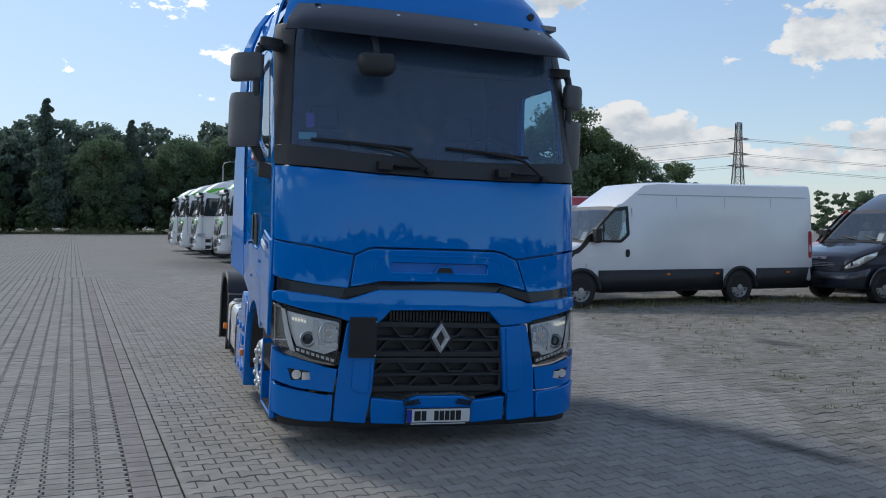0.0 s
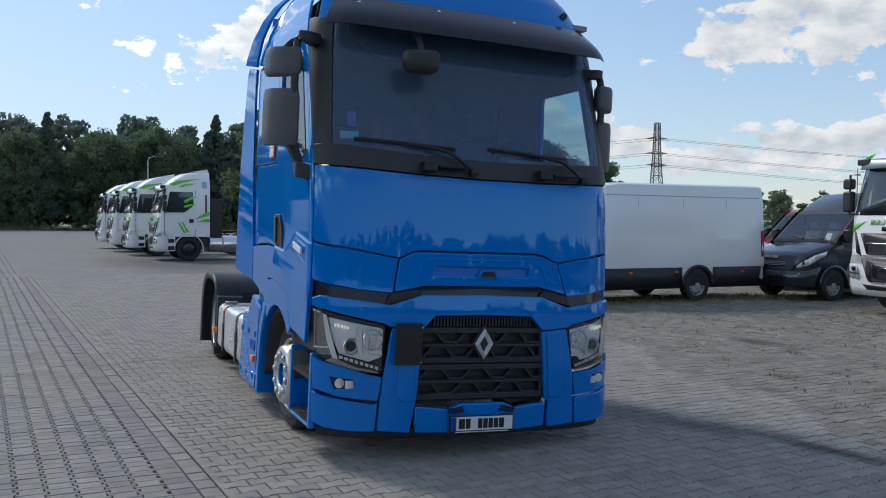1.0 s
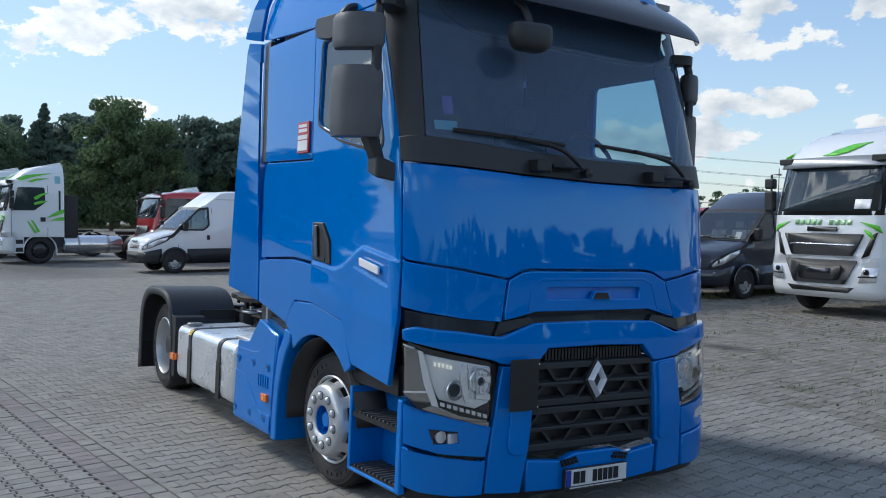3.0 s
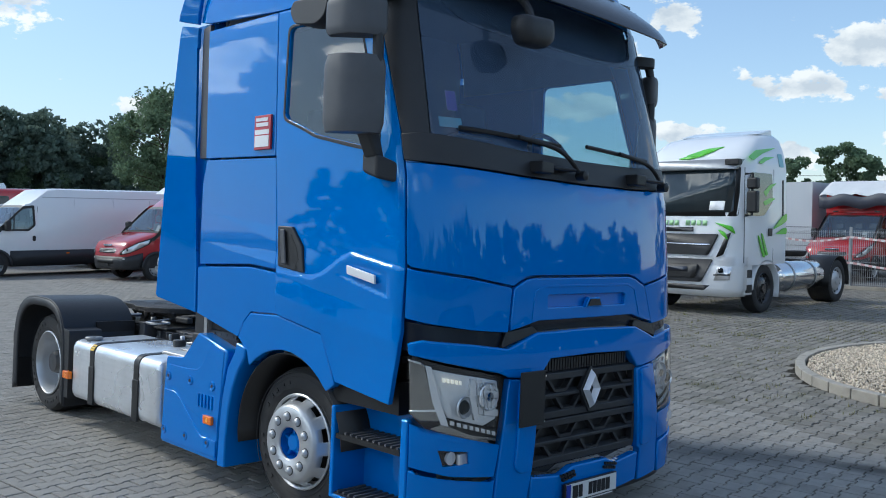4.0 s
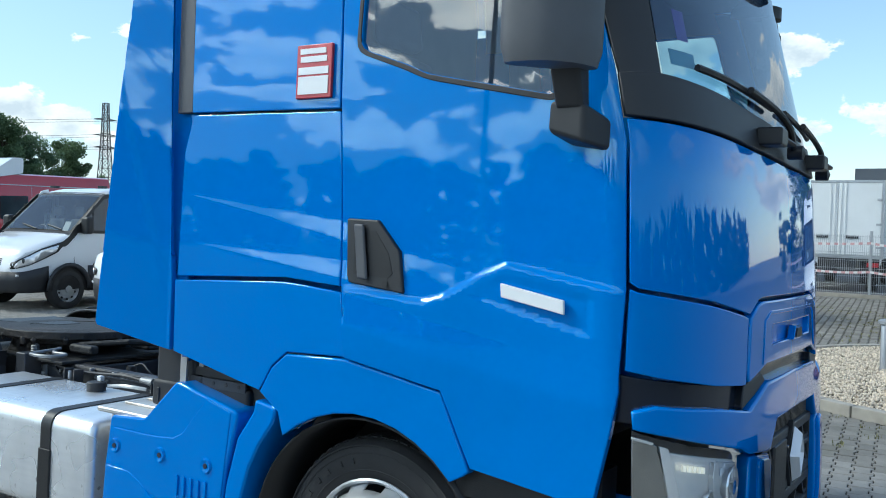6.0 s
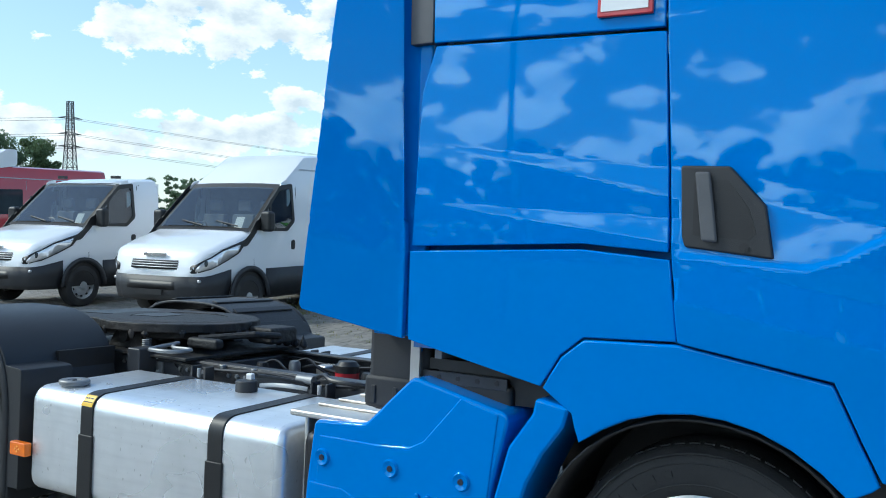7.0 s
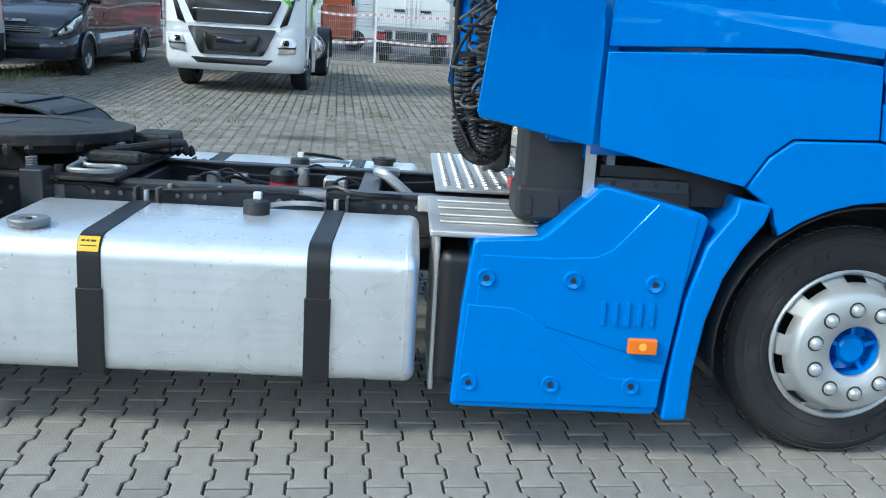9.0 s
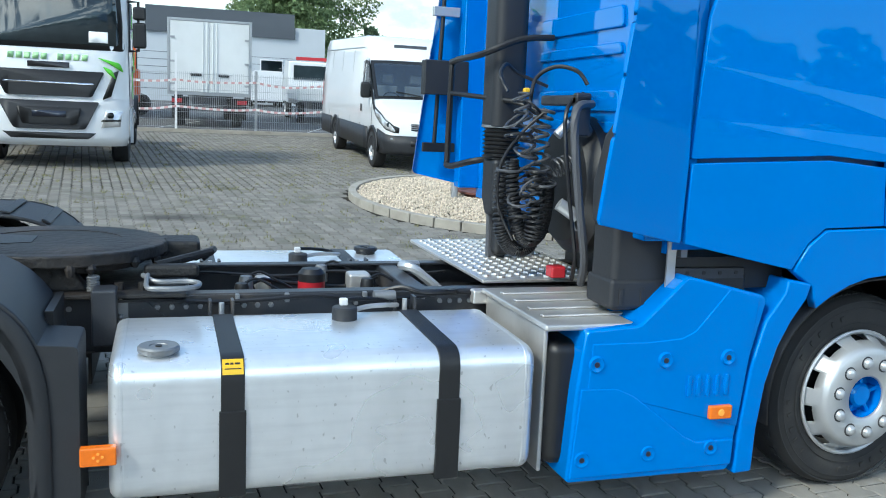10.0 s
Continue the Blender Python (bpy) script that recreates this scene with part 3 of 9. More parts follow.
def skin(name, poly, material, parent, off=0.0, th=0.02, hole=None, step=0.07, label="", bevel=0.006, shape=None, zstep=0.16, lines=()):
    """A body panel: a polygon in (place along the outline, height), bent onto the cab's surface, with rolled edges."""
    bev = min(bevel, th * 0.6) if th else 0.0
    if shape:
        step, zstep = 0.025, min(zstep, 0.0125)
    if bev:
        poly = rel(poly, bev)
    bm = bmesh.new()
    bm.faces.new([bm.verts.new((p[0], p[1], 0)) for p in poly])
    bmesh.ops.triangulate(bm, faces=bm.faces, ngon_method="EAR_CLIP")

    def cut(co, no):
        bmesh.ops.bisect_plane(bm, geom=bm.verts[:] + bm.edges[:] + bm.faces[:], plane_co=co, plane_no=no, dist=1e-4)
    s0, s1 = min(p[0] for p in poly), max(p[0] for p in poly)
    z0, z1 = min(p[1] for p in poly), max(p[1] for p in poly)
    k = math.floor(s0 / step)
    while k * step < s1:
        k += 1
        if shape or 0.75 < abs(k * step) < 1.75 or k % 3 == 0:
            cut((k * step, 0, 0), (1, 0, 0))
    k = math.floor(z0 / zstep)
    while k * zstep < z1:
        k += 1
        cut((0, k * zstep, 0), (0, 1, 0))
    for a, b in lines:
        cut((a[0], a[1], 0), (a[1] - b[1], b[0] - a[0], 0))
    if hole:
        for a, b in zip(hole, hole[1:] + hole[:1]):
            cut((a[0], a[1], 0), (b[1] - a[1], a[0] - b[0], 0))
        gone = [f for f in bm.faces if inside(f.calc_center_median()[:2], hole)]
        bmesh.ops.delete(bm, geom=gone, context="FACES")
    bmesh.ops.dissolve_degenerate(bm, dist=0.0015, edges=bm.edges)
    for f in bm.faces:
        f.normal_update()
        if f.normal.z < 0:
            f.normal_flip()

    def at(s, z, d):
        return skin_point(s, z, off + d + (shape(s, z) if shape else 0.0))

    def frame_at(s, z):
        h = 0.004
        ds = at(s + h, z, 0) - at(s - h, z, 0)
        dz = at(s, z + h, 0) - at(s, z - h, 0)
        n = ds.cross(dz)
        n.normalize()
        return n, ds / (2 * h), dz / (2 * h)
    verts, normals, faces, index, uv = [], [], [], {}, {}
    for v in bm.verts:
        index[v] = len(verts)
        n, ds, dz = frame_at(v.co.x, v.co.y)
        uv[v] = (v.co.x, v.co.y, n, ds, dz)
        verts.append(at(v.co.x, v.co.y, 0))
        normals.append(n)
    c = Vector((XC, 1.6, 2.0))
    sign = 1 if sum(normals[i].dot(verts[i] - c) for i in range(len(verts))) > 0 else -1
    for f in bm.faces:
        faces.append([index[v] for v in (f.verts if sign > 0 else reversed(f.verts))])
    normals = [n * sign for n in normals]
    if th:
        out = {}
        edges = [e for e in bm.edges if len(e.link_faces) == 1]
        for e in edges:
            f = e.link_faces[0]
            d = e.verts[1].co - e.verts[0].co
            n2 = Vector((d.y, -d.x, 0))
            if n2.dot(f.calc_center_median() - e.verts[0].co) > 0:
                n2 = -n2
            n2.normalize()
            for v in e.verts:
                out[v] = out.get(v, Vector()) + n2
        ring = {}
        for v, o in out.items():
            if o.length < 1e-6:
                o = Vector((0, 1, 0))
            o.normalize()
            s, z, n, ds, dz = uv[v]
            o3 = (ds * o.x + dz * o.y).normalized()
            n = n * sign
            ids = [index[v]]
            b = bev
            for grow, sink, nn in ((0.6 * b, -0.18 * b, (n * 0.85 + o3 * 0.5)), (b, -b, o3), (b, -th, o3)):
                ids.append(len(verts))
                verts.append(at(s + o.x * grow, z + o.y * grow, sink) if grow else at(s, z, sink))
                normals.append(nn.normalized())
            ring[v] = ids
        for e in edges:
            a, b = e.verts
            f = e.link_faces[0]
            order = [v for v in f.verts]
            i = order.index(a)
            if order[(i + 1) % len(order)] is not b:
                a, b = b, a
            ra, rb = ring[a], ring[b]
            for k in range(3):
                q = [ra[k], ra[k + 1], rb[k + 1], rb[k]]
                faces.append(q if sign > 0 else q[::-1])
    bm.free()
    me = bpy.data.meshes.new(name)
    me.from_pydata([tuple(v) for v in verts], [], faces)
    me.shade_smooth()
    me.normals_split_custom_set_from_vertices([tuple(n) for n in normals])
    me.materials.append(material)
    ob = new(name, me)
    ob.parent = parent
    if label:
        ob["label"] = label
    return ob


def rel(pts, g=0.003):
    """Shrinks a polygon by a gap, so that panels keep a joint between them."""
    area = sum(pts[i - 1][0] * pts[i][1] - pts[i][0] * pts[i - 1][1] for i in range(len(pts)))
    sg = 1 if area > 0 else -1
    out = []
    for i in range(len(pts)):
        p, a, b = Vector(pts[i]), Vector(pts[i - 1]), Vector(pts[(i + 1) % len(pts)])
        d1, d2 = (p - a).normalized(), (b - p).normalized()
        n1, n2 = Vector((-d1.y, d1.x)) * sg, Vector((-d2.y, d2.x)) * sg
        n = n1 + n2
        k = max(0.5, n.length_squared / 2)
        q = p + n * (g / k)
        out.append((q.x, q.y))
    return out


def flank(pts, side=-1):
    return [(sy(y, side), z) for y, z in pts]


def ease(t):
    t = max(0.0, min(1.0, t))
    return t * t * (3 - 2 * t)


# pressed lines of the flank, as (length, height) pairs: two wedges on the sleeper, then the door's
WEDGE_A, WEDGE_A_LOW = ([1.509, 2.436], [1.811, 1.914]), ([1.518, 1.925, 2.436], [1.722, 1.818, 1.914])
WEDGE_B, WEDGE_B_LOW = ([1.516, 2.382], [1.655, 1.697]), ([1.513, 2.028, 2.382], [1.580, 1.646, 1.697])
DOOR_LINE = ([0.27, 0.367, 0.808, 1.249, 1.53], [1.610, 1.624, 1.692, 1.776, 1.812])
POCKET_TOP = ([0.753, 0.90, 1.236, 1.53], [1.616, 1.643, 1.705, 1.730])
RIDGE = ([0.27, 0.366, 0.753, 0.862, 1.013, 1.113, 1.218, 1.407, 1.53], [1.600, 1.616, 1.677, 1.636, 1.551, 1.520, 1.523, 1.540, 1.545])
LOW_LINE = ([0.27, 0.371, 0.584, 1.07, 1.406, 1.53], [1.330, 1.345, 1.372, 1.448, 1.511, 1.530])
INSET_LOW = ([0.39, 0.765, 1.0], [1.433, 1.517, 1.56])


def swage(s, z):
    """Flat pressed facets: wedges behind the handle, the pocket and ridge ahead of it."""
    y = float(np.interp(abs(s), PLAN[:, 0], PLAN[:, 2]))
    at = lambda line: float(np.interp(y, *line))
    if y >= 1.5:
        t1, b1, t2, b2 = at(WEDGE_A), at(WEDGE_A_LOW), at(WEDGE_B), at(WEDGE_B_LOW)
        o = 0.065 * max(0.0, t1 - max(z, b1))
        return o + 0.13 * max(0.0, t2 - max(z, b2))
    line, ridge, low = at(DOOR_LINE), at(RIDGE), at(LOW_LINE)
    top = max(at(POCKET_TOP), ridge) if y > 0.753 else ridge
    o = 0.02 * max(0.0, line - max(z, top)) + 0.075 * max(0.0, top - max(z, ridge))
    o += 0.011 * ease((ridge + 0.010 - z) / 0.022)
    o += 0.055 * max(0.0, low - max(z, low - 0.13))
    o -= 0.05 * max(0.0, min(low - 0.13, 1.40) - max(z, 1.10))
    inset = at(INSET_LOW)
    o -= 0.007 * ease((z - inset) / 0.016) * ease((y - 0.40) / 0.025) * ease((ridge - 0.03 - z) / 0.04) * ease((0.95 - y) / 0.3)
    return o * ease((y - 0.28) / 0.10)


def creases(*lines):
    """Pairs of neighbouring points of pressed lines, on the near flank."""
    out = []
    for ys, zs in lines:
        p = flank(list(zip(ys, zs)))
        out += list(zip(p, p[1:]))
    return out


def build_cab():
    cab = truck
    # dark inner shell behind the joints
    bm = grid(lambda s, z: skin_point(s, z, -0.06), [sy(2.5, -1)] + lin(sx(-1.2), sx(1.15), 24) + [sy(2.5, 1)], [1.16, 1.3, 1.6, 1.9, 2.2])
    part("cab_shell", bm, BLUE_IN, cab, "blue inner structure behind the panel gaps", solid=0.01)
    win = soften([(1.45, 3.05), (1.475, 2.49), (1.13, 2.37), (0.51, 2.262), (0.43, 2.315), (0.50, 3.05)], 0.05, 3)
    door = [(0.31, 3.17), (0.266, 2.36), (0.27, 2.2), (0.288, 1.61), (0.315, 1.27), (0.42, 0.86), (0.90, 0.92), (0.955, 1.03), (1.03, 1.19), (1.49, 1.265), (1.52, 1.53), (1.56, 2.3), (1.58, 3.17)]
    for side in (-1, 1):
        d = skin("door", rel(flank(door, side)), BLUE, cab, 0.0, 0.03, flank(win, side), shape=swage if side < 0 else None, zstep=0.045 if side < 0 else 0.2, lines=creases((DOOR_LINE[0][1:4], DOOR_LINE[1][1:4]), (POCKET_TOP[0][1:3], POCKET_TOP[1][1:3]), (RIDGE[0][1:5], RIDGE[1][1:5]), (LOW_LINE[0][1:5], LOW_LINE[1][1:5])) if side < 0 else ())
        fr = soften([(1.465, 3.065), (1.49, 2.48), (1.135, 2.352), (0.51, 2.242), (0.41, 2.305), (0.48, 3.065)], 0.05, 3)
        skin("window_seal", flank(fr, side), BLACK, d, 0.004, 0.014, flank(win, side), bevel=0.003)
        g = skin("door_window", flank(win, side), GLASS_S, d, -0.014, 0, None, bevel=0)
        g.visible_shadow = False
        if side > 0:
            g.data.flip_normals()
        # sleeper flank
        skin("sleeper_panel_upper", rel(flank([(1.58, 3.17), (1.56, 2.3), (1.558, 2.258), (2.415, 2.274), (2.43, 3.17)], side)), BLUE, cab, 0, 0.02)
        skin("sleeper_panel_middle", rel(flank([(1.556, 2.254), (1.523, 1.545), (1.82, 1.565), (2.49, 1.535), (2.46, 2.1), (2.405, 2.270)], side)), BLUE, cab, -0.004, 0.02, shape=swage if side < 0 else None, zstep=0.035 if side < 0 else 0.2, lines=creases(WEDGE_A, WEDGE_A_LOW, WEDGE_B, WEDGE_B_LOW) if side < 0 else ())
        skin("storage_locker", rel(flank([(1.52, 1.53), (1.49, 1.265), (1.80, 1.255), (1.88, 1.19), (1.95, 1.075), (2.49, 1.19), (2.49, 1.525), (1.82, 1.553)], side)), BLUE, cab, 0.008, 0.02)
        skin("air_vent", flank([(2.42, 2.28), (2.52, 2.28), (2.535, 3.2), (2.44, 3.22)], side), PLASTIC_G, cab, -0.012, 0.03)
        # wheel arch moulding
        arch = [(1.95, 1.075), (1.88, 1.19), (1.80, 1.255), (1.49, 1.265), (1.03, 1.19), (0.955, 1.03), (0.895, 0.91)]
        inner = [(1.42 + 0.585 * math.cos(a), 0.46 + 0.585 * math.sin(a)) for a in [radians(q) for q in lin(48, 148, 10)]]
        inner = [(0.90 + 0.02, 0.89)] + [p for p in inner[::-1] if p[0] > 0.94] + [(1.84, 1.0)]
        skin("arch_moulding", rel(flank(arch + inner, side), 0.003), BLUE, cab, 0.014, 0.05, bevel=0.01)
        # sill and lower corner behind the headlamp
        skin("roof_side", rel(flank([(0.335, 3.17), (1.58, 3.17), (2.44, 3.22), (2.6, 3.25), (2.6, 3.95), (0.5, 3.95)], side)), BLUE, cab, 0.0, 0.02)
        # side deflector behind the cab: upper and lower leaf
        dl = [(2.505, 1.19), (2.50, 1.53), (2.53, 2.27), (2.545, 3.21), (2.71, 3.235), (2.815, 2.3), (2.93, 1.30), (2.92, 1.278)]
        df = skin("side_deflector", rel(flank(dl, side), 0.003), BLUE, cab, 0.012, 0.025, shape=lambda s, z: 0.21 * max(0, abs(s) - abs(sy(2.52))) * (1 + 0.18 * (z - 1.2)))
        du = [(2.55, 3.225), (2.685, 3.25), (2.66, 3.98), (2.60, 3.98)]
        skin("upper_side_deflector", rel(flank(du, side), 0.003), BLUE, cab, 0.012, 0.025, shape=lambda s, z: 0.65 * max(0, abs(s) - abs(sy(2.53))))
        part("gap_filler", boxes((min(side * 1.16, side * 1.262) + XC, max(side * 1.16, side * 1.262) + XC, 2.44, 2.66, 1.2, 3.24)), BLUE, cab, bevel=0.01)
    # roof
    top = [[skin_point(s, 3.95, -0.01) for s in [sy(2.6, -1), sy(1.6, -1)] + lin(sx(-1.22), sx(1.18), 14) + [sy(1.6, 1), sy(2.6, 1)]]]
    bm = bmesh.new()
    base = [bm.verts.new(p) for p in top[0]]
    ridge = [bm.verts.new((XC + (p.x - XC) * 0.72, p.y * 0.55 + 1.15, 4.05)) for p in top[0]]
    for i in range(len(base) - 1):
        bm.faces.new((base[i], base[i + 1], ridge[i + 1], ridge[i]))
    bm.faces.new(ridge[::-1])
    part("roof_cap", bm, BLUE, cab, bevel=0.02)
    front = [(sx(-1.25), 3.30), (sx(1.21), 3.30), (sx(1.21), 3.95), (sx(-1.25), 3.95)]
    skin("roof_front", front, BLUE, cab, 0.0, 0.02, step=0.05, zstep=0.06)
    for x in (-1.05, 1.0):
        p = skin_point(sx(x), 3.60, 0.01)
        part("roof_marker_lamp", lathe([(0.001, -0.02), (0.03, -0.02), (0.03, 0.0), (0.001, 0.008)], 12, "y", p), BLACK, cab)
    # sun visor
    us = lin(sx(-1.15), sx(1.11), 40)

    def vis(s, t):
        e = min(1, (1 - abs(s) / abs(us[0])) / 0.10)
        z = 3.465 - 0.275 * t + 0.03 * abs(s / us[0]) ** 4 * t
        return skin_point(s, z, 0.03 + 0.20 * math.sin(t * 1.45) * (0.7 + 0.3 * e))
    part("sun_visor", grid(vis, us, lin(0, 1, 8)), VISOR, cab, "smoked dark sun visor over the windscreen", solid=0.012, bevel=0.003)
    for x in (-0.98, -0.35, 0.33, 0.93):
        part("visor_bolt", lathe([(0.001, -0.012), (0.016, -0.010), (0.016, 0.012)], 10, "y", skin_point(sx(x), 3.415, 0.085)), CHROME, cab)
    # windscreen, pillars and the black band under it
    ws = [(sx(-1.165), 2.335), (sx(-0.6), 2.30), (sx(0.0), 2.285), (sx(0.6), 2.30), (sx(1.13), 2.335), (sx(1.10), 3.30), (sx(-1.135), 3.30)]
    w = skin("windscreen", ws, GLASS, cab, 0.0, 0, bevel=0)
    w.visible_shadow = False
    skin("a_pillar", [(sx(-1.17), 2.30), (sx(-1.14), 3.32), (sy(0.315), 3.32), (sy(0.262), 2.30)], PLASTIC, cab, 0.004, 0.03)
    skin("a_pillar", [(sx(1.13), 2.30), (sx(1.10), 3.32), (sy(0.315, 1), 3.32), (sy(0.262, 1), 2.30)], PLASTIC, cab, 0.004, 0.03)
    lip = [(sx(x), z) for x, z in ((-1.20, 2.345), (-0.6, 2.30), (0.0, 2.285), (0.6, 2.30), (1.16, 2.345))]
    skin("scuttle_panel", [(sy(0.268), 2.19)] + [(sy(0.265), 2.335)] + lip + [(sy(0.265, 1), 2.335), (sy(0.268, 1), 2.19), (sx(0.55), 2.155), (sx(-0.02), 2.145), (sx(-0.6), 2.155)], PLASTIC, cab, 0.012, 0.05)
    for x in (-0.57, 0.40):
        bm = boxes((x, x + 0.11, 0.02, 0.12, 2.175, 2.245), (x + 0.13, x + 0.34, 0.03, 0.1, 2.205, 2.225))
        part("scuttle_step", bm, BLACK, cab, bevel=0.01)
    for x0, x1 in ((-0.13, -1.02), (0.85, 0.02)):
        a = skin_point(sx(x0), 2.19, 0.05)
        b = skin_point(sx(x0 - 0.22), 2.335, 0.06)
        arm = part("wiper", tube(smooth_line([a, (a + b) / 2 + Vector((0, -0.02, 0.01)), b, skin_point(sx(x0 - 0.5), 2.37, 0.045)], 4), 0.014), BLACK, cab, "black windscreen wiper")
        part("wiper_blade", tube([skin_point(sx(q), 2.355 + 0.03 * abs(q - x0) / 0.9, 0.022) for q in lin(x0 - 0.12, x1, 10)], 0.013, 6), BLACK, arm)
        part("wiper_pivot", lathe([(0.001, -0.05), (0.03, -0.04), (0.03, 0.02)], 12, "y", a), BLACK, arm)
    # front blue panels
    crease = [(-1.27, 1.615), (-1.0, 1.575), (-0.70, 1.525), (-0.60, 1.575), (-0.54, 1.585), (0.42, 1.595), (0.50, 1.58), (0.62, 1.53), (0.95, 1.585), (1.23, 1.63)]
    up = [(sy(0.268), 2.185), (sx(-0.6), 2.15), (sx(-0.02), 2.14), (sx(0.55), 2.15), (sy(0.268, 1), 2.185), (sy(0.284, 1), 1.645)] + [(sx(x), z) for x, z in crease[::-1]] + [(sy(0.284), 1.635)]
    skin("nose_panel", rel(up), BLUE, cab, 0.0, 0.03, step=0.035, zstep=0.1)
    skin("nose_corner_panel", rel([(sy(0.284), 1.625), (sx(-1.27), 1.608), (sx(-1.0), 1.568), (sx(-0.705), 1.52), (sx(-0.745), 1.265), (sx(-1.0), 1.285), (sx(-1.2), 1.315), (sy(0.30), 1.34)]), BLUE, cab, -0.002, 0.03, step=0.035)
    skin("nose_corner_panel", rel([(sy(0.284, 1), 1.625), (sx(1.23), 1.618), (sx(0.95), 1.575), (sx(0.63), 1.522), (sx(0.72), 1.265), (sx(0.96), 1.285), (sx(1.16), 1.315), (sy(0.30, 1), 1.34)]), BLUE, cab, -0.002, 0.03, step=0.035)
    mid = [(-0.698, 1.518), (-0.60, 1.567), (-0.54, 1.577), (0.42, 1.587), (0.50, 1.572), (0.622, 1.522), (0.712, 1.275), (0.45, 1.335), (-0.50, 1.325), (-0.738, 1.27)]
    slot = soften([(-0.43, 1.395), (0.37, 1.40), (0.38, 1.475), (0.36, 1.49), (-0.41, 1.485), (-0.43, 1.47)], 0.012, 2)
    mp = skin("nose_grille_panel", rel([(sx(x), z) for x, z in mid]), BLUE, cab, 0.004, 0.035, [(sx(x), z) for x, z in slot], bevel=0.01)
    skin("slot_recess", [(sx(-0.45), 1.38), (sx(0.39), 1.385), (sx(0.39), 1.50), (sx(-0.45), 1.50)], BLUE_IN, mp, -0.025, 0.02)
    skin("panel_crease", [(sx(x), z) for x, z in ((-0.565, 1.33), (-0.535, 1.50), (-0.45, 1.535), (0.40, 1.54), (0.49, 1.51), (0.545, 1.335), (0.53, 1.335), (0.475, 1.50), (0.40, 1.525), (-0.45, 1.52), (-0.52, 1.49), (-0.55, 1.33))], BLUE, mp, 0.008, 0.012, bevel=0.003)
    bm = prism([(-0.095, 1.40), (-0.06, 1.458), (0.055, 1.458), (0.085, 1.40)], 0.03, 0.06, "y")
    part("camera_housing", bm, BLUE, mp, bevel=0.004)
    part("camera_window", prism([(-0.07, 1.408), (-0.048, 1.447), (0.043, 1.447), (0.062, 1.408)], 0.024, 0.05, "y"), BLACK, mp)
    # black mouth between cab and bumper
    skin("gap_trim", [(sy(0.5), 1.17), (sy(0.5), 1.34), (sx(-0.75), 1.27), (sx(-0.5), 1.33), (sx(0.45), 1.34), (sx(0.72), 1.27), (sy(0.5, 1), 1.34), (sy(0.5, 1), 1.17), (sx(0.66), 1.15), (sx(-0.7), 1.14)], VISOR, cab, -0.035, 0.02)
    skin("gap_duct", [(sx(-0.80), 1.185), (sx(-0.76), 1.27), (sx(-0.55), 1.30), (sx(-0.50), 1.265)], BLACK, cab, -0.008, 0.03)
    skin("gap_duct", [(sx(0.77), 1.185), (sx(0.73), 1.27), (sx(0.5), 1.30), (sx(0.46), 1.265)], BLACK, cab, -0.008, 0.03)


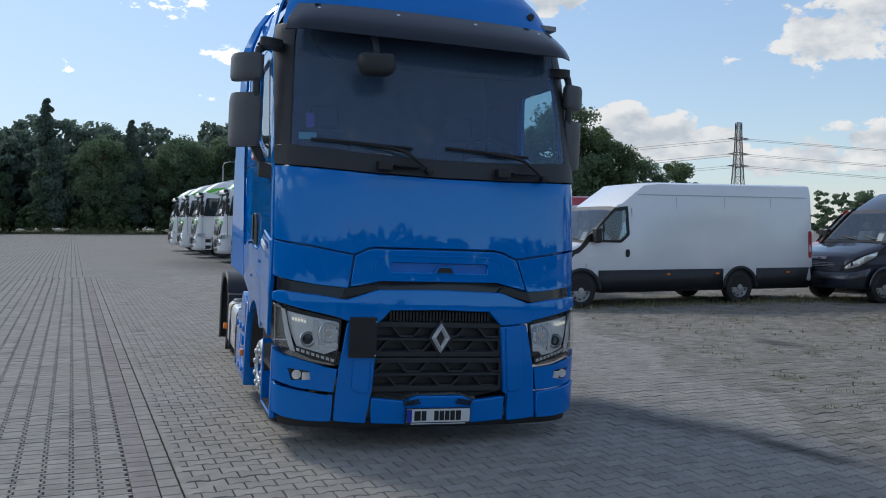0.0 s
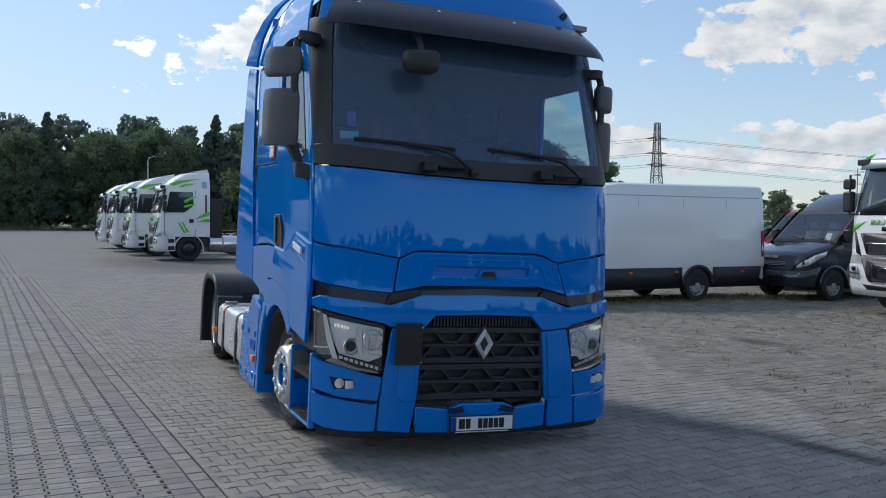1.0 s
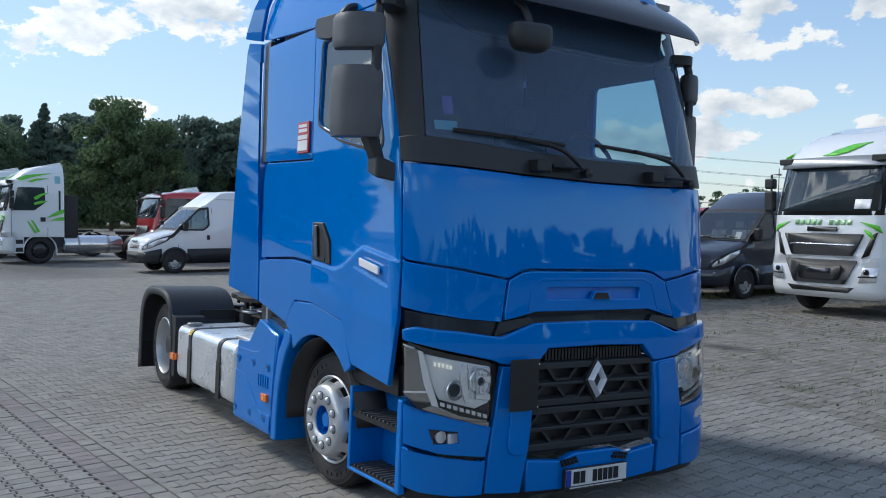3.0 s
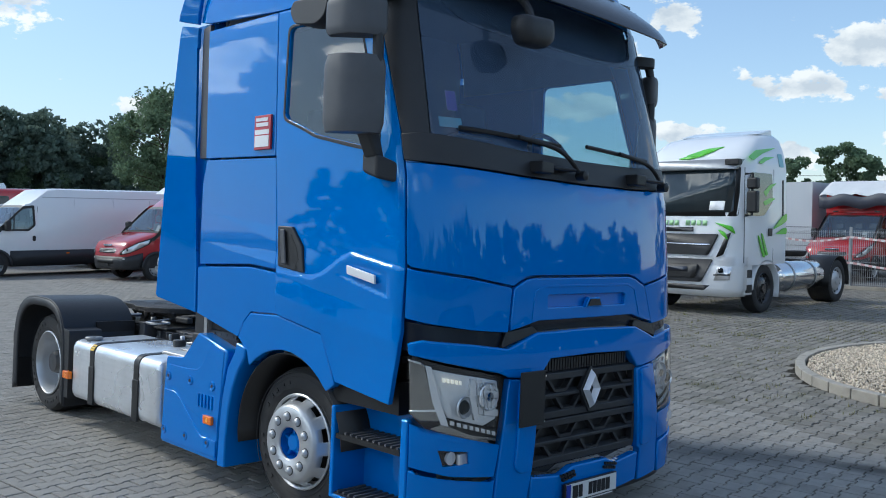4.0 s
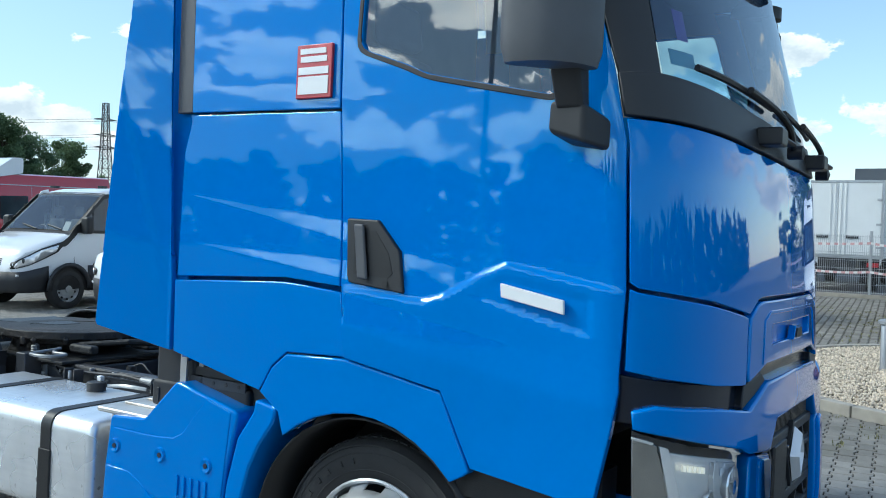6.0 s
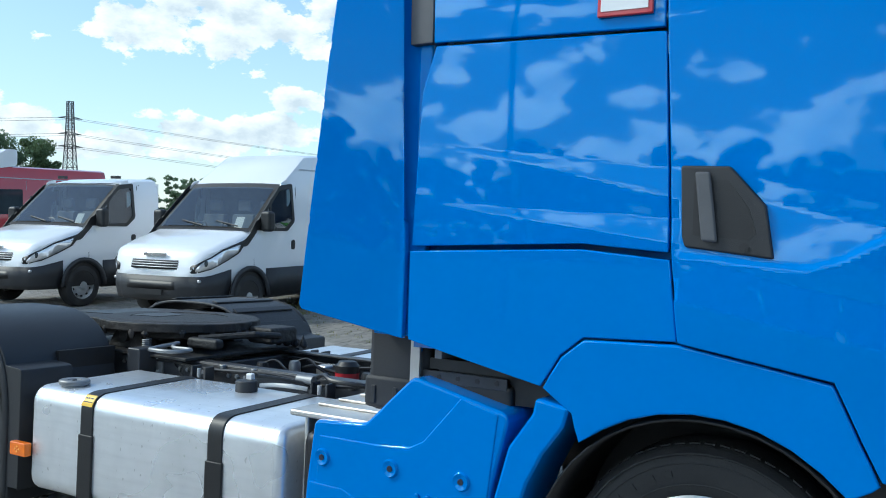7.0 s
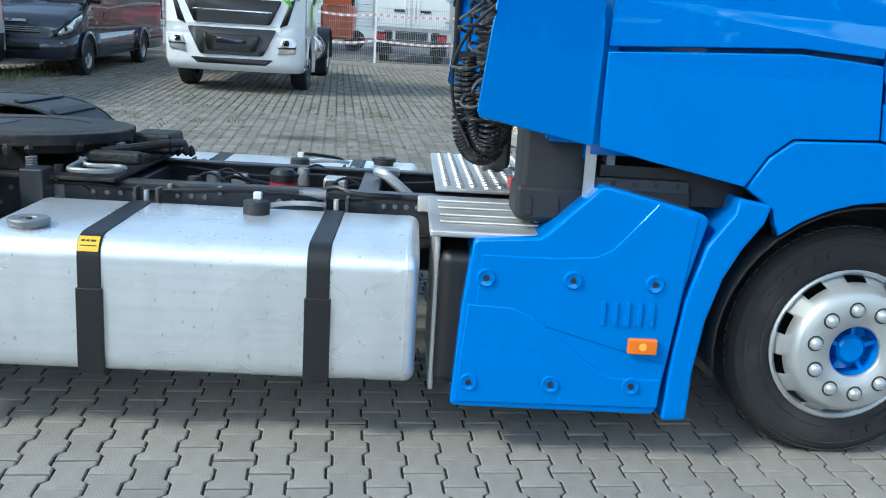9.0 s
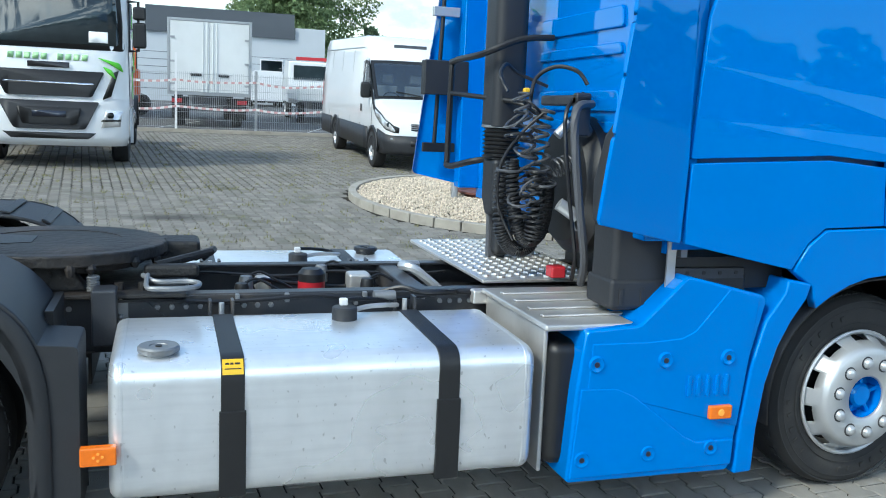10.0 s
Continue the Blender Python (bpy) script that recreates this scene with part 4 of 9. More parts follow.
def build_bumper():
    cab = truck
    # one brow over both lamps and the grille
    upper = [(1.22, 1.235), (0.98, 1.215), (0.74, 1.185), (0.50, 1.265), (0.0, 1.275)]
    under = [(0.0, 1.115), (0.40, 1.105), (0.50, 1.0), (0.56, 1.0), (0.74, 1.02), (0.80, 1.045), (1.05, 1.095), (1.2, 1.13)]
    run = [(sy(0.288, -1), 1.215)] + [(sx(XC - x), z) for x, z in upper] + [(sx(XC + x), z) for x, z in upper[-2::-1]] + [(sy(0.288, 1), 1.215), (sy(0.288, 1), 1.15)]
    run += [(sx(XC + x), z) for x, z in under[::-1]] + [(sx(XC - x), z) for x, z in under[1:]] + [(sy(0.288, -1), 1.15)]
    skin("bumper_brow", rel(run, 0.002), BLUE, cab, 0.01, 0.05, step=0.035, bevel=0.012)
    for g in (-1, 1):
        m = lambda x: sx(XC + g * (x))
        e = sy(0.288, g)
        # upright beside the grille
        skin("bumper_upright", rel([(m(0.50), 0.995), (m(0.735), 1.015), (m(0.80), 0.66), (m(0.84), 0.255), (m(0.575), 0.235), (m(0.575), 0.45), (m(0.535), 0.47)], 0.002), BLUE, cab, 0.004, 0.05, bevel=0.012)
        skin("upright_inset", soften([(m(0.535), 0.985), (m(0.665), 0.995), (m(0.70), 0.52), (m(0.66), 0.475), (m(0.565), 0.475)], 0.03, 3), BLUE, cab, 0.022, 0.03, bevel=0.012)
        # fog lamp panel and lower corner
        skin("fog_lamp_panel", rel([(m(0.80), 0.665), (m(1.0), 0.685), (m(1.2), 0.735), (e, 0.80), (e, 0.545), (m(1.23), 0.535), (m(1.1), 0.50), (m(0.83), 0.475)]), BLUE, cab, 0.0, 0.04, step=0.035,
             hole=[(m(0.995), 0.565), (m(1.005), 0.64), (m(1.17), 0.655), (m(1.14), 0.555)])
        skin("bumper_corner", rel([(m(0.83), 0.47), (m(1.1), 0.495), (m(1.23), 0.53), (e, 0.54), (e, 0.30), (m(1.2), 0.27), (m(1.02), 0.25), (m(0.845), 0.25)]), BLUE, cab, 0.012, 0.05, step=0.035, bevel=0.012)
        f = skin("fog_lamp", [(m(0.985), 0.555), (m(0.995), 0.65), (m(1.18), 0.665), (m(1.15), 0.545)], LAMP_DK, cab, -0.03, 0.01, label="clear fog lamp in the bumper corner")
        c = skin_point(m(1.105), 0.605, -0.012)
        part("fog_reflector", lathe([(0.036, -0.012), (0.030, 0.008), (0.018, 0.016), (0.001, 0.018)], 16, "y", c), LAMP_IN, f)
        c2 = skin_point(m(1.03), 0.59, -0.012)
        part("corner_reflector", boxes((c2.x - 0.035, c2.x + 0.035, c2.y - 0.004, c2.y + 0.02, 0.565, 0.625)), LAMP_IN, f, bevel=0.006)
        gl = skin("fog_lens", [(m(0.992), 0.562), (m(1.002), 0.643), (m(1.173), 0.658), (m(1.143), 0.552)], LENS, f, -0.004, 0, bevel=0)
        gl.visible_shadow = False
        build_headlamp(g, m, e)
    # lower middle apron
    ap = [(-0.575, 0.45), (-0.545, 0.44), (-0.30, 0.415), (-0.20, 0.455), (0.16, 0.455), (0.26, 0.415), (0.505, 0.44), (0.535, 0.45), (0.53, 0.245), (0.2, 0.225), (-0.24, 0.225), (-0.57, 0.235)]
    skin("bumper_apron", rel([(sx(x), z) for x, z in ap], 0.003), BLUE, cab, 0.006, 0.05, bevel=0.014)
    for g in (-1, 1):
        bm = bmesh.new()
        for i in range(5):
            for j in range(2):
                x = XC + g * (0.155 + i * 0.026 + j * 0.012)
                box(bm, x - 0.009, x + 0.009, -0.003, 0.02, 0.392 + j * 0.022 - 0.004 * i, 0.408 + j * 0.022 - 0.004 * i)
        part("apron_vent", bm, BLACK, cab)
    skin("bumper_skirt", [(sy(0.288), 0.29), (sx(-0.85), 0.27), (sx(0.81), 0.27), (sy(0.288, 1), 0.29), (sy(0.288, 1), 0.20), (sx(0.8), 0.20), (sx(-0.84), 0.20), (sy(0.288), 0.20)], BLACK, cab, -0.04, 0.02)
    # number plate: plain bars for the writing
    y = -0.014
    pl = part("number_plate", boxes((-0.285, 0.245, y, y + 0.02, 0.232, 0.362)), BLACK, cab, "white number plate with dark characters", bevel=0.004)
    part("plate_face", boxes((-0.275, 0.235, y - 0.004, y + 0.004, 0.254, 0.356)), PLATE, pl)
    part("plate_band", boxes((-0.275, -0.235, y - 0.006, y + 0.002, 0.255, 0.355)), EUBLUE, pl)
    x = -0.215
    for wd in (0.058, 0.046, 0.0, 0.044, 0.044, 0.044, 0.044, 0.05):
        if wd:
            part("plate_character", boxes((x, x + wd - 0.008, y - 0.007, y, 0.268, 0.342)), INK, pl)
        x += wd if wd else 0.055
    part("plate_caption", boxes((-0.24, 0.2, y - 0.004, y + 0.002, 0.239, 0.246)), PLATE, pl)
    # hanging black cover beside the grille
    part("cover_plate", boxes((-0.755, -0.545, -0.045, -0.032, 0.755, 1.06)), BLACK, cab, "flat black plate fixed beside the grille", bevel=0.004)
    for z in (0.775, 1.03):
        part("cover_bolt", lathe([(0.006, -0.012), (0.005, 0.002), (0.001, 0.003)], 8, "y", (-0.553, -0.04, z)), CHROME, cab)
    build_grille()


def build_headlamp(g, m, e):
    """A wraparound lamp: dark bezel, bright bowls, light strip, clear cover."""
    outl = [(m(0.775), 1.015), (m(0.80), 1.035), (m(1.05), 1.085), (m(1.2), 1.12), (e, 1.145), (e, 0.81), (m(1.22), 0.755), (m(1.0), 0.70), (m(0.815), 0.68), (m(0.80), 0.72)]
    h = skin("headlamp", outl, LAMP_DK, truck, -0.045, 0.02, label="clear wraparound headlamp with bright bowls and light strip")
    wing = [(m(1.215), 1.10), (m(1.235), 1.115), (e, 1.125), (e, 0.83), (m(1.235), 0.80), (m(1.15), 0.80), (m(1.19), 0.93)]
    skin("side_marker", wing, LAMP_SM, h, -0.015, 0.02)
    skin("side_chrome", [(m(1.188), 1.092), (m(1.214), 1.10), (m(1.186), 0.90), (m(1.150), 0.785), (m(1.112), 0.775), (m(1.155), 0.91)], LAMP_IN, h, -0.008, 0.015, bevel=0.002)
    skin("side_chrome", [(m(1.165), 0.868), (e, 0.855), (e, 0.845), (m(1.165), 0.855)], LAMP_IN, h, -0.008, 0.015, bevel=0.002)
    skin("side_chrome", [(m(1.225), 1.112), (e, 1.128), (e, 1.118), (m(1.23), 1.102)], LAMP_IN, h, -0.006, 0.015, bevel=0.002)
    skin("chrome_sweep", [(m(1.150), 0.785), (m(1.112), 0.775), (m(1.0), 0.728), (m(0.83), 0.695), (m(0.825), 0.680), (m(1.0), 0.705), (m(1.2), 0.762)], LAMP_SM, h, -0.010, 0.012, bevel=0.002)
    for x0, x1, za, zb in ((0.80, 0.90, 1.0, 0.80), (0.905, 0.945, 1.015, 0.815)):
        for i in range(4):
            z1 = za - (za - zb) * i / 4
            z2 = za - (za - zb) * (i + 0.86) / 4
            skin("reflector_facet", [(m(x0), z1), (m(x1), z1 + 0.012), (m(x1), z2 + 0.012), (m(x0), z2)], LAMP_IN, h, -0.024 + 0.005 * (i % 2), 0.012, bevel=0.006)
    skin("lower_trim", [(m(0.81), 0.745), (m(1.0), 0.775), (m(1.19), 0.845), (m(1.20), 0.80), (m(1.0), 0.725), (m(0.82), 0.695)], BLACK, h, -0.022, 0.015, bevel=0.002)
    bowl = soften([(m(0.79), 1.005), (m(1.195), 1.078), (m(1.16), 0.92), (m(1.105), 0.795), (m(0.90), 0.750), (m(0.875), 0.79), (m(0.81), 0.785)], 0.02, 3)
    skin("reflector_tray", bowl, LAMP_TRAY, h, -0.034, 0.01)
    for i in range(7):
        a = 0.835 + i * 0.022
        skin("reflector_flute", [(m(a), 0.985 + 0.004 * i), (m(a + 0.016), 0.988 + 0.004 * i), (m(a + 0.016), 0.84), (m(a), 0.84)], LAMP_IN, h, -0.016 - 0.004 * (i % 2), 0.012, bevel=0.005)
    for x, z, r in ((1.03, 0.875, 0.062), (0.875, 0.925, 0.078)):
        c = skin_point(m(x), z, -0.030)
        big = r > 0.07
        part("main_beam_bowl" if big else "projector", lathe([(r, -0.02), (r * 0.94, -0.026), (r * 0.75, -0.004 if not big else 0.022), (r * 0.35, 0.012), (0.001, 0.008)], 24, "y", c), LAMP_IN, h)
        if not big:
            part("projector_lens", lathe([(0.04, -0.014), (0.03, -0.028), (0.001, -0.034)], 20, "y", c), GLASS_D, h)
        else:
            part("bulb_shield", lathe([(0.026, -0.03), (0.024, -0.016), (0.001, -0.014)], 16, "y", c), CHROME, h)
    skin("fin", [(m(0.955), 1.02), (m(0.985), 1.025), (m(0.995), 0.93), (m(0.965), 0.80), (m(0.94), 0.80)], LAMP_IN, h, -0.014, 0.02, bevel=0.003)
    for i in range(5):
        a = 1.040 + i * 0.022
        skin("led_module", [(m(a), 1.015 + 0.004 * i), (m(a + 0.012), 1.018 + 0.004 * i), (m(a + 0.012), 0.996 + 0.004 * i), (m(a), 0.993 + 0.004 * i)], LED, h, -0.012, 0.008, bevel=0)
    for i in range(8):
        a = 0.83 + i * 0.036
        skin("running_light", [(m(a), 0.730 + 0.010 * i), (m(a + 0.026), 0.738 + 0.010 * i), (m(a + 0.026), 0.714 + 0.010 * i), (m(a), 0.706 + 0.010 * i)], LAMP_IN, h, -0.008, 0.012, bevel=0.003)
    gl = skin("lamp_cover", outl, LENS, h, 0.004, 0, step=0.035, bevel=0)
    gl.visible_shadow = False


def build_grille():
    """Black grille: ribbed top, two tiers of stepped openings, each with zigzag bars."""
    y0 = 0.055
    out = [(-0.43, 1.112), (0.39, 1.112), (0.48, 1.0), (0.515, 0.47), (0.27, 0.425), (0.17, 0.465), (-0.21, 0.465), (-0.31, 0.425), (-0.565, 0.46), (-0.53, 1.0)]
    gr = part("radiator_grille", prism(out, 0.10, 0.13, "y"), BLACK, truck, "matt black radiator grille with stepped zigzag bars")
    bm = bmesh.new()
    for x in lin(-0.42, 0.38, 30):
        box(bm, x - 0.008, x + 0.008, 0.05, 0.11, 1.03, 1.10)
    part("ribbed_intake", bm, BLACK, gr)
    for z in (0.755, 0.485):
        bm = bmesh.new()
        for x in lin(-0.50, 0.46, 34):
            box(bm, x - 0.008, x + 0.008, 0.07, 0.11, z - 0.02, z + 0.02)
        part("ribbed_intake", bm, BLACK, gr)
    for k, (zt, zb, xl, xr) in enumerate(((1.01, 0.785, -0.53, 0.485), (0.735, 0.515, -0.55, 0.50))):
        bm = bmesh.new()
        bars = (zt, (zt + zb) / 2, zb)
        for i, z in enumerate(bars):
            hgt = 0.020 if i != 1 else 0.010
            v = box(bm, xl, xr, y0 - 0.012, y0 + 0.03, z - hgt, z + hgt)
            for q in v:
                q.co.z += -0.02 * (1 if q.co.y < y0 else 0) + 0.006
        for side in (xl, xr):
            box(bm, side - 0.012, side + 0.012, y0 - 0.01, y0 + 0.04, zb - 0.02, zt + 0.02)
        part("grille_bar", bm, PLASTIC, gr, bevel=0.005)
        for row in range(2):
            a, b = bars[row + 1] + 0.012, bars[row] - 0.022
            zig = bmesh.new()
            x, pts, up = xl + 0.02 - 0.095 * ((row + k) % 2), [], (row + k) % 2 == 0
            while x < xr - 0.01:
                pts += [(x, b if up else a), (x + 0.105, b if up else a)]
                x += 0.175
                up = not up
            pts = [(max(xl + 0.012, min(xr - 0.012, p[0])), p[1]) for p in pts]
            for p, q in zip(pts, pts[1:]):
                dx, dz = q[0] - p[0], q[1] - p[1]
                size = math.hypot(dx, dz)
                if size < 0.01:
                    continue
                nx, nz = -dz / size * 0.0085, dx / size * 0.0085
                prism([(p[0] - nx, p[1] - nz), (q[0] - nx, q[1] - nz), (q[0] + nx, q[1] + nz), (p[0] + nx, p[1] + nz)], y0 - 0.006, y0 + 0.03, "y", zig)
            part("grille_zigzag", zig, PLASTIC, gr)
    # plain lozenge badge
    c = (-0.015, 0.0, 0.90)
    o, i = [(0, 0.12), (0.078, 0.0), (0, -0.12), (-0.078, 0.0)], [(0, 0.062), (0.034, 0.0), (0, -0.062), (-0.034, 0.0)]
    bm = bmesh.new()
    ov = [bm.verts.new((c[0] + p[0], 0.025, c[2] + p[1])) for p in o]
    mv = [bm.verts.new((c[0] + (p[0] + q[0]) / 2, -0.01, c[2] + (p[1] + q[1]) / 2)) for p, q in zip(o, i)]
    iv = [bm.verts.new((c[0] + p[0], 0.03, c[2] + p[1])) for p in i]
    for k in range(4):
        j = (k + 1) % 4
        bm.faces.new((ov[k], ov[j], mv[j], mv[k]))
        bm.faces.new((mv[k], mv[j], iv[j], iv[k]))
    part("badge", bm, BADGE, gr, "silver lozenge badge on the grille", smooth=0)
    part("badge_mount", prism([(c[0] + p[0] * 1.25, c[2] + p[1] * 1.2) for p in o], 0.03, 0.06, "y"), PLASTIC, gr)


def build_mirrors():
    for g in (-1, 1):
        XC = -0.047 if g < 0 else -0.235
        k = lambda x, y, z: (XC + g * x, y, z)
        mr = part("mirror_arm", tube(smooth_line([k(1.25, 0.56, 3.13), k(1.33, 0.50, 3.135), k(1.395, 0.46, 3.10), k(1.415, 0.445, 2.95), k(1.415, 0.440, 2.75), k(1.41, 0.44, 2.58)], 5), 0.030, 10), PLASTIC, truck, "dark grey mirror arm with two housings")
        hull = [k(1.245, 0.40, 2.065), k(1.245, 0.40, 2.165), k(1.245, 0.56, 2.20), k(1.245, 0.56, 2.085), k(1.375, 0.47, 2.085), k(1.375, 0.47, 2.225), k(1.37, 0.60, 2.235), k(1.36, 0.61, 2.13)]
        bm = bmesh.new()
        v = [bm.verts.new(p) for p in hull]
        for f in ((0, 1, 2, 3), (4, 7, 6, 5), (0, 4, 5, 1), (1, 5, 6, 2), (2, 6, 7, 3), (3, 7, 4, 0)):
            bm.faces.new([v[i] for i in f])
        part("arm_foot", bm, PLASTIC, mr, bevel=0.018, seg=3)
        bm = bmesh.new()
        low, high = [bm.verts.new(k(*p)) for p in ((1.31, 0.475, 2.20), (1.375, 0.475, 2.20), (1.375, 0.575, 2.20), (1.31, 0.575, 2.20))], [bm.verts.new(k(*p)) for p in ((1.375, 0.455, 2.36), (1.455, 0.47, 2.36), (1.455, 0.575, 2.36), (1.375, 0.545, 2.36))]
        bm.faces.new(low[::-1])
        bm.faces.new(high)
        for i in range(4):
            bm.faces.new((low[i], low[(i + 1) % 4], high[(i + 1) % 4], high[i]))
        part("arm_neck", bm, PLASTIC, mr, bevel=0.015, seg=3)
        part("arm_foot", prism(soften([(XC + g * p[0], p[1]) for p in ((1.22, 0.46), (1.34, 0.39), (1.41, 0.41), (1.39, 0.47), (1.22, 0.66))], 0.03, 3), 3.09, 3.16, "z"), PLASTIC, mr, bevel=0.03)
        for zc, hz, nm in ((2.935, 0.10, "upper_mirror"), (2.525, 0.205, "lower_mirror")):
            prof = soften([(1.365, 0.45), (1.385, 0.395), (1.50, 0.43), (1.585, 0.52), (1.605, 0.64), (1.585, 0.685), (1.545, 0.68), (1.38, 0.50)], 0.05, 4)
            bm = bmesh.new()
            rings = []
            for t in lin(-1, 1, 8):
                f = (1 - abs(t) ** 9 * 0.10)
                rings.append([bm.verts.new((XC + g * (1.49 + (p[0] - 1.49) * f), 0.53 + (p[1] - 0.53) * f, zc + hz * t)) for p in prof])
            for a, b in zip(rings, rings[1:]):
                for i in range(len(prof)):
                    bm.faces.new((a[i], a[(i + 1) % len(prof)], b[(i + 1) % len(prof)], b[i]))
            bm.faces.new(rings[0][::-1])
            bm.faces.new(rings[-1])
            hs = part(nm, bm, PLASTIC_G, mr, "dark grey mirror housing", smooth=50)
            part("mirror_glass", prism([(XC + g * 1.40, 0.525), (XC + g * 1.535, 0.676), (XC + g * 1.53, 0.682), (XC + g * 1.395, 0.531)], zc - hz * 0.85, zc + hz * 0.85, "z"), CHROME, hs)
    # kerb mirror over the passenger door
    km = part("kerb_mirror", tube(smooth_line([(-1.27, 1.0, 3.20), (-1.36, 1.0, 3.19), (-1.42, 0.99, 3.12), (-1.43, 0.98, 3.04)], 4), 0.03), PLASTIC, truck)
    part("kerb_mirror_housing", prism(soften([(0.80, 3.10), (0.84, 2.99), (0.92, 2.955), (1.12, 2.985), (1.17, 3.06), (1.14, 3.12)], 0.03, 3), -1.53, -1.37, "x"), PLASTIC, km, bevel=0.03)


def build_flank():
    """Handle, reflector, price tag, steps, lower covers."""
    X = xc(1.7) - HALF
    hd = part("door_handle", prism([(1.495, 1.822), (1.345, 1.818), (1.238, 1.70), (1.21, 1.54), (1.475, 1.568), (1.485, 1.60)], X - 0.022, X + 0.02, "x"), PLASTIC, truck, "black recessed door handle", bevel=0.008)
    part("handle_recess", prism([(1.45, 1.775), (1.35, 1.775), (1.285, 1.69), (1.262, 1.615), (1.285, 1.595), (1.45, 1.605)], X - 0.0235, X - 0.021, "x"), BLACK, hd)
    part("grip", prism([(1.447, 1.80), (1.400, 1.80), (1.372, 1.585), (1.42, 1.588)], X - 0.042, X - 0.026, "x"), PLASTIC_G, hd, bevel=0.008)
    part("lock", lathe([(0.014, -0.003), (0.010, 0.003)], 12, "x", (X - 0.024, 1.295, 1.572)), BLACK, hd)
    rf = part("reflective_strip", prism([(0.795, 1.607), (0.548, 1.562), (0.545, 1.513), (0.79, 1.557)], X - 0.026, X - 0.01, "x"), WHITE_ST, truck, "white reflective strip on the door", bevel=0.004)
    X = xc(2.45) - HALF
    tg = part("price_tag", boxes((X - 0.014, X + 0.002, 1.60, 1.785, 2.305, 2.525)), RED_ST, truck, "red sale tag with white fields", bevel=0.004)
    for z0, z1, y0, y1, nm in ((2.452, 2.476, 1.625, 1.762, "tag_title"), (2.486, 2.508, 1.63, 1.765, "tag_title"), (2.402, 2.432, 1.615, 1.772, "tag_field"), (2.322, 2.394, 1.615, 1.772, "tag_field")):
        part(nm, boxes((X - 0.017, X - 0.012, y0, y1, z0, z1)), WHITE_ST, tg)
    # steps between bumper and wheel
    X = XC - HALF
    st = part("step_well", boxes((X + 0.05, X + 0.30, 0.345, 0.365, 0.26, 0.80), (X + 0.26, X + 0.28, 0.345, 0.98, 0.26, 0.86), (X + 0.02, X + 0.40, 0.93, 0.965, 0.24, 0.78), (X + 0.02, X + 0.40, 0.33, 0.95, 0.24, 0.265)), BLUE, truck, "blue entry step well", bevel=0.01)
    for z in (0.275, 0.62):
        s = part("step_tread", boxes((X + 0.03, X + 0.255, 0.37, 0.925, z - 0.03, z)), BLACK, st, "black grated step")
        for y in lin(0.40, 0.90, 10):
            part("tread_bar", boxes((X + 0.04, X + 0.25, y - 0.008, y + 0.008, z, z + 0.012)), PLASTIC_G, s)
    part("step_edge", boxes((X + 0.015, X + 0.06, 0.30, 0.355, 0.24, 0.80)), BLUE, st, bevel=0.012)
    part("door_sill", boxes((X + 0.06, X + 0.2, 0.42, 1.0, 0.80, 0.98)), BLACK, truck)
    # cover behind the front wheel
    Y = X - 0.015
    cov = [(2.90, 0.845), (2.66, 0.86), (2.455, 1.06), (2.085, 0.975), (2.06, 0.955), (2.12, 0.70), (2.18, 0.20), (2.955, 0.205), (2.93, 0.60)]
    bm = bmesh.new()
    sc = soften(cov, 0.02, 2)
    prism(sc, Y, Y + 0.30, "x", bm)
    cv = part("side_cover", bm, BLUE, truck, "blue bolted side cover behind the front wheel", bevel=0.018, seg=3)
    part("cover_crease", prism([(2.91, 0.605), (2.75, 0.60), (2.67, 0.565), (2.42, 0.375), (2.36, 0.345), (2.17, 0.345), (2.175, 0.23), (2.94, 0.225)], Y - 0.007, Y + 0.01, "x"), BLUE, cv, bevel=0.007, seg=3)
    part("cover_crease", prism([(2.87, 0.79), (2.60, 0.79), (2.46, 0.80), (2.40, 0.83), (2.25, 1.005), (2.10, 0.965), (2.16, 0.40), (2.88, 0.60)], Y - 0.004, Y + 0.01, "x"), BLUE, cv, bevel=0.006, seg=3)
    for y, z in ((2.85, 0.705), (2.535, 0.71), (2.235, 0.71), (2.89, 0.305), (2.585, 0.31), (2.285, 0.315)):
        part("bolt_cup", lathe([(0.036, -0.003), (0.030, -0.013), (0.024, -0.012), (0.018, -0.009), (0.001, -0.009)], 18, "x", (Y - 0.001, y, z)), BLUE, cv)
        part("cover_bolt", lathe([(0.013, -0.008), (0.011, -0.014), (0.001, -0.014)], 8, "x", (Y, y, z)), NAVY, cv)
    for i in range(5):
        y = 2.235 + i * 0.045
        part("vent_slot", prism(soften([(y - 0.010, 0.545), (y + 0.010, 0.545), (y + 0.010, 0.64), (y - 0.010, 0.64)], 0.009, 2), Y - 0.013, Y, "x"), BLUE, cv, bevel=0.004)
    mk = part("marker_lamp", boxes((Y - 0.028, Y - 0.002, 2.205, 2.315, 0.445, 0.505)), AMBER, cv, "orange side marker lamp", bevel=0.008)
    part("lamp_core", lathe([(0.017, 0.004), (0.014, -0.002), (0.001, -0.003)], 12, "x", (Y - 0.029, 2.26, 0.475)), AMBER_HOT, mk)
    # guard behind the wheel
    gd = [(1.965, 1.04), (1.84, 1.02), (1.86, 0.95), (1.93, 0.85), (1.985, 0.74), (2.03, 0.58), (2.055, 0.38), (2.06, 0.185), (2.155, 0.18), (2.14, 0.44), (2.115, 0.65), (2.06, 0.86), (1.975, 0.985)]
